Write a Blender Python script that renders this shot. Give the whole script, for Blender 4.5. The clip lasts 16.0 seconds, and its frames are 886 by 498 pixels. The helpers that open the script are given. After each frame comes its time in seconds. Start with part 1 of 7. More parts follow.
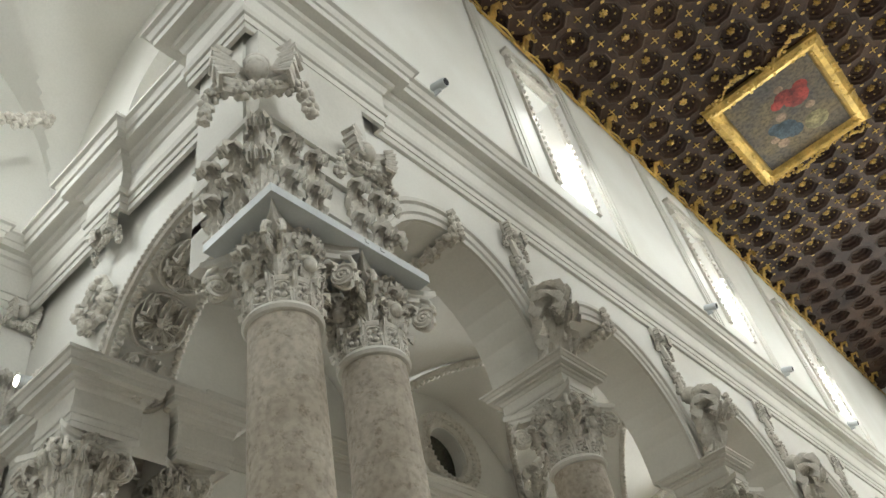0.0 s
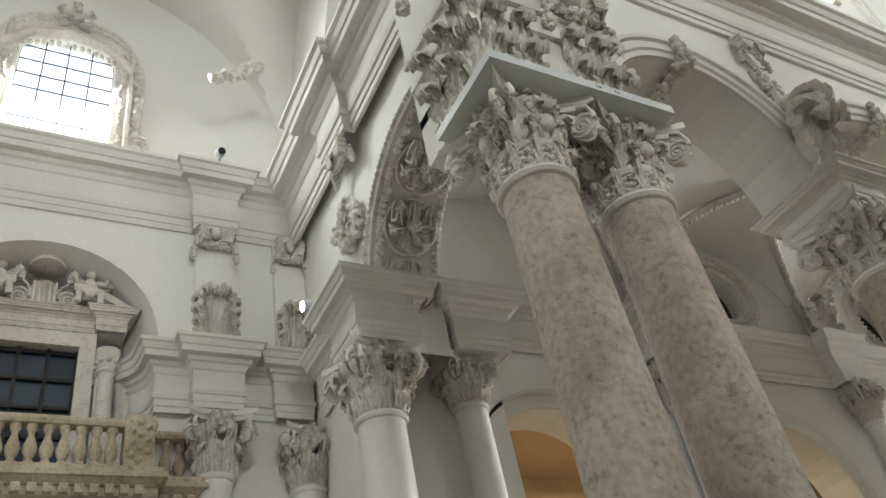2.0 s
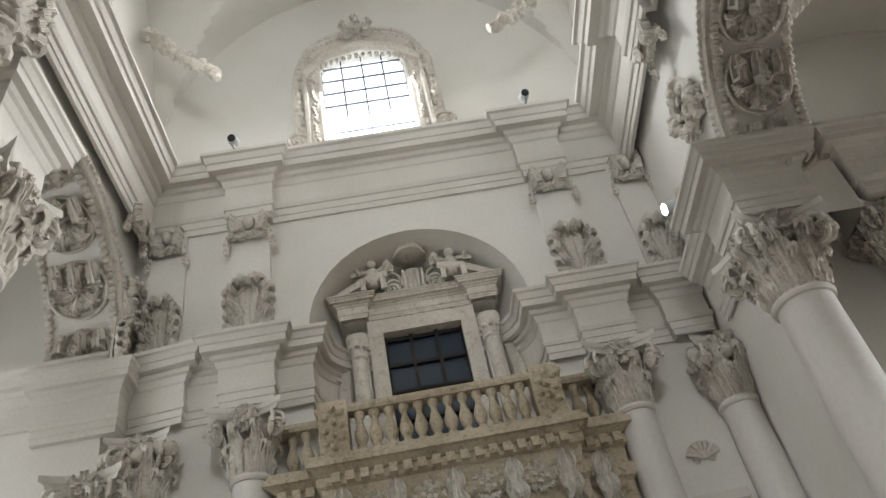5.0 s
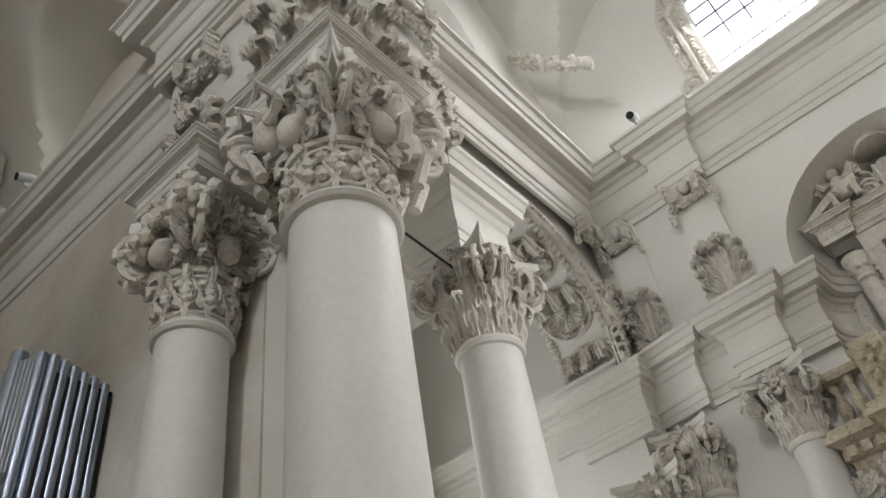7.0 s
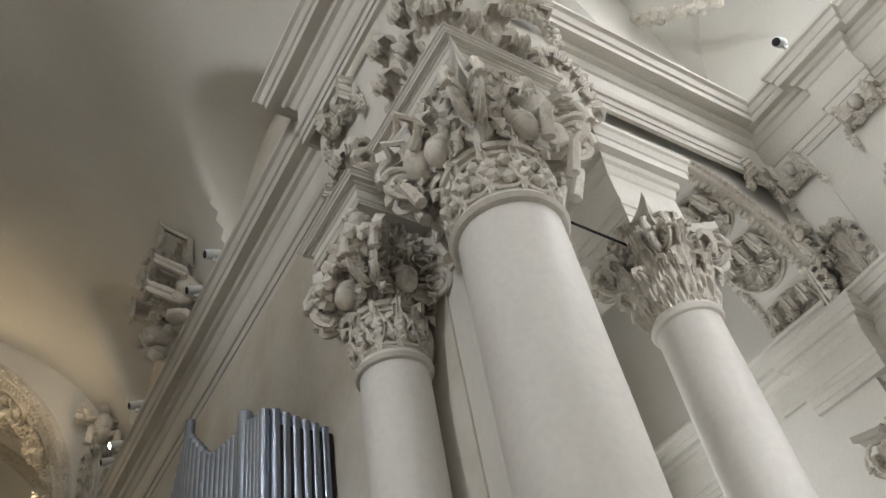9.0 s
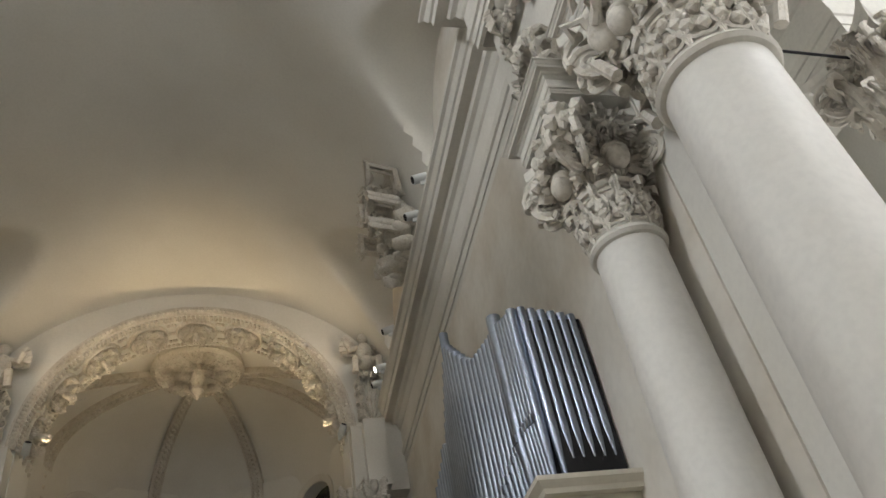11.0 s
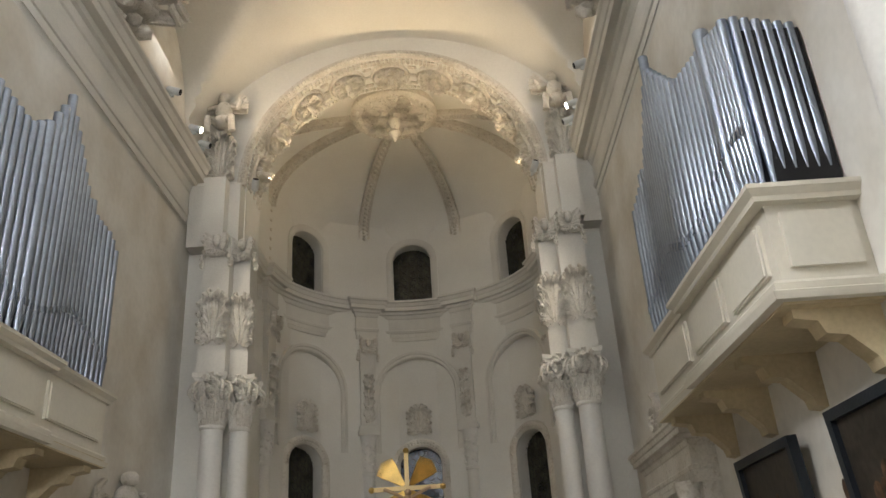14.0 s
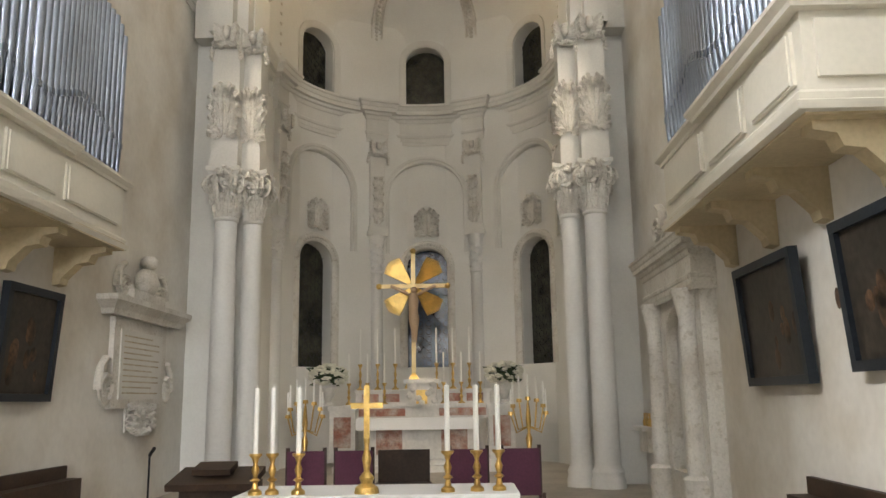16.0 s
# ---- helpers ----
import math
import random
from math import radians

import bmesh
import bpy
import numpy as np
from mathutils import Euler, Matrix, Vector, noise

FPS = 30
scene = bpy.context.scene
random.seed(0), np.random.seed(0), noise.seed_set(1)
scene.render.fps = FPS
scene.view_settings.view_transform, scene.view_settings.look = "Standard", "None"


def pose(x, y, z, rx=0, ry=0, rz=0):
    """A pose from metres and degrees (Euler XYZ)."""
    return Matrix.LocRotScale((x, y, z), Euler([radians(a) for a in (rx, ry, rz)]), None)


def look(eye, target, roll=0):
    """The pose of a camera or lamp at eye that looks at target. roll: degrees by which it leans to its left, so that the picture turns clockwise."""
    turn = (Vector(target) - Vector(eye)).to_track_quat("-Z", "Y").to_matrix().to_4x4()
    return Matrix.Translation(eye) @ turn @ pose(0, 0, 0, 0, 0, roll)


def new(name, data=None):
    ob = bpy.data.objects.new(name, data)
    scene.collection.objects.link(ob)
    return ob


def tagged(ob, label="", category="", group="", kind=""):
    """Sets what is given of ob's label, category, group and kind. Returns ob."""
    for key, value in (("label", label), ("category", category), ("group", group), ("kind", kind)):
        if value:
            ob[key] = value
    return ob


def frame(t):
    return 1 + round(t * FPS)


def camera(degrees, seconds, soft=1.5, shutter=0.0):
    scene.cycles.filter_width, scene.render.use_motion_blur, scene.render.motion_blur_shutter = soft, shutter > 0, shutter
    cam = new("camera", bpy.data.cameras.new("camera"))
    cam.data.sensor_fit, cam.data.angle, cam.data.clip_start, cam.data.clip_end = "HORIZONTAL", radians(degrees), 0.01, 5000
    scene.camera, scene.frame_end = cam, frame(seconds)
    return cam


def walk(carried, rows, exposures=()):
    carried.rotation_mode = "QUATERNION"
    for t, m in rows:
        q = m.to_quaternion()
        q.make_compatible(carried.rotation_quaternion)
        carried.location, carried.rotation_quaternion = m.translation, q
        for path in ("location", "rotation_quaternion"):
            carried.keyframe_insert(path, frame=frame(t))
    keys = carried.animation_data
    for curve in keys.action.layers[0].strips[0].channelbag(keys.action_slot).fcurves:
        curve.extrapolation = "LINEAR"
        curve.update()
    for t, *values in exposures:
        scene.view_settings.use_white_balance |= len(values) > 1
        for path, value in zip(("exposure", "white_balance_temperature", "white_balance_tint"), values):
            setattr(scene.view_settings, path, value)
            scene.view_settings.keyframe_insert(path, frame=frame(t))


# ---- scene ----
import functools

cam = camera(58.1, 16.0)
PATH = [
    (0, (0.221, 0.043, 1.399), (1.028, -1.185, 2.756), -13.6),
    (0.5, (0.318, 0.055, 1.438), (1.244, -1.139, 2.748), -14.3),
    (1, (0.388, 0.071, 1.449), (1.445, -1.072, 2.705), -15.4),
    (1.1, (0.411, 0.067, 1.452), (1.498, -1.056, 2.699), -15.5),
    (1.5, (0.529, 0.027, 1.478), (1.732, -0.983, 2.715), -14.5),
    (2, (0.677, 0.013, 1.498), (1.975, -0.874, 2.734), -12.8),
    (2.5, (0.82, 0.072, 1.51), (2.067, -0.896, 2.739), -13.9),
    (3, (0.951, 0.101, 1.505), (2.134, -0.938, 2.739), -13.7),
    (3.5, (1.131, 0.055, 1.555), (2.411, -0.818, 2.82), -9.5),
    (3.8, (1.221, 0.046, 1.587), (2.595, -0.695, 2.838), -8.3),
    (4, (1.303, 0.076, 1.577), (2.706, -0.592, 2.835), -8.8),
    (4.5, (1.475, 0.116, 1.614), (2.95, -0.351, 2.881), -12.2),
    (5, (1.689, 0.135, 1.662), (3.205, 0.007, 2.961), -12.6),
    (5.2, (1.774, 0.145, 1.67), (3.286, 0.14, 2.979), -12.0),
    (7.3, (1.449, 0.332, 2.161), (2.6, 1.256, 3.51), -11.5),
    (7.5, (1.462, 0.319, 2.175), (2.588, 1.292, 3.511), -12.6),
    (7.8, (1.485, 0.195, 2.178), (2.584, 1.242, 3.48), -13.3),
    (8, (1.457, 0.296, 2.164), (2.535, 1.33, 3.494), -15.0),
    (8.2, (1.446, 0.313, 2.159), (2.49, 1.349, 3.514), -15.2),
    (10.3, (1.408, 0.389, 2.107), (2.071, 1.642, 3.518), -12.0),
    (10.5, (1.383, 0.357, 2.124), (2.003, 1.669, 3.501), -12.4),
    (10.8, (1.377, 0.268, 2.159), (1.897, 1.705, 3.449), -11.3),
    (11, (1.279, 0.302, 2.11), (1.746, 1.758, 3.399), -12.0),
    (11.5, (1.122, 0.279, 1.935), (1.415, 1.812, 3.184), -9.0),
    (12, (1.016, 0.258, 1.865), (1.135, 1.861, 3.055), -6.6),
    (12.2, (1.056, 0.175, 1.875), (1.1, 1.85, 2.967), -5.8),
    (12.5, (1.043, 0.324, 1.841), (1.056, 2.008, 2.919), -5.6),
    (13, (1.044, 0.338, 1.824), (1.033, 2.088, 2.793), -5.2),
    (13.5, (1.044, 0.332, 1.803), (1.033, 2.121, 2.697), -4.9),
    (14, (1.041, 0.311, 1.796), (1.038, 2.135, 2.616), -3.8),
    (14.5, (1.031, 0.29, 1.753), (1.04, 2.159, 2.466), -2.2),
    (15, (1.016, 0.295, 1.737), (1.025, 2.196, 2.361), -1.2),
    (15.5, (0.996, 0.323, 1.713), (0.982, 2.257, 2.222), -1.3),
    (16, (0.977, 0.308, 1.679), (0.933, 2.273, 2.049), -0.9),
]
walk(cam, [(t, look(eye, target, roll)) for t, eye, target, roll in PATH],
     [(0.0, 0.02, 6500, 3), (3.0, -0.17, 6500, 5), (5.0, -0.31, 6500, 9), (8.0, -0.2, 6500, 10), (11.0, 0.1, 6450, 9), (12.5, 0.45, 6350, 10), (14.0, 0.85, 6400, 10), (16.0, 1.35, 6500, 10)])

# ---- world and light ----
world = bpy.data.worlds.new("sky")
scene.world = world
world.use_nodes = True
wn = world.node_tree
sky = wn.nodes.new("ShaderNodeTexSky")
sky.sky_type, sky.sun_disc = "NISHITA", False
sky.sun_elevation, sky.sun_rotation = radians(48), radians(60)
wn.links.new(sky.outputs[0], wn.nodes["Background"].inputs[0])
wn.nodes["Background"].inputs[1].default_value = 0.12


def area(name, m, sx, sy, power, colour=(1, 1, 1)):
    d = bpy.data.lights.new(name, "AREA")
    d.shape, d.size, d.size_y, d.energy, d.color = "RECTANGLE", sx, sy, power, colour
    ob = new(name, d)
    ob.matrix_world = m
    return ob


def spot(name, eye, target, power, colour=(1.0, 0.82, 0.6), angle=90, blend=0.6, size=0.05):
    d = bpy.data.lights.new(name, "SPOT")
    d.energy, d.color, d.spot_size, d.spot_blend, d.shadow_soft_size = power, colour, radians(angle), blend, size
    ob = new(name, d)
    ob.matrix_world = look(eye, target)
    return ob


# ---- materials ----
def plain(name, colour, rough=0.8, metal=0.0, var=0.12, scale=3.0, fine=40.0, bump=0.15, stain=None, spec=0.3, pits=0.0):
    """A surface with broad and fine variation, relief and optional stains."""
    m = bpy.data.materials.new(name)
    m.use_nodes = True
    t = m.node_tree
    b = t.nodes["Principled BSDF"]
    b.inputs["Roughness"].default_value, b.inputs["Metallic"].default_value = rough, metal
    b.inputs["Specular IOR Level"].default_value = spec
    co = t.nodes.new("ShaderNodeTexCoord")
    n1, n2 = t.nodes.new("ShaderNodeTexNoise"), t.nodes.new("ShaderNodeTexNoise")
    n1.inputs["Scale"].default_value, n1.inputs["Detail"].default_value = scale * 0.35, 5
    n2.inputs["Scale"].default_value, n2.inputs["Detail"].default_value = fine, 4
    geo = t.nodes.new("ShaderNodeNewGeometry")
    for n in (n1, n2):
        t.links.new(geo.outputs["Position"], n.inputs["Vector"])
    r1 = t.nodes.new("ShaderNodeValToRGB")
    c2 = stain or tuple(c * (1 - 2.2 * var) for c in colour)
    r1.color_ramp.elements[0].position, r1.color_ramp.elements[1].position = 0.32, 0.62
    r1.color_ramp.elements[0].color, r1.color_ramp.elements[1].color = (*c2, 1), (*colour, 1)
    t.links.new(n1.outputs[0], r1.inputs[0])
    mix = t.nodes.new("ShaderNodeMix")
    mix.data_type, mix.blend_type = "RGBA", "MULTIPLY"
    mix.inputs[0].default_value = 1.0
    r2 = t.nodes.new("ShaderNodeValToRGB")
    lo = 1 - var
    r2.color_ramp.elements[0].position, r2.color_ramp.elements[1].position = 0.35, 0.6
    r2.color_ramp.elements[0].color, r2.color_ramp.elements[1].color = (lo, lo, lo, 1), (1, 1, 1, 1)
    t.links.new(n2.outputs[0], r2.inputs[0])
    t.links.new(r1.outputs[0], mix.inputs[6])
    t.links.new(r2.outputs[0], mix.inputs[7])
    t.links.new(mix.outputs[2], b.inputs["Base Color"])
    height = n2.outputs[0]
    if pits:
        n3 = t.nodes.new("ShaderNodeTexNoise")
        n3.inputs["Scale"].default_value, n3.inputs["Detail"].default_value = 11.0, 6
        n3.inputs["Roughness"].default_value = 0.7
        t.links.new(geo.outputs["Position"], n3.inputs["Vector"])
        r3 = t.nodes.new("ShaderNodeValToRGB")
        r3.color_ramp.elements[0].position, r3.color_ramp.elements[1].position = 0.36, 0.46
        q = 1 - pits
        r3.color_ramp.elements[0].color, r3.color_ramp.elements[1].color = (q, q * 0.97, q * 0.92, 1), (1, 1, 1, 1)
        t.links.new(n3.outputs[0], r3.inputs[0])
        mx = t.nodes.new("ShaderNodeMix")
        mx.data_type, mx.blend_type = "RGBA", "MULTIPLY"
        mx.inputs[0].default_value = 1.0
        t.links.new(mix.outputs[2], mx.inputs[6])
        t.links.new(r3.outputs[0], mx.inputs[7])
        t.links.new(mx.outputs[2], b.inputs["Base Color"])
        height = r3.outputs[0]
    if bump:
        bp = t.nodes.new("ShaderNodeBump")
        bp.inputs["Strength"].default_value, bp.inputs["Distance"].default_value = bump, 0.01
        t.links.new(height, bp.inputs["Height"])
        t.links.new(bp.outputs[0], b.inputs["Normal"])
    return m


def glow(name, colour, strength):
    m = bpy.data.materials.new(name)
    m.use_nodes = True
    b = m.node_tree.nodes["Principled BSDF"]
    b.inputs["Base Color"].default_value = (*colour, 1)
    b.inputs["Emission Color"].default_value = (*colour, 1)
    b.inputs["Emission Strength"].default_value = strength
    return m


PLASTER = plain("lime plaster", (0.78, 0.77, 0.73), 0.85, var=0.04, scale=1.2, fine=25, bump=0.08, stain=(0.70, 0.68, 0.63))
DAMP = plain("damp stained plaster", (0.76, 0.735, 0.68), 0.85, var=0.05, scale=2.4, fine=9, bump=0.08, stain=(0.60, 0.55, 0.47))
CARVED = plain("carved limestone", (0.74, 0.71, 0.65), 0.85, var=0.12, scale=5, fine=30, bump=0.5, stain=(0.61, 0.57, 0.505), pits=0.2)
MOULD = plain("painted stone moulding", (0.72, 0.70, 0.65), 0.8, var=0.06, scale=2, fine=30, bump=0.1, stain=(0.62, 0.60, 0.55))
SHAFT = plain("smooth pale column", (0.74, 0.73, 0.70), 0.55, var=0.05, scale=1.5, fine=20, bump=0.06, stain=(0.66, 0.64, 0.60))
ROUGH = plain("weathered stone column", (0.50, 0.45, 0.38), 0.8, var=0.22, scale=5, fine=18, bump=0.6, stain=(0.36, 0.31, 0.25), pits=0.3)
OLDSTONE = plain("golden weathered stone", (0.60, 0.53, 0.41), 0.85, var=0.2, scale=6, fine=25, bump=0.5, stain=(0.44, 0.37, 0.27), pits=0.35)
DARKWOOD = plain("dark carved ceiling wood", (0.075, 0.042, 0.026), 0.6, var=0.3, scale=3, fine=20, bump=0.3, stain=(0.035, 0.02, 0.014))
GOLD = plain("gilding", (0.80, 0.55, 0.18), 0.35, 0.85, var=0.2, scale=8, fine=40, bump=0.4)
PIPE = plain("tin organ pipe", (0.37, 0.42, 0.51), 0.32, 0.92, var=0.12, scale=3, fine=15, bump=0.05)
BLACK = plain("black gap", (0.02, 0.02, 0.022), 0.7, var=0.1)
GREYPAINT = plain("grey painted metal", (0.60, 0.63, 0.64), 0.5, var=0.05)
GLASSDAY = glow("daylit glazing", (0.94, 0.97, 1.0), 1.6)

BLUEGLASS = plain("blue leaded glass", (0.05, 0.09, 0.17), 0.2, var=0.4, scale=8, fine=30, bump=0.2, spec=0.6)
DARKGLASS = plain("dark green leaded glass", (0.085, 0.085, 0.06), 0.25, var=0.4, scale=8, fine=30, bump=0.2, spec=0.6)
REDWOOD = plain("red-brown window wood", (0.30, 0.14, 0.10), 0.6)
WARMPLASTER = plain("ochre plaster", (0.55, 0.42, 0.28), 0.85, var=0.1)
FLOOR = plain("stone floor", (0.45, 0.40, 0.33), 0.45, var=0.15, scale=2, fine=12)


# ---- mesh tools ----
def mesh_object(name, bm, mat, smooth=False):
    me = bpy.data.meshes.new(name)
    bmesh.ops.remove_doubles(bm, verts=bm.verts, dist=1e-5)
    bmesh.ops.recalc_face_normals(bm, faces=bm.faces)
    bm.to_mesh(me)
    bm.free()
    me.materials.append(mat)
    if smooth:
        me.shade_smooth()
        me.set_sharp_from_angle(angle=radians(38))
    return new(name, me)


def part(name, bm, mat, parent=None, label="", smooth=False):
    ob = mesh_object(name, bm, mat, smooth)
    if parent is not None:
        ob.parent = parent
        ob.matrix_parent_inverse = parent.matrix_world.inverted()
    if label:
        ob["label"] = label
    return ob


def structure(name, bm, mat, label, category, smooth=False):
    return tagged(part(name, bm, mat, smooth=smooth), label, category, kind="structure")


def box(bm, x0, x1, y0, y1, z0, z1, m=None):
    v = [bm.verts.new((x, y, z)) for z in (z0, z1) for x, y in ((x0, y0), (x1, y0), (x1, y1), (x0, y1))]
    for f in ((3, 2, 1, 0), (4, 5, 6, 7), (0, 1, 5, 4), (1, 2, 6, 5), (2, 3, 7, 6), (3, 0, 4, 7)):
        bm.faces.new([v[i] for i in f])
    if m is not None:
        moved(m, v)
    return v


def grid(bm, pts, close_u=False, close_v=False):
    """Faces over rows of points."""
    vs = [[bm.verts.new(p) for p in row] for row in pts]
    nu, nv = len(vs), len(vs[0])
    for i in range(nu if close_u else nu - 1):
        for j in range(nv if close_v else nv - 1):
            a, b = vs[i][j], vs[(i + 1) % nu][j]
            c, d = vs[(i + 1) % nu][(j + 1) % nv], vs[i][(j + 1) % nv]
            try:
                bm.faces.new((a, b, c, d))
            except ValueError:
                pass
    return vs


def lathe(bm, prof, cx=0.0, cy=0.0, segs=32, m=None):
    pts = [[(cx + r * math.cos(2 * math.pi * k / segs), cy + r * math.sin(2 * math.pi * k / segs), z) for k in range(segs)] for r, z in prof]
    vs = grid(bm, pts, close_v=True)
    for row in (vs[0], vs[-1]):
        try:
            bm.faces.new(row)
        except ValueError:
            pass
    if m is not None:
        moved(m, [v for r in vs for v in r])


def sweep(bm, prof, path, closed=False, caps=True):
    """A moulding: prof is (out, z), out to the right of the way along path (x, y); corners are mitred."""
    n = len(path)
    P = [Vector(p) for p in path]
    rows = []
    for i in range(n):
        a = P[i - 1] if (i > 0 or closed) else None
        c = P[(i + 1) % n] if (i < n - 1 or closed) else None
        d1 = (P[i] - a).normalized() if a is not None else None
        d2 = (c - P[i]).normalized() if c is not None else None
        d1, d2 = d1 or d2, d2 or d1
        n1, n2 = Vector((d1.y, -d1.x)), Vector((d2.y, -d2.x))
        mit = (n1 + n2)
        mit = mit / max(mit.dot(n1), 0.25) if mit.length > 1e-6 else n1
        rows.append([(P[i].x + mit.x * o, P[i].y + mit.y * o, z) for o, z in prof])
    vs = grid(bm, rows, close_u=closed, close_v=True)
    if caps and not closed:
        for row in (vs[0], vs[-1]):
            try:
                bm.faces.new(row)
            except ValueError:
                pass


@functools.lru_cache(None)
def icosphere(sub):
    g = bmesh.new()
    bmesh.ops.create_icosphere(g, subdivisions=sub, radius=1.0)
    g.verts.index_update()
    out = [tuple(v.co) for v in g.verts], [tuple(v.index for v in f.verts) for f in g.faces]
    g.free()
    return out


def blob(bm, c, r, sub=1, s=(1, 1, 1)):
    co, fs = icosphere(sub)
    vs = [bm.verts.new((c[0] + x * r * s[0], c[1] + y * r * s[1], c[2] + z * r * s[2])) for x, y, z in co]
    for a, b, d in fs:
        bm.faces.new((vs[a], vs[b], vs[d]))


def moved(m, vs):
    for v in vs:
        v.co = m @ v.co


def tube(bm, pts, r, segs=8, taper=None):
    P = [Vector(p) for p in pts]
    rows = []
    for i, p in enumerate(P):
        d = (P[min(i + 1, len(P) - 1)] - P[max(i - 1, 0)]).normalized()
        a = d.orthogonal().normalized() if abs(d.z) > 0.9 else d.cross(Vector((0, 0, 1))).normalized()
        b = d.cross(a)
        rr = taper[i] if taper else r
        rows.append([p + (a * math.cos(2 * math.pi * k / segs) + b * math.sin(2 * math.pi * k / segs)) * rr for k in range(segs)])
    vs = grid(bm, rows, close_v=True)
    for row in (vs[0], vs[-1]):
        bm.faces.new(row)


def pierced(bm, fn, s0, s1, z0, z1, holes, seg=18, cap=(None, None)):
    """A wall of real thickness with arched openings through it. fn(s, d, z) gives the place, d 0 on the front and 1 on the back;
    holes are (centre, half width, bottom, spring, rise); rise 0 is square-headed."""
    cuts = {s0, s1}
    for c, w, zb, zs, rise in holes:
        k = seg if rise else 1
        for i in range(k + 1):
            cuts.add(round(c - w * math.cos(math.pi * i / k), 5) if k > 1 else c - w)
        cuts.add(c + w), cuts.add(c - w)
    cuts = sorted(c for c in cuts if s0 - 1e-6 <= c <= s1 + 1e-6)

    def top(h, s):
        c, w, zb, zs, rise = h
        return zs + rise * math.sqrt(max(0.0, 1 - ((s - c) / w) ** 2))

    for a, b in zip(cuts, cuts[1:]):
        if b - a < 1e-4:
            continue
        mid = (a + b) / 2
        hs = sorted((h for h in holes if h[0] - h[1] < mid < h[0] + h[1]), key=lambda h: h[2])
        lo_a = lo_b = z0
        spans = []
        for h in hs:
            spans.append((lo_a, lo_b, h[2], h[2]))
            lo_a, lo_b = top(h, a), top(h, b)
            for d in ((h[2], h[2]), (lo_a, lo_b)):
                if d == (z0, z0):
                    continue
                bm.faces.new([bm.verts.new(fn(s, k, z)) for s, k, z in ((a, 0, d[0]), (b, 0, d[1]), (b, 1, d[1]), (a, 1, d[0]))])
        spans.append((lo_a, lo_b, z1, z1))
        for la, lb, ta, tb in spans:
            if max(ta - la, tb - lb) < 1e-4:
                continue
            for d in (0, 1):
                bm.faces.new([bm.verts.new(fn(s, d, z)) for s, z in ((a, la), (b, lb), (b, tb), (a, ta))])
    for c, w, zb, zs, rise in holes:
        for s in (c - w, c + w):
            if s0 < s < s1:
                bm.faces.new([bm.verts.new(fn(s, k, z)) for k, z in ((0, zb), (1, zb), (1, zs), (0, zs))])
    for s, zc in ((s0, cap[0]), (s1, cap[1])):
        zc = z0 if zc is None else zc
        bm.faces.new([bm.verts.new(fn(s, k, z)) for k, z in ((0, zc), (1, zc), (1, z1), (0, z1))])
    bm.faces.new([bm.verts.new(fn(s, k, z1)) for s, k in ((s0, 0), (s1, 0), (s1, 1), (s0, 1))])


def archivolt(bm, fn, c, w, zs, rise, prof, seg=28, foot=0.0):
    """A moulded band round an arch: prof is (outwards from the opening, proud of the wall)."""
    pts = []
    if foot:
        pts.append((-w, zs - foot, -1.0, 0.0))
    for i in range(seg + 1):
        a = math.pi * (1 - i / seg)
        pts.append((w * math.cos(a), zs + rise * math.sin(a), math.cos(a), math.sin(a)))
    if foot:
        pts.append((w, zs - foot, 1.0, 0.0))
    grid(bm, [[fn(c + x + nx * o, -p, z + nz * o) for o, p in prof] for x, z, nx, nz in pts], close_v=True)


# mouldings, out from the wall and up
def entab(z0, h, out):
    """Architrave, frieze and cornice of height h that projects out at the top."""
    k = [(0.0, 0.0), (0.10, 0.0), (0.10, 0.09), (0.14, 0.09), (0.14, 0.19), (0.20, 0.20), (0.24, 0.26), (0.16, 0.28), (0.16, 0.56), (0.22, 0.58),
         (0.30, 0.66), (0.42, 0.68), (0.46, 0.74), (0.74, 0.75), (0.76, 0.84), (0.82, 0.85), (0.90, 0.93), (1.0, 0.95), (1.0, 1.0), (0.0, 1.0)]
    return [(o * out, z0 + z * h) for o, z in k]


def band(z0, h, out):
    k = [(0.0, 0.0), (0.35, 0.0), (0.45, 0.3), (0.8, 0.55), (1.0, 0.7), (1.0, 1.0), (0.0, 1.0)]
    return [(o * out, z0 + z * h) for o, z in k]

# ---- the large structure ----
AX = -0.1            # the transept's axis
NX = 4.2              # nave wall face
TY0, TY1 = -3.6, 3.6  # transept side walls
EX = 9.85            # transept end wall
CX = 4.32             # choir wall face
CORN = 10.8           # top of the great cornice
NAVE_END = -40.0


def along_y(x, back):
    return lambda s, d, z: (x + d * back, s, z)


def along_x(y, back):
    return lambda s, d, z: (s, y + d * back, z)


# floors
bm = bmesh.new()
box(bm, -14, 14, NAVE_END, 30, -0.3, 0.0)
structure("floor", bm, FLOOR, "worn pale stone floor of the church", "floor")
bm = bmesh.new()
box(bm, -4.32, 4.32, 8.6, 24, 0.0, 0.1)
structure("presbytery_floor", bm, FLOOR, "raised stone presbytery floor with one low step", "floor")

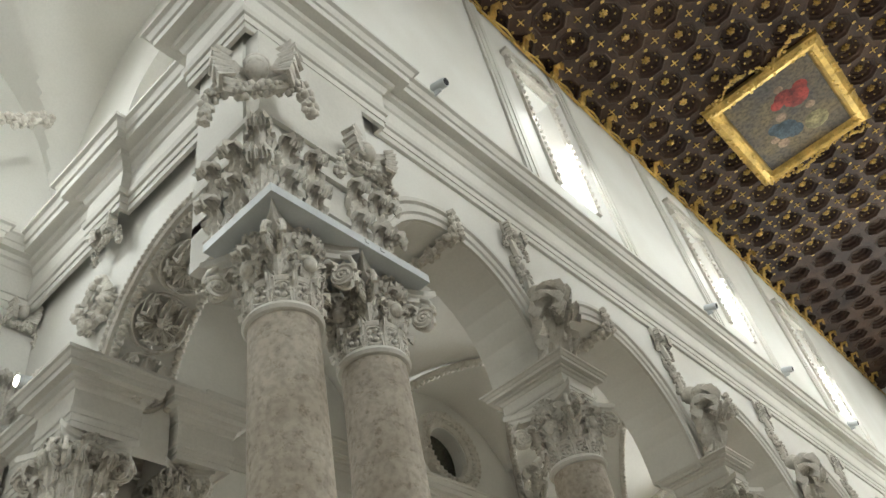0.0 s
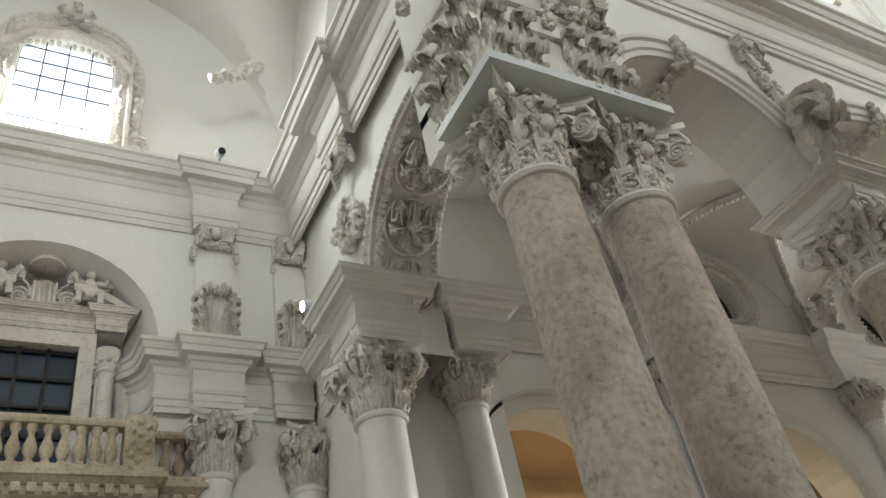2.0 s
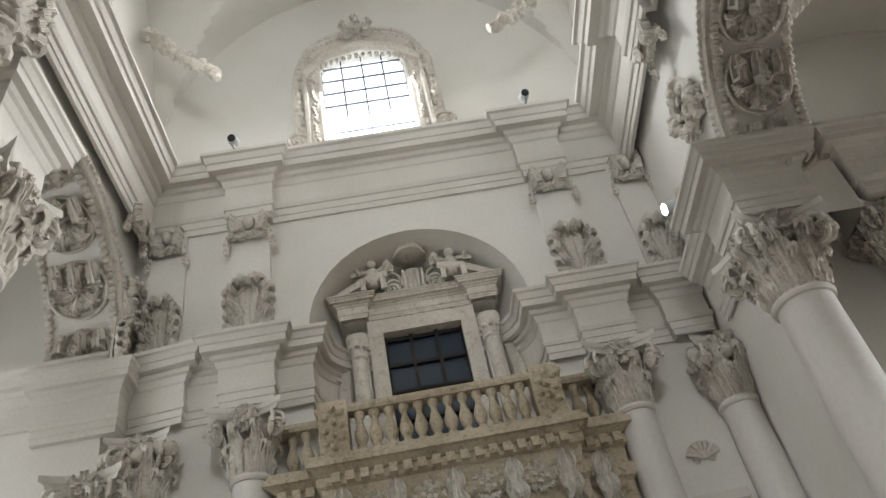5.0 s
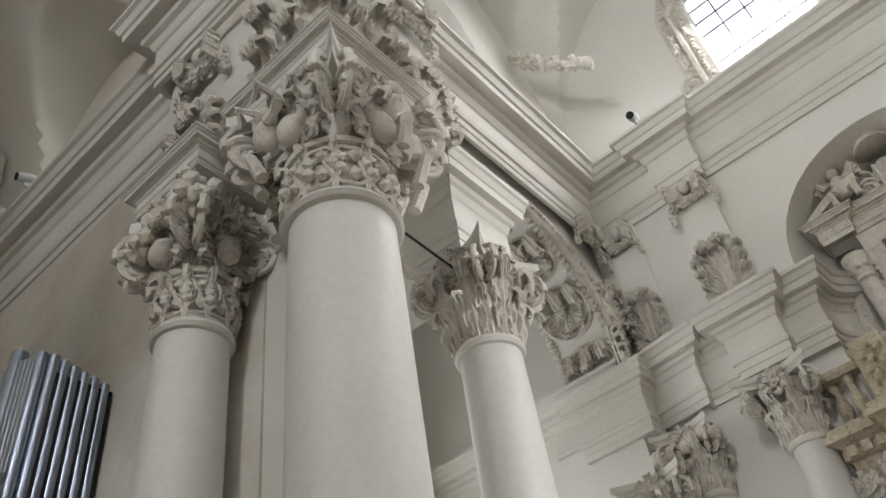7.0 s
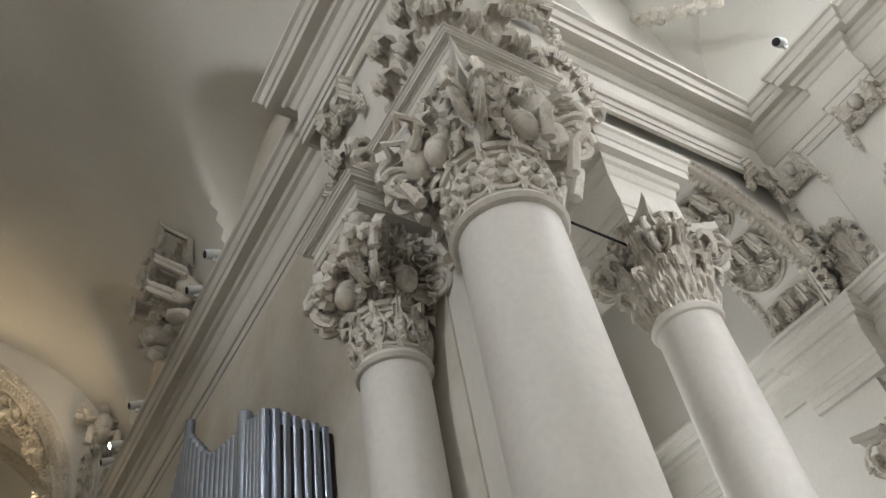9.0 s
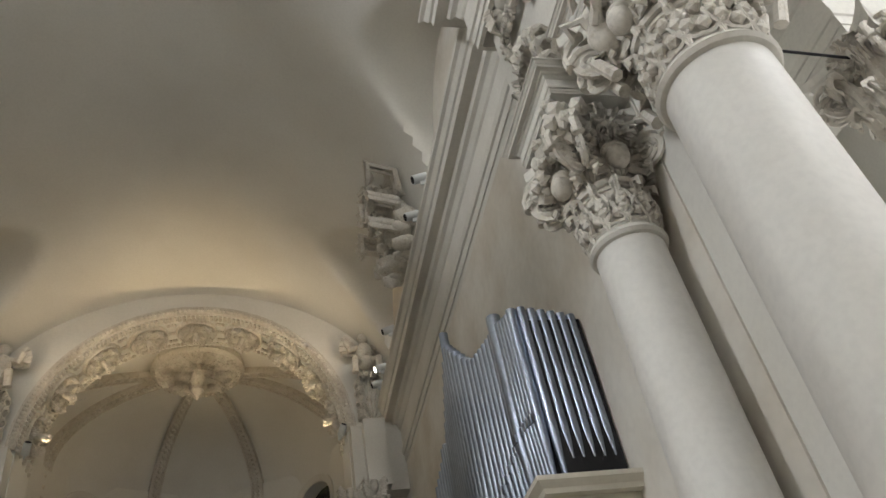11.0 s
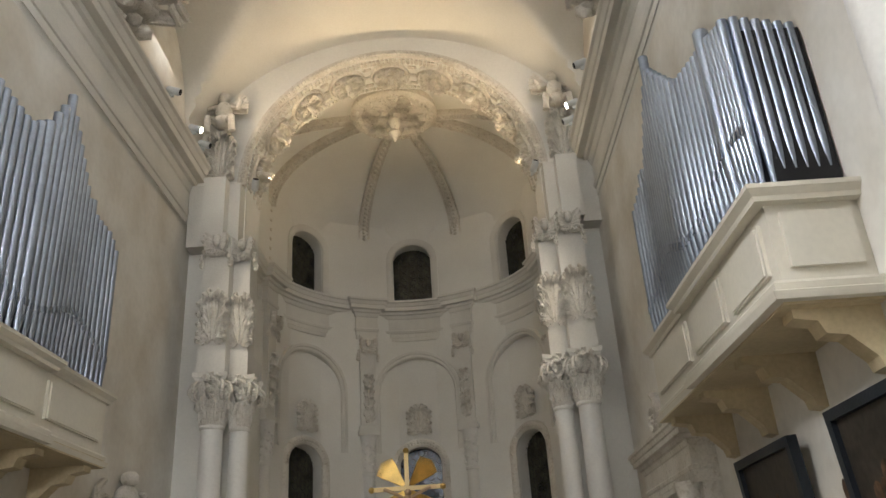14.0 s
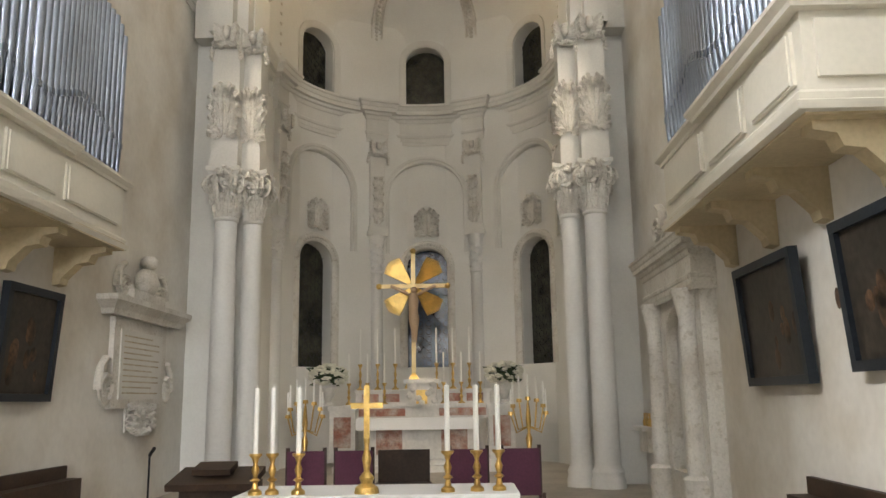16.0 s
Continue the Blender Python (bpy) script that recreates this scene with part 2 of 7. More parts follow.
# nave arcades, both sides
COLS = [-7.7 - 4.35 * i for i in range(7)]
ARCH = [(-6.2, 1.4, 6.72, 7.0, 1.45)] + [(c - 2.175, 1.66, 6.72, 7.0, 1.6) for c in COLS[:-1]]
WINS = [(-11.3 - 7.6 * i, 0.62, 12.6, 16.4, 0.0) for i in range(3)]
for side, nm in ((1, "east"), (-1, "west")):
    bm = bmesh.new()
    pierced(bm, along_y(side * NX, side * 0.8), NAVE_END, -4.85, 6.72, 18.7, ARCH + WINS, cap=(None, 6.6))
    box(bm, *sorted((side * NX, side * (NX + 0.8))), NAVE_END, -33.3, 0.0, 6.72)
    box(bm, *sorted((side * NX, side * (NX + 0.8))), -4.85, -3.0, 6.6, 18.7)
    structure("wall_nave_" + nm, bm, PLASTER, "white plastered nave wall with round arches and tall windows", "wall")
    bm = bmesh.new()
    box(bm, side * NX - 0.0, side * (NX + 4.6), NAVE_END, -2.9, 18.75, 19.0) if side > 0 else box(bm, -(NX + 4.6), -NX, NAVE_END, -2.9, 18.75, 19.0)
    structure("roof_aisle_" + nm, bm, PLASTER, "plain plastered roof over the aisle", "roof")

# great entablature: nave, pier corner, transept, end wall, pier, choir
def run(path, z0=9.6, h=1.25, out=0.5):
    bm = bmesh.new()
    sweep(bm, entab(z0, h, out), path)
    return bm


E1 = [(NX, NAVE_END), (NX, -5.05), (NX - 0.12, -5.05), (NX - 0.12, -2.95), (5.05, -2.95), (5.05, TY0 + 0.12), (7.25, TY0 + 0.12), (7.25, TY0 + 0.25), (7.95, TY0 + 0.25), (7.95, TY0 + 0.12), (11.3, TY0 + 0.12)]
E2 = [(EX, TY0 + 0.12), (EX, AX - 2.4), (EX - 0.12, AX - 2.4), (EX - 0.12, AX - 1.84), (EX, AX - 1.84), (EX, AX + 1.84), (EX - 0.12, AX + 1.84), (EX - 0.12, AX + 2.4), (EX, AX + 2.4), (EX, TY1 - 0.1)]
E3 = [(11.3, TY1 - 0.1), (5.2, TY1 - 0.1), (5.2, 2.75), (3.85, 2.75), (3.85, 5.3), (CX + 0.1, 5.3)]
E4 = [(CX + 0.05, 5.2), (CX + 0.05, 15.2)]


ECORN = 10.82         # top of the end wall's entablature
for i, p in enumerate((E1, E2, E3)):
    size = (9.62, ECORN - 9.62, 0.35) if p is E2 else (9.6, 1.25, 0.5)
    structure("cornice_%d" % (i + 1), run(p[::-1], *size), MOULD, "heavy moulded stone entablature with projecting breaks", "cornice")
    structure("cornice_%d" % (i + 4), run([(-x, y) for x, y in p], *size), MOULD, "heavy moulded stone entablature with projecting breaks", "cornice")

structure("cornice_7", run(E4[::-1], 9.3, 1.5, 0.5), MOULD, "moulded stone entablature of the choir wall", "cornice")
structure("cornice_8", run([(-x, y) for x, y in E4], 9.3, 1.5, 0.5), MOULD, "moulded stone entablature of the choir wall", "cornice")

# transept side walls with arches, and end walls
for side, nm in ((1, "east"), (-1, "west")):
    for y, back, tag, c in ((TY0, -0.9, "south", 5.9), (TY1, 0.9, "north", 7.85)):
        bm = bmesh.new()
        hole = (c, 1.68, 0.0, 7.05, 1.68) if c < 7 else (c, 1.8, 0.0, 7.4, 1.85)
        if side > 0:
            pierced(bm, along_x(y, back), c - hole[1], 10.9, 6.36, CORN + 5, [(c, hole[1], 6.36, hole[3], hole[4]), (6.7, 1.3, 11.6, 12.6, 1.2)], seg=24, cap=(6.6, None))
        else:
            pierced(bm, along_x(y, back), -10.9, -c + hole[1], 0.0, CORN + 5, [(-c,) + hole[1:], (-6.7, 1.3, 11.6, 12.6, 1.2)], seg=24, cap=(None, 6.6))
        structure("wall_transept_%s_%s" % (nm, tag), bm, PLASTER, "white transept side wall with a round arch and lunette", "wall")
    bm = bmesh.new()
    pierced(bm, along_y(side * EX, side * 0.6), TY0 - 0.4, 7.5, 0.0, ECORN, [(AX, 1.42, 4.6, 7.68, 1.42)])
    box(bm, *sorted((side * (EX + 0.55), side * 11.9)), TY0 - 0.4, TY1 + 0.4, ECORN - 0.12, ECORN - 0.004)
    structure("wall_transept_end_" + nm, bm, PLASTER, "white transept end wall with a deep round niche", "wall")
    bm = bmesh.new()
    pierced(bm, along_y(side * 10.0, side * 0.5), TY0 - 0.4, TY1 + 0.4, ECORN - 0.1, 17.0, [(0.12, 0.72, 11.1, 13.42, 0.34)])
    structure("wall_lunette_" + nm, bm, PLASTER, "white lunette wall above the cornice with an arched window", "wall")
    bm = bmesh.new()
    lo, hi = (EX, 10.1) if side > 0 else (-10.1, -EX)
    box(bm, lo, hi, TY0, TY1, CORN - 0.06, CORN - 0.01)
    structure("ledge_" + nm, bm, PLASTER, "plastered ledge on top of the cornice", "ledge")
    # niche shell
    bm = bmesh.new()
    rows = []
    for k in range(17):
        a = math.pi * k / 16
        rows.append([(side * (EX + 0.02 + 1.5 * math.sin(a)), AX + 1.42 * math.cos(a), z) for z in (4.6, 7.68)])
    grid(bm, rows)
    rows = []
    for k in range(17):
        a = math.pi * k / 16
        rows.append([(side * (EX + 0.02 + 1.5 * math.sin(a) * math.cos(b)), AX + 1.42 * math.cos(a) * math.cos(b), 7.68 + 1.42 * math.sin(b)) for b in [math.pi / 2 * j / 8 for j in range(9)]])
    grid(bm, rows)
    structure("niche_shell_" + nm, bm, PLASTER, "smooth grey plastered concave niche behind the balcony", "niche", smooth=True)


# vaults as curved sheets
def vault(name, x0, x1, y0, y1, zs, fn, nx=40, ny=40, label="white plastered groin vault"):
    bm = bmesh.new()
    rows = []
    for i in range(nx + 1):
        u = -1 + 2 * i / nx
        rows.append([(x0 + (x1 - x0) * (u + 1) / 2, y0 + (y1 - y0) * (v + 1) / 2, zs + fn(u, v)) for v in [-1 + 2 * j / ny for j in range(ny + 1)]])
    grid(bm, rows)
    return structure(name, bm, PLASTER, label, "vault", smooth=True)


def circ(u):
    return math.sqrt(max(0.0, 1 - u * u))


for side, nm in ((1, "east"), (-1, "west")):
    x0, x1 = (4.6, 10.1) if side > 0 else (-10.1, -4.6)
    vault("vault_transept_" + nm, x0, x1, TY0, TY1, CORN, lambda u, v: 4.6 * max(circ(v), circ(u)) + 0.2, 48, 48)
vault("vault_crossing", -4.65, 4.65, -3.6, 4.6, CORN, lambda u, v: 4.6 * max(circ(v), circ(u)) + 0.2)
vault("vault_choir", -4.4, 4.4, 4.6, 15.6, CORN, lambda u, v: max(3.4 * circ(u), 2.5 * circ((v + 0.45) / 0.32), 2.7 * circ((v - 0.52) / 0.32)), 60, 90, "white plastered choir vault with side lunettes")

# choir walls, triumphal arch and apse
for side, nm in ((1, "east"), (-1, "west")):
    bm = bmesh.new()
    lo, hi = (CX, CX + 0.8) if side > 0 else (-CX - 0.8, -CX)
    box(bm, lo, hi, 4.0, 16.6, 0.0, CORN + 5)
    structure("wall_choir_" + nm, bm, DAMP, "pale plastered choir wall with damp stains", "wall")
AXC = 0.03
AY, AR, AZ = 15.5, 3.2, 10.4
bm = bmesh.new()
pierced(bm, along_x(AY, 1.2), -CX - 0.5, CX + 0.5, 0.0, 16.5, [(AXC, AR, 0.0, AZ, AR)], seg=40)
structure("wall_arch", bm, PLASTER, "wall with the great round arch before the apse", "wall")
PY, PR = 18.7, 3.8   # apse centre and radius


def apse(s, d, z):
    a = s
    r = PR + d * 0.7
    return (AXC + r * math.sin(a), PY + r * math.cos(a), z)


BAY = radians(51)
holes = []
for a in (-BAY, 0, BAY):
    holes.append((a, 0.148, 2.55, 5.35, 0.52))
holes2 = [(a, 0.148, 10.08, 11.45, 0.5) for a in (-BAY, 0, BAY)]
bm = bmesh.new()
pierced(bm, apse, -math.pi / 2, math.pi / 2, 0.0, 12.5, holes + holes2)
box(bm, AXC - PR - 0.7, AXC - PR, 16.7, PY, 0, 12.5)
box(bm, AXC + PR, AXC + PR + 0.7, 16.7, PY, 0, 12.5)
structure("wall_apse", bm, PLASTER, "curved pale apse wall with arched windows", "wall")


def dome(a, b):
    return (AXC + PR * math.sin(a) * math.cos(b), PY + PR * math.cos(a) * math.cos(b), 12.1 + 2.1 * math.sin(b))


bm = bmesh.new()
grid(bm, [[dome(-math.pi / 2 + math.pi * i / 40, math.pi / 2 * j / 16) for j in range(17)] for i in range(41)])
grid(bm, [[(AXC + PR * math.cos(math.pi * k / 40), y, 12.1 + 2.1 * math.sin(math.pi * k / 40)) for k in range(41)] for y in (16.6, PY)])
structure("vault_apse", bm, PLASTER, "plastered half dome over the apse", "vault", smooth=True)

# daylight in the window openings, the lit lamps, and added fill lights
DAY = (0.97, 0.98, 1.0)
for side in (1, -1):
    area("window_light", look((side * 9.96, 0.12, 12.5), (0, AX, 5)), 1.35, 2.2, 400 if side > 0 else 800, DAY)
    for i in range(3):
        area("nave_window_light", look((side * (NX + 0.25), -11.3 - 7.6 * i, 14.6), (-side * 4, -11.3 - 7.6 * i, 4)), 1.2, 3.4, 500, DAY)
    for y in (7.7, 12.8):
        # added fill under the vault to brighten the choir; no window stands here
        area("choir_fill", look((side * 4.2, y, 12.4), (-side * 2, y, 5)), 1.6, 1.2, 18, (1.0, 0.95, 0.88))
    area("lunette_light_south", look((side * 6.7, TY0 - 0.2, 12.4), (side * 6.0, 3, 5)), 2.0, 1.5, 45, DAY)
    area("lunette_light_north", look((side * 6.7, TY1 + 0.2, 12.4), (side * 6.0, -3, 5)), 2.0, 1.5, 45, DAY)
    spot("cornice_lamp", (side * 3.7, 13.75, 11.05), (0, 15.6, 14.3), 80, (1.0, 0.76, 0.5), 100, 0.9, 0.15)
    spot("altar_lamp", (side * 3.72, 11.6, 11.1), (0.2, 17.2, 3.2), 420, (1.0, 0.86, 0.66), 42, 0.8, 0.12)
    spot("arch_lamp", (AXC + side * 2.8, 16.1, 10.5), (AXC - side * 0.9, 16.1, 13.5), 175, (1.0, 0.75, 0.44), 112, 0.8, 0.2)
# added fill before the windowless chapel wall, brightens the north arch
area("chapel_fill", look((7.2, 6.9, 5.5), (7.2, 4, 5.5)), 3.0, 4.0, 100, DAY)
# two added fills at the far end, without window or fixture, for aisle and nave
area("aisle_fill_east", look((6.6, -38, 6), (6.6, -10, 6)), 3, 4, 9000, DAY)
area("nave_far_fill", look((0, -38.5, 10), (0, -10, 6)), 5, 5, 900, DAY)
spot("transept_lamp", (8.3, TY0 + 0.65, 7.55), (8.0, 0, 8), 30, (1.0, 0.8, 0.55), 120)

# chapel beyond the north arch
bm = bmesh.new()
box(bm, 4.34, 10.8, 7.4, 7.8, 0, CORN)
box(bm, 4.34, 10.8, 4.0, 7.8, CORN - 0.4, CORN)
structure("wall_chapel", bm, PLASTER, "white wall of the chapel beyond the arch", "wall")


# nave ceiling and end
bm = bmesh.new()
box(bm, -10, 10, NAVE_END - 0.5, NAVE_END, 0, 19.0)
structure("wall_nave_end", bm, PLASTER, "white nave end wall", "wall")
bm = bmesh.new()
box(bm, -4.6, 4.6, -3.9, -3.2, 14.6, 19.0)
structure("wall_over_nave", bm, PLASTER, "white wall above the crossing end of the nave", "wall")
# aisles
for side, nm in ((1, "east"), (-1, "west")):
    bm = bmesh.new()
    lo, hi = (8.3, 8.9) if side > 0 else (-8.9, -8.3)
    pierced(bm, along_y(side * 8.3, side * 0.6), NAVE_END, TY0 - 0.9, 0, 17, [(-6.3 - 4.35 * q, 1.2, 0.0, 5.0, 1.2) for q in range(5)] + [(-10.8 - 4.35 * q, 0.5, 8.3, 8.8, 0.5) for q in range(3)])
    structure("wall_aisle_" + nm, bm, PLASTER, "white aisle wall", "wall")
    x0, x1 = (NX + 0.7, 8.35) if side > 0 else (-8.35, -NX - 0.7)
    vault("vault_aisle_" + nm, x0, x1, -39, TY0 - 0.5, 8.05, lambda u, v: 1.9 * max(circ(u), circ(((v + 1) * 4.0) % 1 * 2 - 1)), 20, 160, "white aisle groin vaults")

# ---- carved things ----
EAST, NORTH, WEST, SOUTH = -90, 180, 90, 0   # turns that make a wall ornament face -x, +y, +x, -y


def unit(name, build, mat, smooth=True):
    bm = bmesh.new()
    build(bm)
    me = bpy.data.meshes.new(name)
    bmesh.ops.recalc_face_normals(bm, faces=bm.faces)
    bm.to_mesh(me)
    bm.free()
    me.materials.append(mat)
    if smooth:
        me.shade_smooth()
        me.set_sharp_from_angle(angle=radians(50))
    return me


def piece(name, me, parent, m, label=""):
    ob = new(name, me)
    if parent is not None:
        ob.parent = parent
    ob.matrix_basis = m
    if label:
        ob["label"] = label
    return ob


def empty(name, m):
    ob = new(name)
    ob.empty_display_size = 0.1
    ob.matrix_world = m
    return ob


def place(x, y, z, turn=0, s=1.0, tilt=0.0):
    k = s if isinstance(s, tuple) else (s, s, s)
    return pose(x, y, z, tilt, 0, turn) @ Matrix.Diagonal((*k, 1))


def leaf_shape(bm, h=1.0, w=0.62, curl=0.32, m=None, rows=18):
    """An acanthus leaf that rises, with notched lobes, ribs and a rolled tip, leaning to -y."""
    front, back = [], []
    cols = 6 if rows > 9 else 4
    for i in range(rows + 1):
        v = i / rows
        q = max(0.0, (v - 0.55) / 0.45)
        R = curl * (0.62 - 0.24 * q)
        phi = q * 4.0
        y0 = -0.03 - curl * 0.25 * min(v, 0.55) / 0.55
        z0 = (h - R) * min(1.0, v / 0.55)
        yc, zc = y0 - R * (1 - math.cos(phi)), z0 + R * math.sin(phi)
        ny, nz = -math.cos(phi), -math.sin(phi)
        notch = abs(math.cos(v * math.pi * 3.5)) ** 5
        ww = w * 0.5 * (0.62 + 0.5 * math.sin(math.pi * min(1, v * 1.05) ** 0.8)) * (1 - 0.3 * notch) * (1 - 0.12 * q)
        fr, bk = [], []
        for j in range(-cols, cols + 1):
            u = j / cols
            d = 0.042 * math.cos((abs(u) * 2.5 - v * 3.0) * 2 * math.pi) * (0.25 + abs(u)) + 0.07 * math.exp(-(u / 0.16) ** 2)
            d += 0.06 * abs(u) ** 2.5 * (1 - 0.6 * q) * (1 - notch) - 0.05 * q * abs(u) ** 2
            d *= w / 0.62
            x = ww * u
            fr.append((x, yc + ny * d, zc + nz * d))
            bk.append((x * 0.96, yc + ny * (d - 0.045), zc + nz * (d - 0.045)))
        front.append(fr + bk[::-1])
    vs = grid(bm, front, close_v=True)
    for row in (vs[0], vs[-1]):
        bm.faces.new(row)
    if m is not None:
        moved(m, [v for r in vs for v in r])


def volute_shape(bm, m=None):
    """A scroll of radius about 1 in the x-z plane."""
    n0 = len(bm.verts)
    pts, tap = [], []
    for i in range(40):
        a = i / 39 * 4.6 * math.pi
        r = 0.92 * math.exp(-0.115 * a)
        pts.append((r * math.cos(a), 0, r * math.sin(a)))
        tap.append(0.19 * math.exp(-0.045 * a))
    tube(bm, pts, 0.1, 7, tap)
    pts2 = [(0.92, 0, 0), (0.95, 0, 0.5), (0.7, 0, 1.2), (0.1, 0, 1.7)]
    tube(bm, pts2, 0.16, 7)
    blob(bm, (0, 0, 0), 0.2, 1)
    lathe(bm, [(0.01, -0.05), (0.85, -0.05), (0.85, 0.05), (0.01, 0.05)], segs=16, m=pose(0, 0, 0, 90))
    if m is not None:
        bm.verts.ensure_lookup_table()
        moved(m, bm.verts[n0:])


def flower_shape(bm, petals=8, m=None):
    n0 = len(bm.verts)
    for k in range(petals):
        leaf_shape(bm, 0.95, 0.62, 0.35, Matrix.Rotation(2 * math.pi * k / petals, 4, "Y") @ pose(0, 0, 0.1), rows=7)
    for k in range(petals // 2):
        a = 4 * math.pi * k / petals + 0.3
        leaf_shape(bm, 0.5, 0.4, 0.4, Matrix.Translation((0, -0.12, 0)) @ Matrix.Rotation(a, 4, "Y") @ pose(0, 0, 0.05), rows=5)
    blob(bm, (0, -0.2, 0), 0.2, 2)
    if m is not None:
        bm.verts.ensure_lookup_table()
        moved(m, bm.verts[n0:])


def fruit_rope(bm, pts, r, rnd, per=5):
    """A garland: clustered fruit and leaves along a line."""
    P = [Vector(p) for p in pts]
    tube(bm, P, r * 0.6, 6)
    for a, b in zip(P, P[1:]):
        n = max(1, int((b - a).length / (r * 0.75)))
        for i in range(n):
            c = a.lerp(b, i / n)
            for k in range(per):
                d = Vector((rnd.uniform(-1, 1), rnd.uniform(-1, 1), rnd.uniform(-1, 1))).normalized()
                blob(bm, c + d * r * 0.7, r * rnd.uniform(0.32, 0.6), 1, (1, 1, rnd.uniform(0.8, 1.3)))


def cherub_shape(bm):
    """A plain winged head with swags, 1 wide and 1 high, flat back at y 0."""
    rnd = random.Random(5)
    blob(bm, (0, -0.14, 0.33), 0.14, 2, (0.9, 0.9, 1.1))
    blob(bm, (0, -0.12, 0.44), 0.13, 2, (1.05, 0.9, 0.6))
    for s in (-1, 1):
        for k in range(4):
            leaf_shape(bm, 0.36 - 0.03 * k, 0.2, 0.2, Matrix.Translation((s * 0.08, -0.03, 0.28 - 0.05 * k)) @ Matrix.Rotation(radians(s * (55 + 16 * k)), 4, "Y"), rows=6)
        fruit_rope(bm, [(0, -0.12, 0.02), (s * 0.2, -0.14, -0.03), (s * 0.4, -0.1, 0.08), (s * 0.46, -0.08, -0.15), (s * 0.47, -0.06, -0.38)], 0.085, rnd)


def spray_shape(bm):
    """A panel of scrolling leaves, 1 wide and 1.2 high."""
    box(bm, -0.44, 0.44, -0.03, 0.02, 0.02, 1.12)
    leaf_shape(bm, 1.15, 0.4, 0.22, Matrix.Translation((0, -0.07, 0)), rows=14)
    for sx in (-1, 1):
        for z, a, hh in ((0.0, 38, 0.6), (0.3, 42, 0.6), (0.62, 48, 0.55), (0.9, 30, 0.36), (0.05, 85, 0.45)):
            leaf_shape(bm, hh, 0.36, 0.2, Matrix.Translation((sx * 0.06, -0.03, z)) @ Matrix.Rotation(radians(sx * a), 4, "Y"), rows=11)
        for z in (0.28, 0.66, 1.02):
            blob(bm, (sx * 0.34, -0.09, z), 0.06, 1)
            volute_shape(bm, Matrix.Translation((sx * 0.3, -0.06, z - 0.12)) @ Matrix.Diagonal((sx * 0.1, 0.16, 0.1, 1)))


def rosette_shape(bm):
    """A framed round flower of radius 1."""
    rows = []
    for k in range(40):
        a = 2 * math.pi * k / 40
        rows.append([(r * math.cos(a), y, r * math.sin(a)) for r, y in ((1.0, 0), (0.98, -0.08), (0.93, -0.11), (0.87, -0.1), (0.84, -0.05), (0.84, 0.05), (1.0, 0.05))])
    grid(bm, rows, close_u=True, close_v=True)
    lathe(bm, [(0.001, 0.0), (0.9, 0.0), (0.9, 0.03), (0.001, 0.03)], segs=32, m=pose(0, 0, 0, 90))


def shell_shape(bm):
    for k in range(7):
        a = -66 + 22 * k
        tube(bm, [(0, -0.05, 0), (0.5 * math.sin(radians(a)), -0.16, 0.5 * math.cos(radians(a))), (0.95 * math.sin(radians(a)), -0.06, 0.95 * math.cos(radians(a)))], 0.1, 6, [0.05, 0.12, 0.17])
    for s in (-1, 1):
        volute_shape(bm, Matrix.Translation((s * 0.42, -0.05, -0.05)) @ Matrix.Diagonal((s * 0.22, 0.3, 0.22, 1)))


def figures_shape(bm):
    """A plain carved relief of figures among clouds, 1 wide and 2 high."""
    rnd = random.Random(11)
    for i in range(95):
        z = rnd.uniform(-1.0, 0.9)
        w = 0.48 * math.cos(z * 0.9) ** 0.7
        x = rnd.uniform(-w, w)
        blob(bm, (x, -0.05 - rnd.random() * 0.18 * (1 - (x / 0.55) ** 2), z), rnd.uniform(0.05, 0.13), 1, (1, 1, rnd.uniform(0.7, 1.6)))
    for k in range(12):
        leaf_shape(bm, 0.4, 0.25, 0.3, Matrix.Translation((rnd.uniform(-0.4, 0.4), -0.08, rnd.uniform(-0.9, 0.6))) @ Matrix.Rotation(rnd.uniform(-2, 2), 4, "Y"), rows=5)


def putto_shape(bm):
    """A plain seated child-like figure, 1 high."""
    blob(bm, (0, -0.12, 0.86), 0.13, 2)
    blob(bm, (0, -0.1, 0.52), 0.19, 2, (0.95, 0.8, 1.35))
    blob(bm, (0, -0.12, 0.25), 0.2, 2, (1.2, 0.9, 0.8))
    for s in (-1, 1):
        tube(bm, [(s * 0.15, -0.1, 0.65), (s * 0.32, -0.2, 0.55), (s * 0.4, -0.25, 0.7)], 0.06, 7)
        tube(bm, [(s * 0.1, -0.15, 0.22), (s * 0.24, -0.38, 0.2), (s * 0.26, -0.34, -0.12)], 0.08, 7)
        for k in range(3):
            leaf_shape(bm, 0.4, 0.2, 0.15, Matrix.Translation((s * 0.12, 0.02, 0.6)) @ Matrix.Rotation(radians(s * (50 + 22 * k)), 4, "Y"), rows=5)


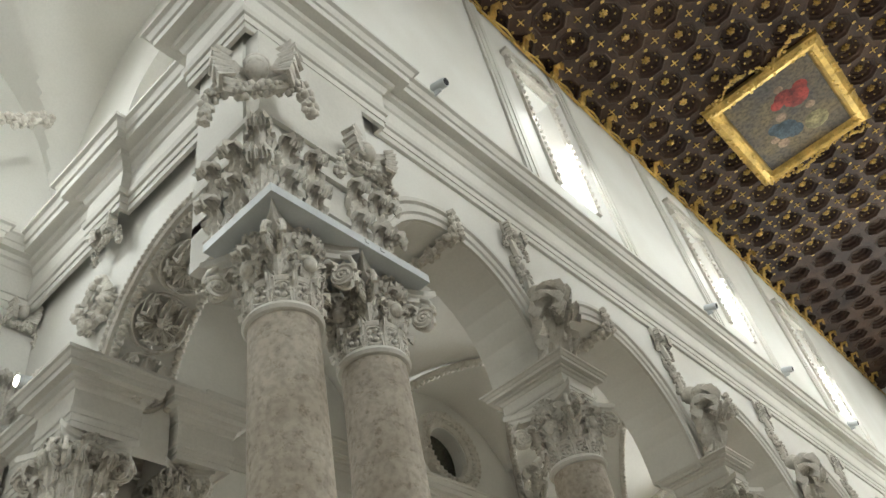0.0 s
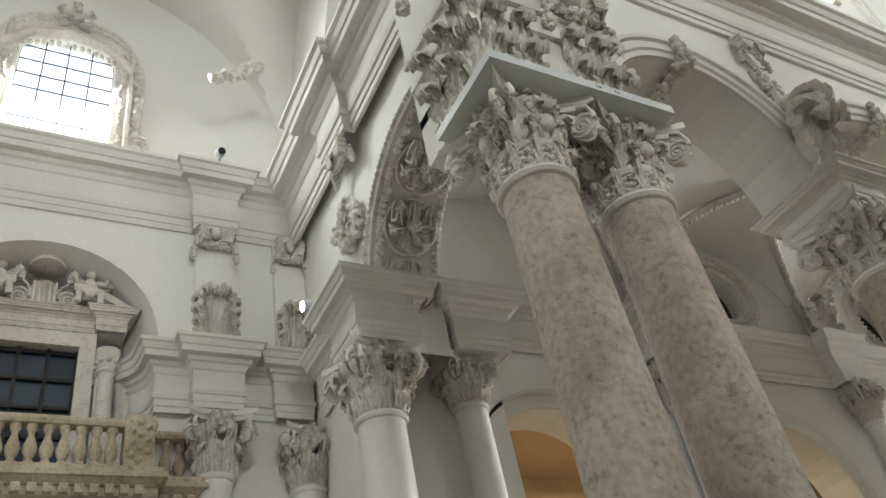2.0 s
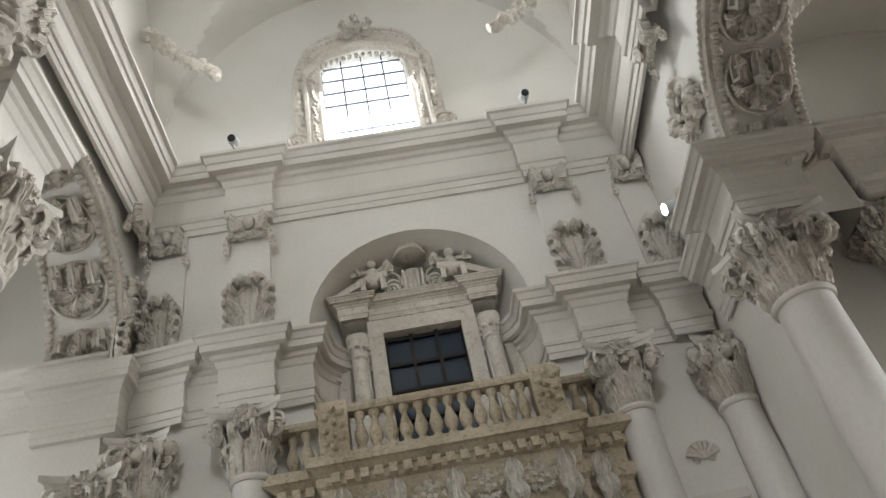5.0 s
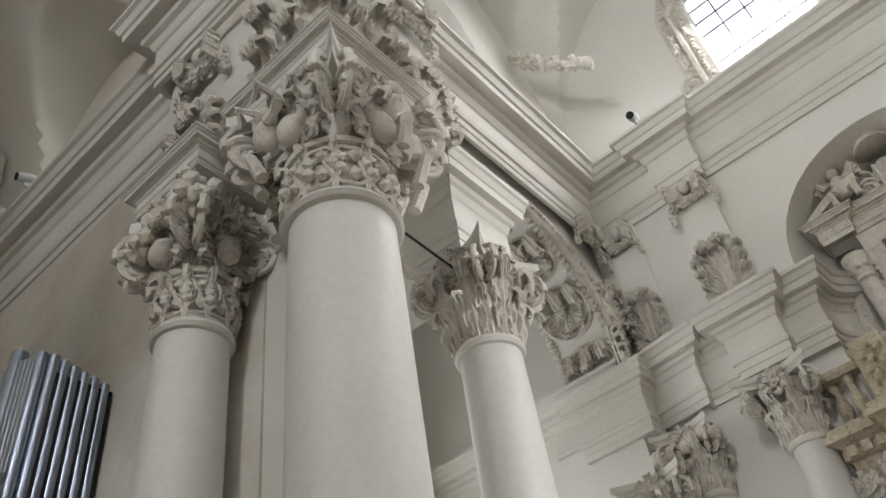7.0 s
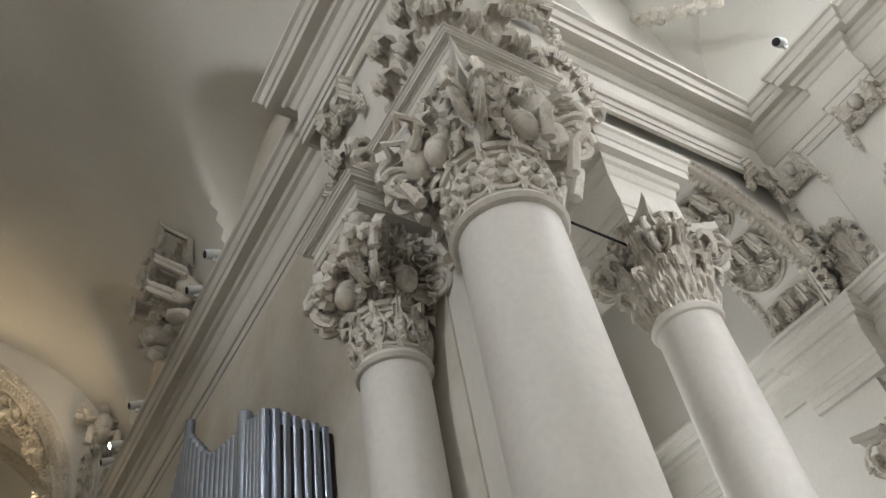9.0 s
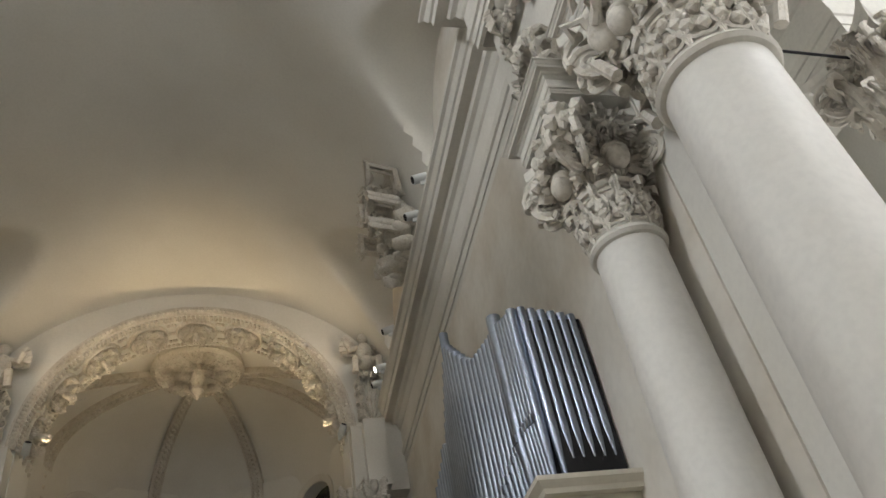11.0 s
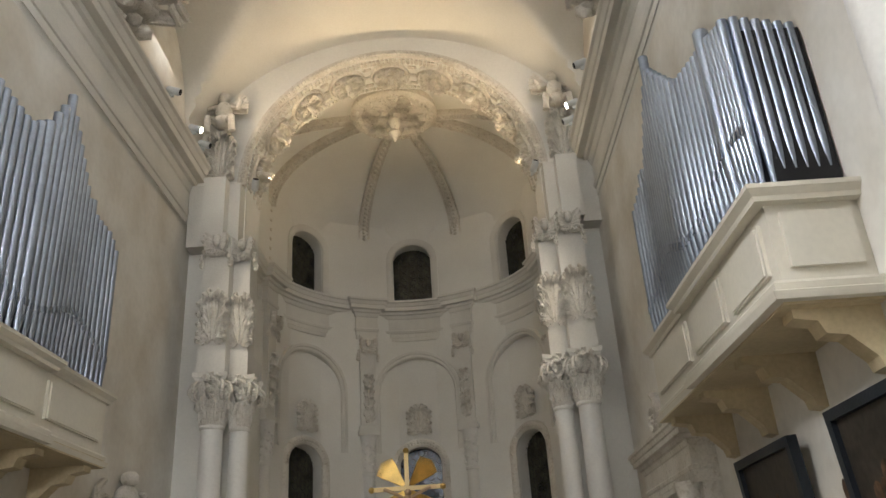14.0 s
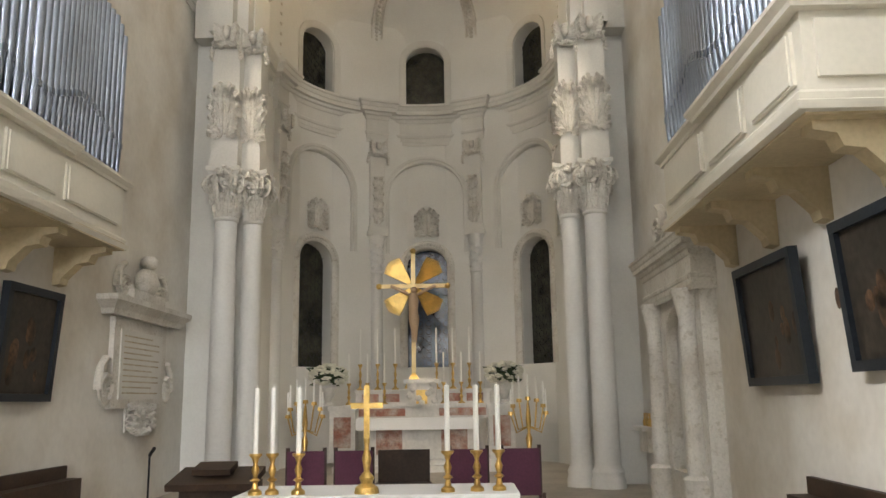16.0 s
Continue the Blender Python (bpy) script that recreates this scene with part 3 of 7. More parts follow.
LEAF = unit("leaf", lambda b: leaf_shape(b), CARVED)
VOLUTE = unit("volute", lambda b: volute_shape(b), CARVED)
FLOWER = unit("flower", lambda b: flower_shape(b), CARVED)
CHERUB = unit("winged_head", cherub_shape, CARVED)
SPRAY = unit("leaf_spray", spray_shape, CARVED)
ROSETTE = unit("rosette", rosette_shape, CARVED)
SHELL = unit("shell", shell_shape, CARVED)
FIGURES = unit("relief", figures_shape, CARVED)
BALL = unit("ball", lambda b: blob(b, (0, 0, 0), 1.0, 2), CARVED)
PUTTO_HEAD = unit("mask", lambda b: [blob(b, (0, -0.3, 0), 0.36, 2, (0.9, 0.8, 1.1)), blob(b, (0, -0.25, 0.25), 0.36, 2, (1.1, 0.8, 0.6))] + [leaf_shape(b, 0.9, 0.45, 0.3, Matrix.Rotation(radians(g), 4, "Y"), rows=8) for g in (-70, -115, 70, 115)], CARVED)
PUTTO = unit("putto", putto_shape, CARVED)


BOSS = unit("boss", lambda b: [blob(b, (0, -0.2, 0), 0.17, 2)] + [blob(b, (0.13 * math.cos(k), -0.33, 0.13 * math.sin(k)), 0.06, 1) for k in range(6)], CARVED)


def rosette(m, label, group, petals=6):
    """A round carved flower in a ring, of radius 1."""
    r = tagged(empty("rosette", m), label, "rosette", group)
    piece("ring", ROSETTE, r, Matrix.Identity(4))
    for k in range(petals):
        a = 2 * math.pi * (k + 0.25) / petals
        piece("petal", LEAF, r, Matrix.Rotation(a, 4, "Y") @ pose(0, -0.02, 0.1) @ Matrix.Diagonal((0.8, 0.5, 0.7, 1)))
        piece("small_petal", LEAF, r, Matrix.Rotation(a + math.pi / petals, 4, "Y") @ pose(0, 0.02, 0.1) @ Matrix.Diagonal((0.4, 0.25, 0.58, 1)))
    piece("boss", BOSS, r, Matrix.Identity(4))
    return r


def ornament(name, me, m, label, category, group):
    return tagged(piece(name, me, None, m), label, category, group)


def abacus_mesh(w, h, name="abacus"):
    """A square slab with hollow sides and moulded edge, half width w."""
    bm = bmesh.new()
    rows = []
    for o, z in ((0.86, 0.0), (0.9, 0.35), (1.0, 0.5), (1.0, 1.0)):
        ring = []
        for k in range(4):
            a = k * math.pi / 2
            for j in range(8):
                t = -1 + 2 * j / 8
                d = w * o * (1 - 0.36 * (1 - t * t)) if abs(t) < 1 else w * o
                x, y = d, t * w * o
                ring.append((x * math.cos(a) - y * math.sin(a), x * math.sin(a) + y * math.cos(a), z * h))
        rows.append(ring)
    vs = grid(bm, rows, close_v=True)
    bm.faces.new(vs[0]), bm.faces.new(vs[-1])
    bmesh.ops.recalc_face_normals(bm, faces=bm.faces)
    me = bpy.data.meshes.new(name)
    bm.to_mesh(me)
    bm.free()
    me.materials.append(MOULD)
    return me


def column(x, y, z0, zc, r, ch, cw, shaft, label, group, turn=0, base=True, necking=0.0, fruit=False):
    """A column on the floor: shaft up to zc, then a leafy capital of height ch and half width cw."""
    col = tagged(empty("column", pose(x, y, z0, 0, 0, turn)), label, "column", group)
    H = zc - z0
    bm = bmesh.new()
    prof = [(r * 1.12, 0.0)] if not base else [(r * 1.45, 0.0), (r * 1.45, 0.12), (r * 1.3, 0.2), (r * 1.38, 0.28), (r * 1.15, 0.36), (r * 1.1, 0.4)]
    n = 14
    for i in range(n + 1):
        v = i / n
        prof.append((r * (1.1 - 0.1 * v - 0.04 * v * v + 0.0), 0.42 + (H - 0.42) * v))
    lathe(bm, prof, segs=40)
    sh = part("shaft", bm, shaft, None, smooth=True)
    sh.parent = col
    bm = bmesh.new()
    rr = r * 0.96
    lathe(bm, [(rr, H - 0.06), (rr * 1.1, H - 0.05), (rr * 1.16, H - 0.02), (rr * 1.1, H + 0.02), (rr * 1.02, H + 0.035), (rr * 1.06, H + 0.05), (rr, H + 0.07)], segs=40)
    ring = part("astragal", bm, MOULD, None, smooth=True)
    ring.parent = col
    cap = empty("capital", Matrix.Identity(4))
    cap.parent = col
    cap.matrix_basis = pose(0, 0, H)
    bm = bmesh.new()
    lathe(bm, [(rr * 0.98, 0.0), (rr * 1.0, ch * 0.35), (rr * 1.05, ch * 0.6), (rr * 1.35, ch * 0.86), (rr * 1.2, ch * 0.9)], segs=28)
    z1 = necking * ch
    if necking:
        lathe(bm, [(rr * 0.98, z1 - 0.06), (rr * 1.1, z1 - 0.055), (rr * 1.13, z1 - 0.02), (rr * 1.1, z1), (rr * 0.98, z1 + 0.01)], segs=36)
        for k in range(11):
            a = 2 * math.pi * k / 11
            M = Matrix.Rotation(a, 4, "Z") @ pose(0, -rr * 1.0, z1 * 0.47)
            b = z1 * 0.34
            tube(bm, [M @ Vector((b * 0.95 * math.cos(q * 0.628), -0.01, b * math.sin(q * 0.628))) for q in range(11)], 0.016, 5)
            for q in range(5):
                blob(bm, M @ Vector((b * 0.5 * math.cos(q * 1.257), -0.015, b * 0.5 * math.sin(q * 1.257))), b * 0.3, 1)
            leaf_shape(bm, z1 * 0.8, 0.07, 0.05, Matrix.Rotation(a + math.pi / 11, 4, "Z") @ pose(0, -rr * 0.98, 0.02), rows=6)
    bl = part("bell", bm, CARVED, None, smooth=True)
    bl.parent = cap
    tiers = ((8, 0.62, 1.02, 0),) if necking else ((8, 0.46, 1.0, 0), (8, 0.74, 1.02, math.pi / 8))
    for tier, (n, hh, rad, off) in enumerate(tiers):
        for k in range(n):
            a = 2 * math.pi * k / n + off
            m = Matrix.Rotation(a, 4, "Z") @ pose(0, -rr * rad, z1, 8 if tier else 5) @ Matrix.Diagonal((rr * 1.2, rr * 1.25, (ch - z1) * hh, 1))
            piece("leaf", LEAF, cap, m)
    for k in range(4):
        a = k * math.pi / 2 + math.pi / 4
        q = ch * (0.155 if necking else 0.145)
        for e in (-1, 1):
            m = Matrix.Rotation(a, 4, "Z") @ pose(cw * 1.06, e * q * 0.3, ch * 0.58, 0, 0, e * 20) @ Matrix.Diagonal((q, q * 1.3, q, 1))
            piece("volute", VOLUTE, cap, m)
    for k in range(4):
        a = k * math.pi / 2
        piece("flower", FLOWER, cap, Matrix.Rotation(a, 4, "Z") @ pose(0, -cw * 0.66, ch * 0.8) @ Matrix.Diagonal((ch * 0.2,) * 3 + (1,)))
        if necking:
            piece("mask", PUTTO_HEAD, cap, Matrix.Rotation(a, 4, "Z") @ pose(0, -cw * 0.62, ch * 0.52) @ Matrix.Diagonal((ch * 0.24,) * 3 + (1,)))
    piece("abacus", abacus_mesh(cw, ch * 0.16), cap, pose(0, 0, ch * 0.84))
    return col


def block_entab(name, x0, x1, y0, y1, z0, h, out, label, mat=None, group="entablature blocks"):
    """A free block of entablature round four sides, on top of a column."""
    bm = bmesh.new()
    sweep(bm, entab(z0, h, out), [(x0, y0), (x1, y0), (x1, y1), (x0, y1)], closed=True)
    box(bm, x0 + 0.002, x1 - 0.002, y0 + 0.002, y1 - 0.002, z0 + 0.002, z0 + h - 0.004)
    return tagged(part(name, bm, mat or MOULD), label, "entablature", group)


# -- nave corner pairs and arcade columns, on both sides of the nave
for sd in (1, -1):
    for x, y in ((4.22, -3.42), (4.22, -4.46)):
        column(sd * x, y, 0.0, 5.66, 0.31, 0.84, 0.50, ROUGH, "weathered brown stone column with a pale leafy capital", "corner columns of the crossing", necking=0.36)
    bm = bmesh.new()
    box(bm, *sorted((sd * 3.66, sd * 4.6)), -4.82, -2.87, 6.5, 6.6)
    box(bm, *sorted((sd * 3.74, sd * 4.6)), -4.74, -2.95, 6.6, 6.64)
    for k in (-3.95, -4.15):
        box(bm, *sorted((sd * 3.65, sd * 3.68)), k - 0.05, k, 6.54, 6.58)
    tagged(part("metal_ledge", bm, GREYPAINT), "grey painted metal cable ledge on the column capitals", "ledge", "cable ledges")
    # leafy pier above the pair
    bm = bmesh.new()
    box(bm, *sorted((sd * 3.98, sd * 5.0)), -4.62, -3.04, 6.64, 9.62)
    for z0_, z1_, o_ in ((7.08, 7.2, 0.04), (7.62, 7.7, 0.06), (7.7, 7.98, 0.03), (7.98, 8.06, 0.08)):
        box(bm, *sorted((sd * (3.98 - o_), sd * 5.0)), -4.62 - o_, -3.04 + o_, z0_, z1_)
    for ya in (-4.62, -4.1, -3.56):
        box(bm, *sorted((sd * 3.93, sd * 4.1)), ya, ya + 0.07, 7.7, 7.98)
    pier = tagged(part("corner_pier", bm, MOULD), "pale stone corner pier wrapped in carved acanthus leaves", "pier", "corner piers")
    for z, s in ((6.64, 0.56), (7.12, 0.56)):
        for yy in (-3.3, -3.62, -4.2, -4.5):
            piece("leaf", LEAF, pier, place(sd * 3.98, yy, z, EAST if sd > 0 else WEST, (s * 0.72, s * 0.95, s)))
        for xx in (4.28, 4.62):
            piece("leaf", LEAF, pier, place(sd * xx, -3.04, z, NORTH, (s * 0.72, s * 0.95, s)))
        piece("leaf", LEAF, pier, place(sd * 3.98, -4.6, z, -60 if sd > 0 else 60, (s * 0.7, s * 0.95, s)))
        piece("leaf", LEAF, pier, place(sd * 3.97, -3.03, z, -135 if sd > 0 else 135, (s * 0.8, s * 1.1, s * 1.05)))
    ornament("winged_head", CHERUB, place(sd * 3.9, -2.96, 8.1, -135 if sd > 0 else 135, 1.05), "pale carved winged head with fruit garlands on the pier corner", "carving", "winged heads")
    ornament("winged_head", CHERUB, place(sd * 3.95, -4.4, 8.05, EAST if sd > 0 else WEST, 0.85), "pale carved winged head with fruit garlands on the nave wall", "carving", "winged heads")
    for c in COLS[:6]:
        column(sd * 4.22, c, 0.0, 5.55, 0.31, 0.8, 0.5, ROUGH, "weathered brown stone nave column with a leafy capital", "nave columns", necking=0.3)
        block_entab("impost_block", *sorted((sd * 3.9, sd * 4.75)), c - 0.3, c + 0.3, 6.34, 0.42, 0.22, "pale moulded stone impost block on a nave column", group="impost blocks")
        cons = tagged(empty("leaf_console", pose(sd * NX, c, 6.76)), "carved acanthus console rising from the impost to the wall", "console", "nave consoles")
        for t, hh in ((0, 1.25), (-40, 1.0), (40, 1.0)):
            piece("leaf", LEAF, cons, place(sd * -0.12, 0.32 * (t / 40.0), 0, (EAST if sd > 0 else WEST) + t * 0.6, (0.62, 1.1, hh)))
        bm = bmesh.new()
        blob(bm, (sd * -0.2, 0, 1.28), 0.16, 2)
        o = part("knob", bm, CARVED, None, smooth=True)
        o.parent = cons
        bm = bmesh.new()
        fruit_rope(bm, [(0, -0.04, 1.9), (0.02, -0.1, 1.45), (0.0, -0.08, 1.1)], 0.1, random.Random(3))
        tube(bm, [(0, 0, 2.7), (0, -0.06, 2.3), (0, -0.1, 1.9)], 0.06, 6)
        o = part("pendant", bm, CARVED, None, smooth=True)
        o.parent = cons
        o.matrix_basis = place(0, 0, 0.15, EAST if sd > 0 else WEST)
        ornament("winged_head", CHERUB, place(sd * (NX - 0.02), c - 0.1, 9.2, EAST if sd > 0 else WEST, 0.55), "pale carved winged head with fruit garlands on the nave wall", "carving", "winged heads")
    # arch mouldings and scaly keystone garlands
    for c, w, zb, zs, rise in ARCH:
        bm = bmesh.new()
        archivolt(bm, lambda s, d, z: (sd * (NX + d * 1.0), s, z), c, w, zs, rise, [(0.0, 0.0), (0.0, 0.05), (0.07, 0.06), (0.09, 0.09), (0.2, 0.09), (0.22, 0.13), (0.28, 0.13), (0.28, 0.0)], foot=0.35)
        tagged(part("archivolt", bm, MOULD, smooth=True), "moulded white stone band round a nave arch", "arch moulding", "nave arch mouldings")
        bm = bmesh.new()
        fruit_rope(bm, [(sd * (NX - 0.12), c, zs + rise + 0.2), (sd * (NX - 0.12), c, zs + rise - 0.08), (sd * (NX + 0.4), c, zs + rise - 0.1), (sd * (NX + 0.8), c, zs + rise - 0.1)], 0.11, random.Random(4))
        tagged(part("keystone_garland", bm, CARVED, smooth=True), "carved scaly garland hanging at the crown of the arch", "carving", "keystone garlands")

# -- the pier between transept and choir
bm = bmesh.new()
box(bm, 4.34, 5.17, 3.37, 4.5, 0.0, CORN)
box(bm, -5.17, -4.34, 3.37, 4.5, 0.0, CORN)
structure("pier_core", bm, PLASTER, "plain pale plastered pier core", "pier")
column(4.15, 2.98, 0.0, 5.86, 0.37, 1.28, 0.58, SHAFT, "large smooth white column with a capital of carved figures", "pier columns", necking=0.42)
column(4.0, 4.38, 0.0, 5.7, 0.27, 1.25, 0.42, SHAFT, "slim white column with a leafy capital with carved fruit", "pier columns", necking=0.4)
column(5.74, 3.06, 0.0, 5.62, 0.25, 0.9, 0.4, SHAFT, "slim white column with a scrolled capital beside the arch", "pier columns")
rnd = random.Random(21)
bm = bmesh.new()
for k in range(10):
    a = radians(-60 - 26 * k + 90)
    x, y = 4.15 + 0.5 * math.cos(a + 2.2), 2.98 + 0.5 * math.sin(a + 2.2)
    z = 6.65 + 0.12 * math.sin(k * 2.3)
    blob(bm, (x, y, z + 0.26), 0.085, 2)
    blob(bm, (x, y, z), 0.12, 2, (1, 1, 1.5))
    d = Vector((math.cos(a + 2.2), math.sin(a + 2.2), 0))
    s = Vector((-d.y, d.x, 0))
    c = Vector((x, y, z))
    tube(bm, [c + Vector((0, 0, 0.12)), c + s * 0.14 + d * 0.06, c + s * 0.24 + Vector((0, 0, 0.14))], 0.04, 7)
    tube(bm, [c - Vector((0, 0, 0.1)), c - s * 0.06 + d * 0.12 - Vector((0, 0, 0.2)), c - s * 0.02 + d * 0.04 - Vector((0, 0, 0.42))], 0.05, 7)
    leaf = Matrix.Translation(c - d * 0.02) @ Matrix.Rotation(a + 2.2 + math.pi / 2, 4, "Z") @ Matrix.Rotation(0.9, 4, "Y")
    leaf_shape(bm, 0.34, 0.18, 0.15, leaf, rows=5)
tagged(part("capital_carving", bm, CARVED, smooth=True), "pale carved winged figures clinging round the large capital", "carving")
bm = bmesh.new()
fruit_rope(bm, [(3.62, 4.0, 6.85), (3.6, 4.1, 6.55), (3.72, 3.95, 6.7), (3.55, 4.3, 6.65), (3.6, 4.6, 6.4)], 0.13, rnd, 6)
tagged(part("fruit_garland", bm, CARVED, smooth=True), "carved fruit and leaf cluster on the slim column's capital", "carving", kind="stuff")
block_entab("impost_block", 3.72, 4.6, 2.58, 3.6, 7.15, 0.28, 0.12, "pale moulded block over the large capital", group="impost blocks")
block_entab("impost_block", 3.64, 4.48, 4.0, 4.8, 7.04, 0.3, 0.14, "pale moulded block over the slim capital", group="impost blocks")
block_entab("impost_block", 5.5, 6.2, 2.98, 3.5, 6.53, 1.05, 0.25, "heavy moulded entablature block beside the arch", group="impost blocks")
bm = bmesh.new()
box(bm, 3.86, 5.2, 2.78, 3.6, 7.43, 9.62)
box(bm, 3.95, 4.6, 3.6, 5.2, 7.34, 9.62)
pier = tagged(part("corner_pier", bm, MOULD), "pale stone corner pier wrapped in carved acanthus leaves", "pier", "corner piers")
for z, s in ((7.44, 0.62), (8.0, 0.62)):
    for xx in (4.0, 4.5):
        piece("leaf", LEAF, pier, place(xx, 2.78, z, SOUTH, (s * 0.85, s, s)))
    for yy in (3.0, 3.4):
        piece("leaf", LEAF, pier, place(3.86, yy, z, EAST, (s * 0.85, s, s)))
    piece("leaf", LEAF, pier, place(3.87, 2.79, z, -45, (s, s * 1.2, s)))
ornament("leaf_spray", SPRAY, place(3.94, 4.4, 7.36, EAST, 0.72), "carved leaf spray on the wall over the slim column", "carving", "leaf sprays")
ornament("winged_head", CHERUB, place(3.93, 4.5, 9.0, EAST, 0.75), "pale carved winged head with fruit garlands on the pier", "carving", "winged heads")
ornament("winged_head", CHERUB, place(4.9, 2.76, 9.0, SOUTH, 0.8), "pale carved winged head with fruit garlands on the pier", "carving", "winged heads")
ornament("leaf_spray", SPRAY, place(5.0, 2.78, 7.5, SOUTH, 0.6), "carved leaf spray on the pier beside the arch", "carving", "leaf sprays")
bm = bmesh.new()
tube(bm, [(4.4, 2.98, 6.3), (5.4, 3.02, 6.3)], 0.012, 6)
tagged(part("iron_tie", bm, BLACK), "thin dark iron tie rod between capitals", "tie rod")

# -- transept arches: soffits with rosettes and carved edges, and the piers beside them
for y, back, c, w, zs, rise, turn, tag in ((TY0, -0.9, 5.9, 1.68, 7.05, 1.68, NORTH, "south"), (TY1, 0.9, 7.85, 1.8, 7.4, 1.85, SOUTH, "north")):
    sg = -1 if back < 0 else 1
    bm = bmesh.new()
    archivolt(bm, lambda s, d, z: (s, y + sg * d, z), c, w, zs, rise, [(0.0, 0.0), (0.0, 0.05), (0.03, 0.07), (0.13, 0.07), (0.15, 0.04), (0.17, 0.04), (0.17, 0.0)], seg=40)
    for k in range(70):
        a = math.pi * (k + 0.5) / 70
        blob(bm, (c + (w + 0.08) * math.cos(a), y - sg * 0.07, zs + (rise + 0.08) * math.sin(a)), 0.05, 1)
    tagged(part("archivolt", bm, CARVED, smooth=True), "carved leaf border round the transept arch", "arch moulding", "transept arch mouldings")
    bm = bmesh.new()
    for e in (0.06, 0.84):
        for k in range(60):
            a = math.pi * (k + 0.5) / 60
            blob(bm, (c + (w - 0.02) * math.cos(a), y + sg * e, zs + (rise - 0.02) * math.sin(a)), 0.055, 1, (1, 1.2, 1))
    for k in range(8):
        a = radians(-4.5 + 27 * k)
        if 0 < a < math.pi:
            for e in (0.22, 0.45, 0.68):
                n_ = Vector((math.cos(a), 0, math.sin(a)))
                frame_ = Matrix((Vector((0, 1, 0)), n_, Vector((0, 1, 0)).cross(n_))).transposed().to_4x4()
                leaf_shape(bm, 0.26, 0.16, 0.1, Matrix.Translation((c + (w - 0.005) * math.cos(a), y + sg * e, zs + (rise - 0.005) * math.sin(a) - 0.1)) @ frame_, rows=6)
    o = tagged(part("soffit_carving", bm, CARVED, smooth=True), "carved leaf edges and sprigs under the transept arch", "carving", "soffit carvings", "stuff")
    for k in range(7):
        a = radians(9 + 27 * k)
        n = Vector((-math.cos(a) / w, 0, -math.sin(a) / rise)).normalized()
        m = Matrix.Translation((c + w * math.cos(a), y + back / 2, zs + rise * math.sin(a)))
        xx, yy = Vector((0, 1, 0)), -n
        rot = Matrix((xx, yy, xx.cross(yy))).transposed().to_4x4()
        rosette(m @ rot @ Matrix.Diagonal((0.39, 0.7, 0.39, 1)), "round carved flower in a ring under the arch", "arch rosettes")
    s2 = -sg
    ornament("winged_head", CHERUB, place(7.6 if sg < 0 else 9.3, y + s2 * 0.14, 9.35, turn, 0.62), "pale carved winged head with fruit garlands on the transept wall", "carving", "winged heads")
    wreath = bmesh.new()
    fruit_rope(wreath, [(0.3 * math.cos(2 * math.pi * k / 12), -0.08, 0.3 * math.sin(2 * math.pi * k / 12)) for k in range(13)], 0.12, random.Random(9))
    flower_shape(wreath, 6, Matrix.Diagonal((0.25, 0.25, 0.25, 1)))
    wr = part("wreath", wreath, CARVED, smooth=True)
    wr.matrix_world = place(7.85 if sg < 0 else 9.75, y + s2 * 0.02, 8.45, turn)
    tagged(wr, "carved stone wreath of fruit with a flower in it", "carving", "wreaths")
    ornament("leaf_spray", SPRAY, place(8.9 if sg < 0 else 9.6, y + s2 * 0.02, 7.4, turn, 0.55), "carved leaf spray on the transept wall", "carving", "leaf sprays")
# pier entablature and columns beside the south arch
column(7.9, -3.6, 0.0, 5.6, 0.28, 0.88, 0.46, SHAFT, "smooth cream column with a rich leafy capital beside the arch", "transept columns")
column(7.9, -4.8, 0.0, 5.85, 0.2, 0.63, 0.34, SHAFT, "smooth cream column with a rich leafy capital beside the arch", "transept columns")
bm = bmesh.new()
sweep(bm, entab(6.47, 0.83, 0.3), [(9.4, -3.57), (8.25, -3.57), (8.25, -3.32), (7.56, -3.32), (7.56, -4.05), (8.15, -4.05), (8.15, -4.62), (7.56, -4.62), (7.56, -5.3), (7.9, -5.3)])
box(bm, 7.57, 8.24, -4.04, -3.33, 6.48, 7.29)
box(bm, 7.57, 8.24, -5.29, -4.63, 6.48, 7.29)
box(bm, 8.16, 8.24, -4.63, -4.04, 6.48, 7.29)
tagged(part("pier_entablature", bm, MOULD), "stepped and moulded stone entablature over the transept columns", "entablature", "pier entablatures")
bm = bmesh.new()
box(bm, 8.2, 10.9, -5.5, -3.59, 0, 6.72)
structure("pier_transept", bm, PLASTER, "plastered pier between arch and end wall", "pier")

# pier and column beside the north arch
bm = bmesh.new()
box(bm, 9.55, 10.9, 3.66, 5.2, 0, 6.72)
structure("pier_transept_north", bm, PLASTER, "plastered pier between arch and end wall", "pier")
column(9.5, 3.62, 0.0, 5.0, 0.26, 0.9, 0.42, SHAFT, "smooth cream column with a rich leafy capital beside the arch", "transept columns")
block_entab("pier_entablature", 9.5, 9.8, 3.5, 4.4, 6.5, 0.88, 0.2, "stepped and moulded stone entablature over the transept column", group="pier entablatures")

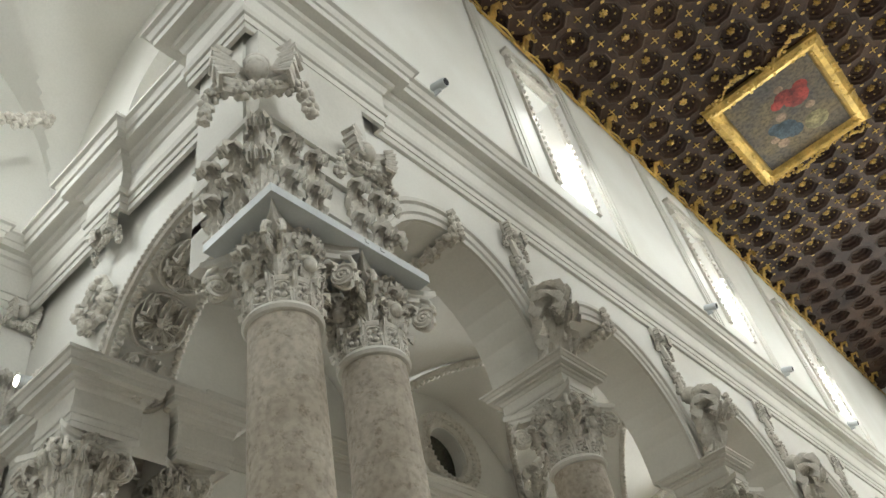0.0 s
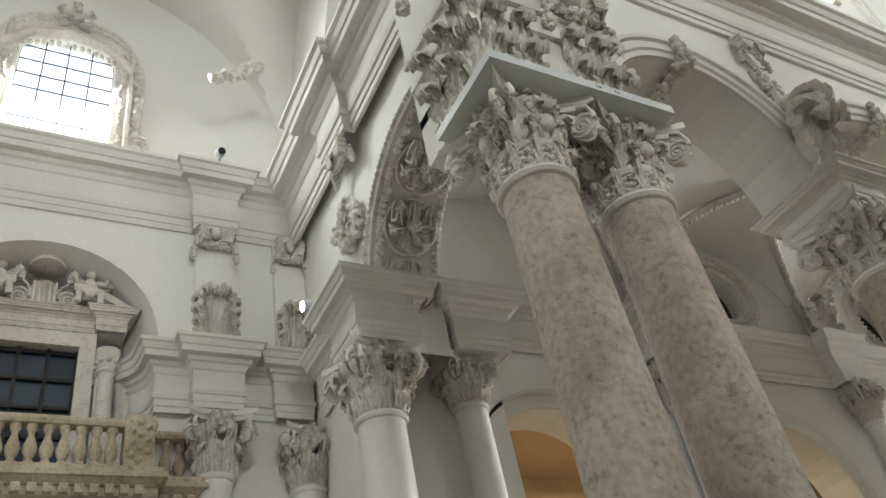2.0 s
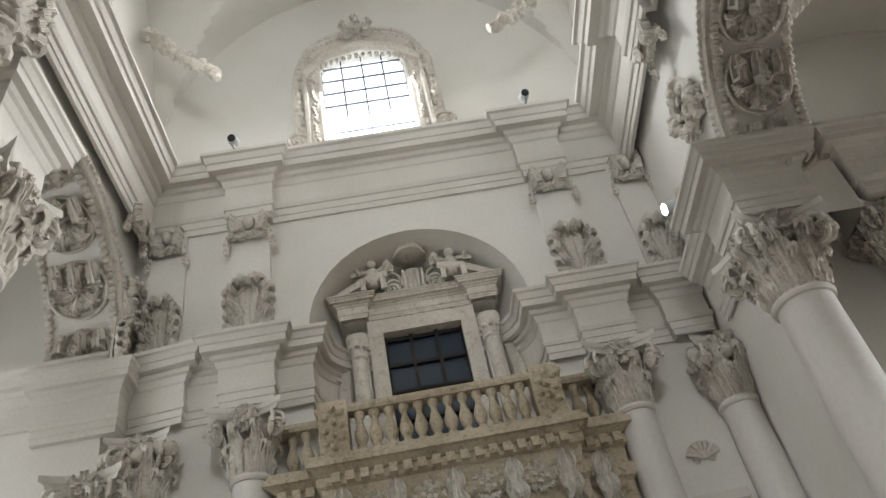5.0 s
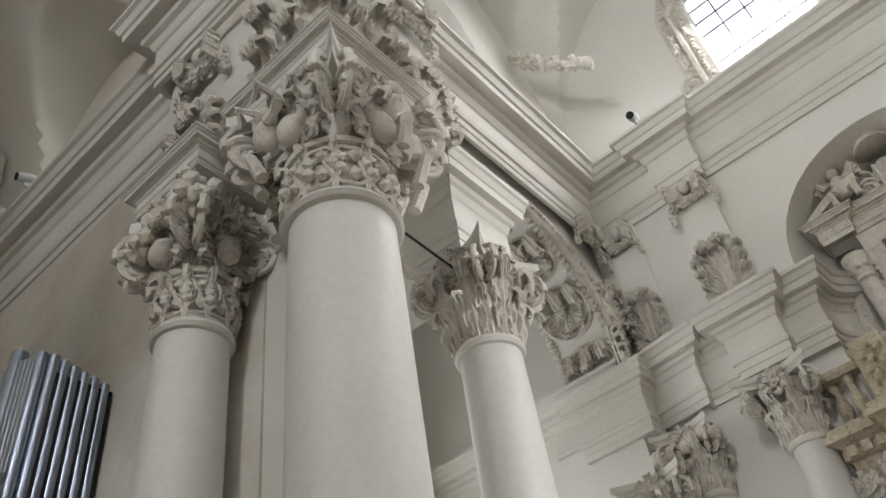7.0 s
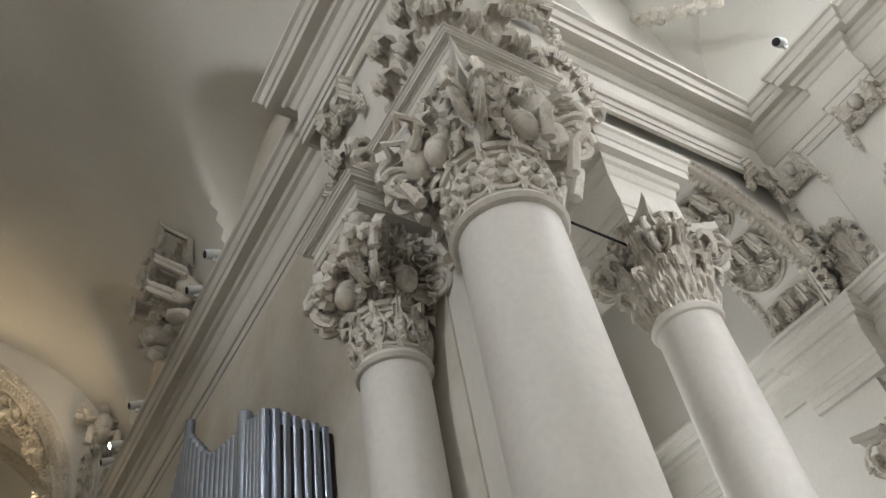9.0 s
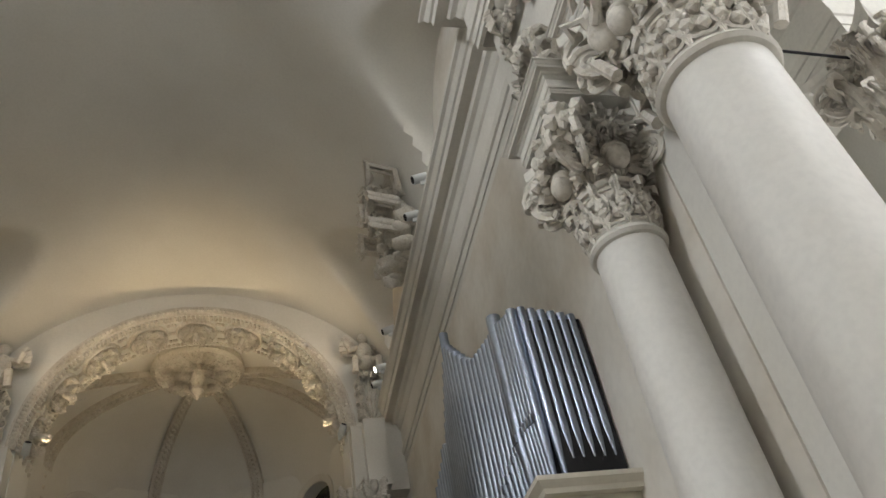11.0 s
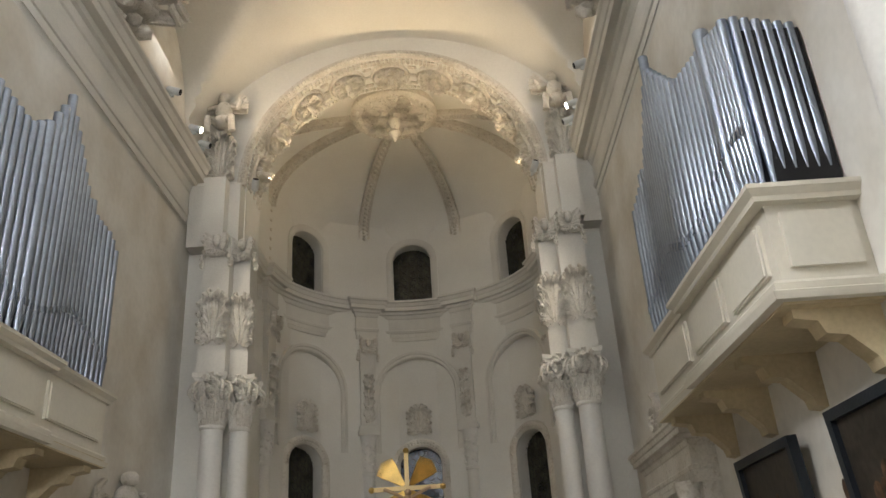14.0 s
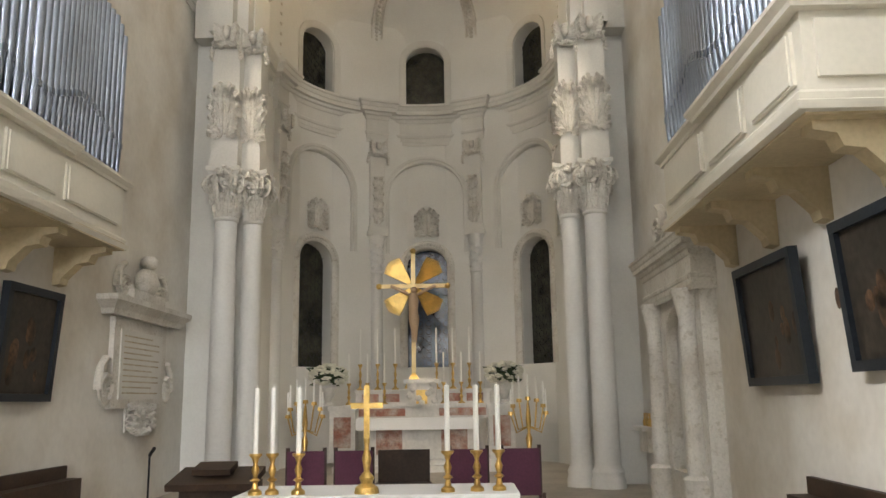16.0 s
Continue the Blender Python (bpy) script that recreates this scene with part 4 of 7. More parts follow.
# -- transept end wall
LE = [(EX, TY0 + 0.1), (EX - 0.12, TY0 + 0.1), (EX - 0.12, AX - 2.95), (EX, AX - 2.95), (EX, AX - 2.42), (EX - 0.25, AX - 2.42), (EX - 0.25, AX - 1.86), (EX - 0.06, AX - 1.86), (EX - 0.06, AX - 1.43)]
for k in range(1, 9):
    a = math.pi / 2 * k / 9 * 0.8
    LE.append((EX + 0.02 + 0.9 * math.sin(a), AX - 1.43 * math.cos(a) + 0.0))
for path, sgn in ((LE, 1), ([(EX, 7.4), (EX, AX + 4.9), (EX - 0.2, AX + 4.9), (EX - 0.2, AX + 4.0), (EX, AX + 4.0)] + [(x, 2 * AX - y) for x, y in LE[2:]], -1)):
    bm = bmesh.new()
    sweep(bm, entab(6.6, 0.92, 0.3), path[::-1] if sgn > 0 else path)
    structure("lower_cornice_%d" % (17 if sgn > 0 else 18), bm, MOULD, "moulded lower entablature that curves into the niche", "cornice")
for s in (-1, 1):
    yc = AX + s * 2.12
    column(EX - 0.16, yc, 0.0, 5.7, 0.21, 0.78, 0.42, SHAFT, "white half column with a scrolled leafy capital by the balcony", "end wall columns")
    column(EX - 0.1, AX + s * 3.3, 0.0, 5.6, 0.22, 0.8, 0.36, SHAFT, "white ribbed corner column with a capital of carved balls", "end wall columns")
    balls = tagged(empty("carved_fruit", pose(EX - 0.36, AX + s * 3.3, 6.15)), "row of carved stone balls on the corner capital", "carving", "carved balls")
    for k in range(7):
        piece("ball", BALL, balls, pose(0, -0.36 + 0.12 * k, 0.06 * math.sin(k * 1.1)) @ Matrix.Diagonal((0.085, 0.085, 0.085, 1)))
    bm = bmesh.new()
    for wy, z0, z1, d in ((0.26, 7.5, 9.62, 0.1), (0.31, 7.5, 7.62, 0.14)):
        box(bm, EX - d, EX + 0.02, yc - wy, yc + wy, z0, z1)
    for wy, d, z0, z1 in ((0.24, 0.06, 7.5, 9.62),):
        box(bm, EX - d, EX + 0.02, AX + s * 3.25 - wy, AX + s * 3.25 + wy, z0, z1)
    tagged(part("pilaster", bm, PLASTER), "flat white upper pilaster on the end wall", "pilaster", "end wall pilasters")
    ornament("leaf_spray", SPRAY, place(EX - 0.1, yc, 7.64, EAST, (0.58, 0.7, 0.72)), "carved leaf panel at the foot of the pilaster", "carving", "leaf sprays")
    ornament("leaf_spray", SPRAY, place(EX - 0.06, AX + s * 3.25, 7.6, EAST, (0.45, 0.7, 0.68)), "carved leaf panel at the foot of the corner pilaster", "carving", "leaf sprays")
    ornament("winged_head", CHERUB, place(EX - 0.1, yc, 9.32, EAST, 0.66), "pale carved garland capital on the pilaster", "carving", "winged heads")
    ornament("winged_head", CHERUB, place(EX - 0.06, AX + s * 3.25, 9.3, EAST, (0.55, 0.7, 0.72)), "pale carved garland capital on the corner pilaster", "carving", "winged heads")
    ornament("shell", SHELL, place(EX - 0.01, AX + s * 2.72, 5.1, EAST, 0.2), "small carved scallop shell on the wall", "carving", "wall shells")
    ornament("shell", SHELL, place(EX + 0.1, AX + s * 3.3, ECORN + 0.05, EAST, 0.42), "carved corner shell on the ledge of the vault", "carving", "corner shells")
    # framed panel between the columns
    bm = bmesh.new()
    box(bm, EX - 0.03, EX + 0.01, AX + s * 2.72 - 0.22, AX + s * 2.72 + 0.22, 2.8, 4.6)
    box(bm, EX - 0.07, EX + 0.01, AX + s * 2.72 - 0.3, AX + s * 2.72 + 0.3, 4.6, 4.7)
    tagged(part("wall_panel", bm, MOULD), "plain stone panel with a moulded top", "panel", "wall panels")
for pts in ([(9.0, 3.5, 13.55), (9.0, 2.95, 12.8), (9.0, 2.3, 12.1)], [(9.0, -2.75, 12.9), (9.0, -2.35, 12.5), (9.0, -1.95, 12.3)]):
    bm = bmesh.new()
    fruit_rope(bm, pts, 0.13, random.Random(31))
    tagged(part("festoon", bm, CARVED, smooth=True), "carved fruit festoon on a rib of the vault", "carving", "vault festoons")

# niche window with its surround
DX = EX + 0.6
door = tagged(empty("balcony_window", pose(DX, AX, 5.3)), "stone-framed balcony window with dark panes and a broken pediment", "window")


def sub(name, bm, mat, smooth=False, label=""):
    o = part(name, bm, mat, None, label, smooth)
    o.parent = door
    return o


bm = bmesh.new()
for s in (-1, 1):
    box(bm, -0.12, 0.1, s * 0.62 - 0.1, s * 0.62 + 0.1, 0, 2.5)
    box(bm, -0.2, 0.1, s * 0.86 - 0.11, s * 0.86 + 0.11, 0, 2.35)
box(bm, -0.12, 0.1, -0.72, 0.72, 2.5, 2.72)
sub("frame", bm, CARVED)
bm = bmesh.new()
box(bm, 0.05, 0.08, -0.53, 0.53, 0, 2.5)
pane = plain("dark blue window glass", (0.03, 0.05, 0.08), 0.08, var=0.1, bump=0, spec=0.6)
sub("pane", bm, pane, label="dark blue window glass")
for k in range(4):
    bm = bmesh.new()
    box(bm, 0.0, 0.05, -0.52 + k * 0.345 - 0.025, -0.52 + k * 0.345 + 0.025, 0, 2.5)
    sub("muntin", bm, BLACK)
for k in range(7):
    bm = bmesh.new()
    box(bm, 0.005, 0.048, -0.53, 0.53, 2.45 - k * 0.4 - 0.025, 2.45 - k * 0.4 + 0.025)
    sub("muntin", bm, BLACK)
bm = bmesh.new()
sweep(bm, entab(2.72, 0.32, 0.16), [(0.1, 1.05), (-0.22, 1.05), (-0.22, 0.7), (-0.12, 0.7), (-0.12, -0.7), (-0.22, -0.7), (-0.22, -1.05), (0.1, -1.05)])
box(bm, -0.12, 0.1, -1.04, 1.04, 2.73, 3.03)
sub("lintel", bm, CARVED)
for s in (-1, 1):
    bm = bmesh.new()
    n = 12
    rows = []
    for i in range(n + 1):
        t = i / n
        y0 = s * (1.1 - 0.75 * t)
        z0 = 2.98 + 0.3 * math.sin(t * math.pi * 0.5)
        rows.append([(-0.3, y0, z0), (-0.3, y0, z0 + 0.12), (0.1, y0, z0 + 0.12), (0.1, y0, z0)])
    vs = grid(bm, rows, close_v=True)
    bm.faces.new(vs[0]), bm.faces.new(vs[-1])
    sub("pediment", bm, CARVED)
    o = piece("putto", PUTTO, door, place(-0.16, s * 0.55, 3.12, EAST, 0.55))
    o = piece("scroll", VOLUTE, door, place(-0.12, s * 1.12, 0.55, EAST, (s * 0.22, 0.5, 0.24)))
    o = piece("scroll", VOLUTE, door, place(-0.12, s * 1.08, 2.1, EAST, (-s * 0.17, 0.5, -0.17)))
    bm = bmesh.new()
    tube(bm, [(-0.1, s * 1.02, 2.2), (-0.12, s * 1.1, 1.6), (-0.12, s * 1.05, 1.0), (-0.12, s * 1.2, 0.5)], 0.08, 8, [0.06, 0.1, 0.09, 0.1])
    sub("side_scroll", bm, CARVED, True)
for s in (-1, 1):
    bm = bmesh.new()
    lathe(bm, [(0.13, 0.0), (0.13, 0.15), (0.1, 0.2), (0.095, 2.0), (0.12, 2.03), (0.1, 2.07), (0.15, 2.3), (0.15, 2.36)], -0.27, s * 0.86, 18)
    for k in range(8):
        blob(bm, (-0.27 + 0.12 * math.cos(k * 0.785), s * 0.86 + 0.12 * math.sin(k * 0.785), 2.18), 0.045, 1)
    sub("column", bm, CARVED, True)
bm = bmesh.new()
blob(bm, (-0.16, 0, 3.2), 0.24, 3, (0.35, 0.85, 1.15))
for k in range(-2, 3):
    tube(bm, [(-0.25, 0.065 * k, 3.38), (-0.26, 0.06 * k, 3.04)], 0.022, 6)
sub("shield", bm, CARVED, True)
bm = bmesh.new()
lathe(bm, [(0.2, 0), (0.3, 0.02), (0.3, 0.08), (0.26, 0.1), (0.3, 0.2), (0.2, 0.3), (0.08, 0.34), (0.02, 0.35)], -0.1, 0, 20)
for k in range(12):
    a = 2 * math.pi * k / 12
    blob(bm, (-0.1 + 0.31 * math.cos(a), 0.31 * math.sin(a), 0.2), 0.045, 1)
blob(bm, (-0.1, 0, 0.4), 0.07, 2)
moved(Matrix.Translation((0, 0, 3.66)) @ Matrix.Diagonal((1.0, 0.8, 0.8, 1)), bm.verts)
sub("crown", bm, CARVED, True)
for s in (-1, 1):
    o = piece("scrollwork", VOLUTE, door, place(-0.2, s * 0.3, 3.12, EAST, (s * 0.14, 0.4, 0.16)))

# balcony
bal = tagged(empty("balcony", pose(9.65, AX - 0.02, 5.46)), "golden stone balcony with turned balusters on carved brackets", "balcony")


def bsub(name, bm, smooth=False, mat=None):
    o = part(name, bm, mat or OLDSTONE, None, "", smooth)
    o.parent = bal
    return o


def bal_path(o, e):
    return [(0.3, 1.85 + e), (-0.02 - o, 1.85 + e), (-0.02 - o, 1.35 + e), (-0.25 - o, 1.35 + e), (-0.25 - o, -1.35 - e), (-0.02 - o, -1.35 - e), (-0.02 - o, -1.85 - e), (0.3, -1.85 - e)]


bm = bmesh.new()
sweep(bm, [(0, 0.0), (0.02, 0.0), (0.1, 0.06), (0.14, 0.07), (0.14, 0.13), (0.1, 0.14), (0.1, 0.2), (0, 0.2)], bal_path(0, 0))
box(bm, -0.24, 0.3, -1.34, 1.34, 0.002, 0.198)
box(bm, -0.01, 0.3, -1.84, 1.84, 0.004, 0.196)
bsub("slab", bm)
for yy in [-1.8 + 0.15 * k for k in range(25)]:
    bm = bmesh.new()
    xx = -0.33 if abs(yy) < 1.33 else -0.1
    box(bm, xx, xx + 0.12, yy - 0.045, yy + 0.045, -0.1, 0.0)
    bsub("dentil", bm)
bm = bmesh.new()
sweep(bm, [(0, -0.9), (-0.02, -0.9), (0.0, -0.5), (0.05, -0.45), (0.05, -0.32), (0.0, -0.3), (0.02, -0.12), (0.06, -0.1), (0.06, 0.0), (0, 0)], [(x + 0.06, y) for x, y in bal_path(0, 0)])
bsub("frieze", bm)
for yy in (-1.55, -1.15, -0.6, 0.0, 0.6, 1.15, 1.55):
    o = piece("bracket", LEAF, bal, place(-0.22 if abs(yy) < 1.3 else 0.0, yy, -0.15, EAST, (0.34, 0.7, -0.62)))
    o = piece("rosette", FLOWER, bal, place(-0.2 if abs(yy) < 1.3 else 0.0, yy + 0.28, -0.4, EAST, 0.16))
bm = bmesh.new()
sweep(bm, [(-0.07, 0.72), (0.09, 0.72), (0.11, 0.76), (0.11, 0.8), (0.08, 0.82), (-0.07, 0.82)], bal_path(-0.08, -0.08))
bsub("rail", bm)
bm = bmesh.new()
sweep(bm, [(-0.07, 0.2), (0.09, 0.2), (0.09, 0.25), (-0.07, 0.25)], bal_path(-0.08, -0.08))
bsub("plinth", bm)
bprof = [(0.055, 0.25), (0.055, 0.29), (0.035, 0.31), (0.07, 0.38), (0.078, 0.44), (0.05, 0.53), (0.03, 0.6), (0.036, 0.63), (0.055, 0.66), (0.06, 0.69), (0.055, 0.72)]
BALUSTER = unit("baluster", lambda b: lathe(b, bprof, segs=14), OLDSTONE)
for k in range(12):
    piece("baluster", BALUSTER, bal, pose(-0.18, -0.9 + 1.8 * k / 11, 0))
for s in (-1, 1):
    for xx, yy in ((0.1, 1.55), (0.12, 1.72)):
        piece("baluster", BALUSTER, bal, pose(xx if yy > 1.6 else 0.06, s * (yy - 0.02), 0))
    bm = bmesh.new()
    box(bm, -0.3, -0.04, s * 1.18 - 0.16, s * 1.18 + 0.16, 0.2, 0.86)
    for q in range(10):
        blob(bm, (-0.31, s * 1.18 + 0.1 * math.sin(q * 2.1), 0.3 + 0.05 * q), 0.05, 1)
    bsub("pedestal", bm, False)

# portal top under the balcony
bm = bmesh.new()
box(bm, EX - 0.35, EX + 0.02, AX - 1.5, AX + 1.5, 3.9, 4.35)
for s in (-1, 1):
    box(bm, EX - 0.4, EX + 0.02, AX + s * 1.25 - 0.22, AX + s * 1.25 + 0.22, 0, 4.4)
tagged(part("portal", bm, OLDSTONE), "golden carved stone portal under the balcony", "portal")

# lunette window with carved frame
WY, WZ = 0.12, 11.1
win = tagged(empty("lunette_window", pose(10.0, WY, WZ) @ Matrix.Diagonal((1, 0.88, 1.08, 1))), "arched daylit window with iron bars in a carved stone frame", "window")
bm = bmesh.new()
box(bm, 0.3, 0.32, -0.85, 0.85, -0.05, 2.6)
o = part("pane", bm, GLASSDAY)
o.parent = win
BAR = plain("window iron", (0.16, 0.18, 0.26), 0.5, 0.3)
for k in range(5):
    bm = bmesh.new()
    box(bm, 0.2, 0.23, -0.82 + 0.41 * k - 0.014, -0.82 + 0.41 * k + 0.014, 0, 2.48)
    o = part("bar", bm, BAR)
    o.parent = win
for k in range(8):
    bm = bmesh.new()
    box(bm, 0.205, 0.225, -0.82, 0.82, 0.32 * k - 0.012, 0.32 * k + 0.012)
    o = part("bar", bm, BAR)
    o.parent = win
bm = bmesh.new()
fn = lambda s, d, z: (d, s, z)
archivolt(bm, fn, 0, 0.82, 2.15, 0.32, [(0.0, 0.0), (0.0, 0.06), (0.04, 0.1), (0.24, 0.1), (0.27, 0.16), (0.33, 0.16), (0.33, 0.0)], foot=2.15)
rnd = random.Random(2)
for s in (-1, 1):
    for k in range(28):
        blob(bm, (-0.1, s * 0.97 + rnd.uniform(-0.04, 0.04), 0.05 + 0.08 * k), 0.055, 1)
    fruit_rope(bm, [(-0.05, s * 1.25, 1.5), (-0.08, s * 1.28, 1.1), (-0.06, s * 1.22, 0.6)], 0.1, rnd)
    volute_shape(bm, place(-0.06, s * 1.35, 0.25, EAST, (s * 0.24, 0.4, 0.2)))
for k in range(24):
    a = math.pi * k / 23
    blob(bm, (-0.1, 0.98 * math.cos(a), 1.65 + 0.45 * math.sin(a)), 0.055, 1)
tube(bm, [(-0.1, -1.15, 1.75), (-0.12, -0.7, 2.18), (-0.14, 0, 2.32), (-0.12, 0.7, 2.18), (-0.1, 1.15, 1.75)], 0.1, 8)
for k in range(34):
    a = math.pi * k / 33
    blob(bm, (-0.08, 1.24 * math.cos(a), 1.72 + 0.98 * math.sin(a) ** 0.8), 0.085, 1, (0.8, 1, 1))
archivolt(bm, fn, 0, 1.12, 1.75, 0.72, [(0.0, 0.0), (0.0, 0.07), (0.2, 0.1), (0.26, 0.05), (0.26, 0.0)], foot=1.75)
flower_shape(bm, 6, place(-0.1, 0, 2.75, EAST, 0.34))
box(bm, -0.2, 0.0, -1.5, 1.5, -0.14, -0.02)
o = part("carved_frame", bm, CARVED, None, "weathered carved stone frame", True)
o.parent = win


def floodlight(x, y, z, turn, tilt=25, lit=False, s=1.0):
    f = tagged(empty("spotlight", pose(x, y, z, 0, 0, turn)), "small white cylinder spotlight on the cornice" + (", switched on" if lit else ""), "spotlight", "spotlights")
    bm = bmesh.new()
    lathe(bm, [(0.06 * s, -0.12 * s), (0.075 * s, -0.1 * s), (0.075 * s, 0.12 * s), (0.065 * s, 0.14 * s)], segs=16, m=pose(0, -0.12 * s, 0.12 * s, 90 + tilt))
    o = part("body", bm, GREYPAINT, None, "", True)
    o.parent = f
    bm = bmesh.new()
    lathe(bm, [(0.06 * s, 0), (0.001, 0.004)], segs=16, m=pose(0, -0.12 * s, 0.12 * s, 90 + tilt) @ Matrix.Translation((0, 0, 0.145 * s)))
    o = part("lens", bm, LAMP if lit else BLACK, None, "glowing lens" if lit else "")
    o.parent = f
    bm = bmesh.new()
    box(bm, -0.015, 0.015, -0.14 * s, 0.06 * s, -0.02, 0.13 * s)
    o = part("bracket", bm, GREYPAINT)
    o.parent = f
    return f


LAMP = glow("lit lamp lens", (1.0, 0.9, 0.75), 25)
floodlight(9.45, AX - 2.1, ECORN, EAST, 30, s=0.95)
floodlight(9.45, AX + 2.25, ECORN, EAST, 30, s=0.95)
floodlight(8.35, TY0 + 0.35, 7.3, NORTH, 10, True, 1.1)
for y in (-6.0, -14.5, -18.5, -23):
    floodlight(3.72, y, CORN, EAST, 20, s=1.0)

# -- great arch before the apse
bm = bmesh.new()
archivolt(bm, lambda s, d, z: (s, AY + d, z), AXC, AR, AZ, AR, [(0.0, 0.0), (0.0, 0.06), (0.05, 0.1), (0.12, 0.1), (0.16, 0.05), (0.2, 0.05), (0.2, 0.0)], seg=60)
for k in range(110):
    a = math.pi * (k + 0.5) / 110
    blob(bm, (AXC + (AR + 0.07) * math.cos(a), AY - 0.09, AZ + (AR + 0.07) * math.sin(a)), 0.06, 1)
tagged(part("archivolt", bm, CARVED, smooth=True), "carved leaf edge of the great arch", "arch moulding")
bm = bmesh.new()
for k in range(100):
    a = math.pi * (k + 0.5) / 100
    for e in (0.05, 0.14, 1.08):
        blob(bm, (AXC + (AR - 0.02) * math.cos(a), AY + e, AZ + (AR - 0.02) * math.sin(a)), 0.05, 1)
for k in range(10):
    a = radians(2.25 + 19.5 * k)
    for e in (0.3, 0.6, 0.9):
        for w in range(3):
            aa = a + (w - 1) * 0.02
            blob(bm, (AXC + (AR - 0.02) * math.cos(aa), AY + e, AZ + (AR - 0.02) * math.sin(aa)), 0.05, 1)
tagged(part("soffit_carving", bm, CARVED, smooth=True), "carved beaded edges under the great arch", "carving", "soffit carvings", "stuff")
for k in range(9):
    a = radians(12 + 19.5 * k)
    n = Vector((-math.cos(a), 0, -math.sin(a)))
    xx, yy = Vector((0, 1, 0)), -n
    rot = Matrix((xx, yy, xx.cross(yy))).transposed().to_4x4()
    rosette(Matrix.Translation((AXC + AR * math.cos(a), AY + 0.6, AZ + AR * math.sin(a))) @ rot @ Matrix.Diagonal((0.47, 1.0, 0.47, 1)), "round carved flower in a ring under the great arch", "great arch rosettes")

# -- apse: cornice, pilasters, niches, windows, ribs and hanging boss
def ring_path(r, a0, a1, n):
    return [(AXC + r * math.sin(a0 + (a1 - a0) * i / n), PY + r * math.cos(a0 + (a1 - a0) * i / n)) for i in range(n + 1)]


bm = bmesh.new()
pa = [(AXC - PR, 16.7)]
PIL = [-radians(78), -radians(22.3), radians(22.3), radians(78)]
prev = -math.pi / 2
for a in PIL:
    pa += ring_path(PR, prev, a - 0.075, 8) + ring_path(PR - 0.18, a - 0.075, a + 0.075, 2)
    prev = a + 0.075
pa += ring_path(PR, prev, math.pi / 2, 8) + [(AXC + PR, 16.7)]
sweep(bm, entab(8.9, 1.16, 0.34), pa)
structure("cornice_apse", bm, MOULD, "moulded entablature round the apse with breaks over the pilasters", "cornice")
for a in PIL:
    c, sn = math.cos(a), math.sin(a)
    deg = -math.degrees(a)
    pos = lambda r, z: (AXC + r * sn, PY + r * c, z)
    pl = tagged(empty("apse_pilaster", pose(*pos(PR, -0.1), 0, 0, deg)), "slender pale pilaster with carved panels and a half column", "pilaster", "apse pilasters")
    bm = bmesh.new()
    box(bm, -0.22, 0.22, -0.27, 0.05, 6.9 - 0.36, 9.47 - 0.36)
    box(bm, -0.3, 0.3, -0.3, 0.05, 6.62 - 0.36, 6.75 - 0.36)
    box(bm, -0.26, 0.26, -0.25, 0.05, 6.75 - 0.36, 6.9 - 0.36)
    o = part("upper_shaft", bm, MOULD)
    o.parent = pl
    bm = bmesh.new()
    lathe(bm, [(0.24, 0.0), (0.2, 0.2), (0.19, 0.3), (0.17, 5.2), (0.2, 5.22), (0.2, 5.28), (0.17, 5.3), (0.2, 5.6), (0.18, 5.9), (0.26, 6.27)], 0, -0.12, 20)
    for k in range(40):
        blob(bm, (0.19 * math.cos(k * 1.9), -0.12 + 0.19 * math.sin(k * 1.9), 5.35 + 0.02 * k), 0.05, 1)
    o = part("half_column", bm, SHAFT, None, "", True)
    o.parent = pl
    piece("winged_head", CHERUB, pl, place(0, -0.26, 8.6, 0, (0.62, 0.62, 0.72)))
    for k in range(4):
        piece("leaf", LEAF, pl, place(0, -0.26, 6.6 + 0.3 * k, 0, (0.5, 0.4, 0.42)))
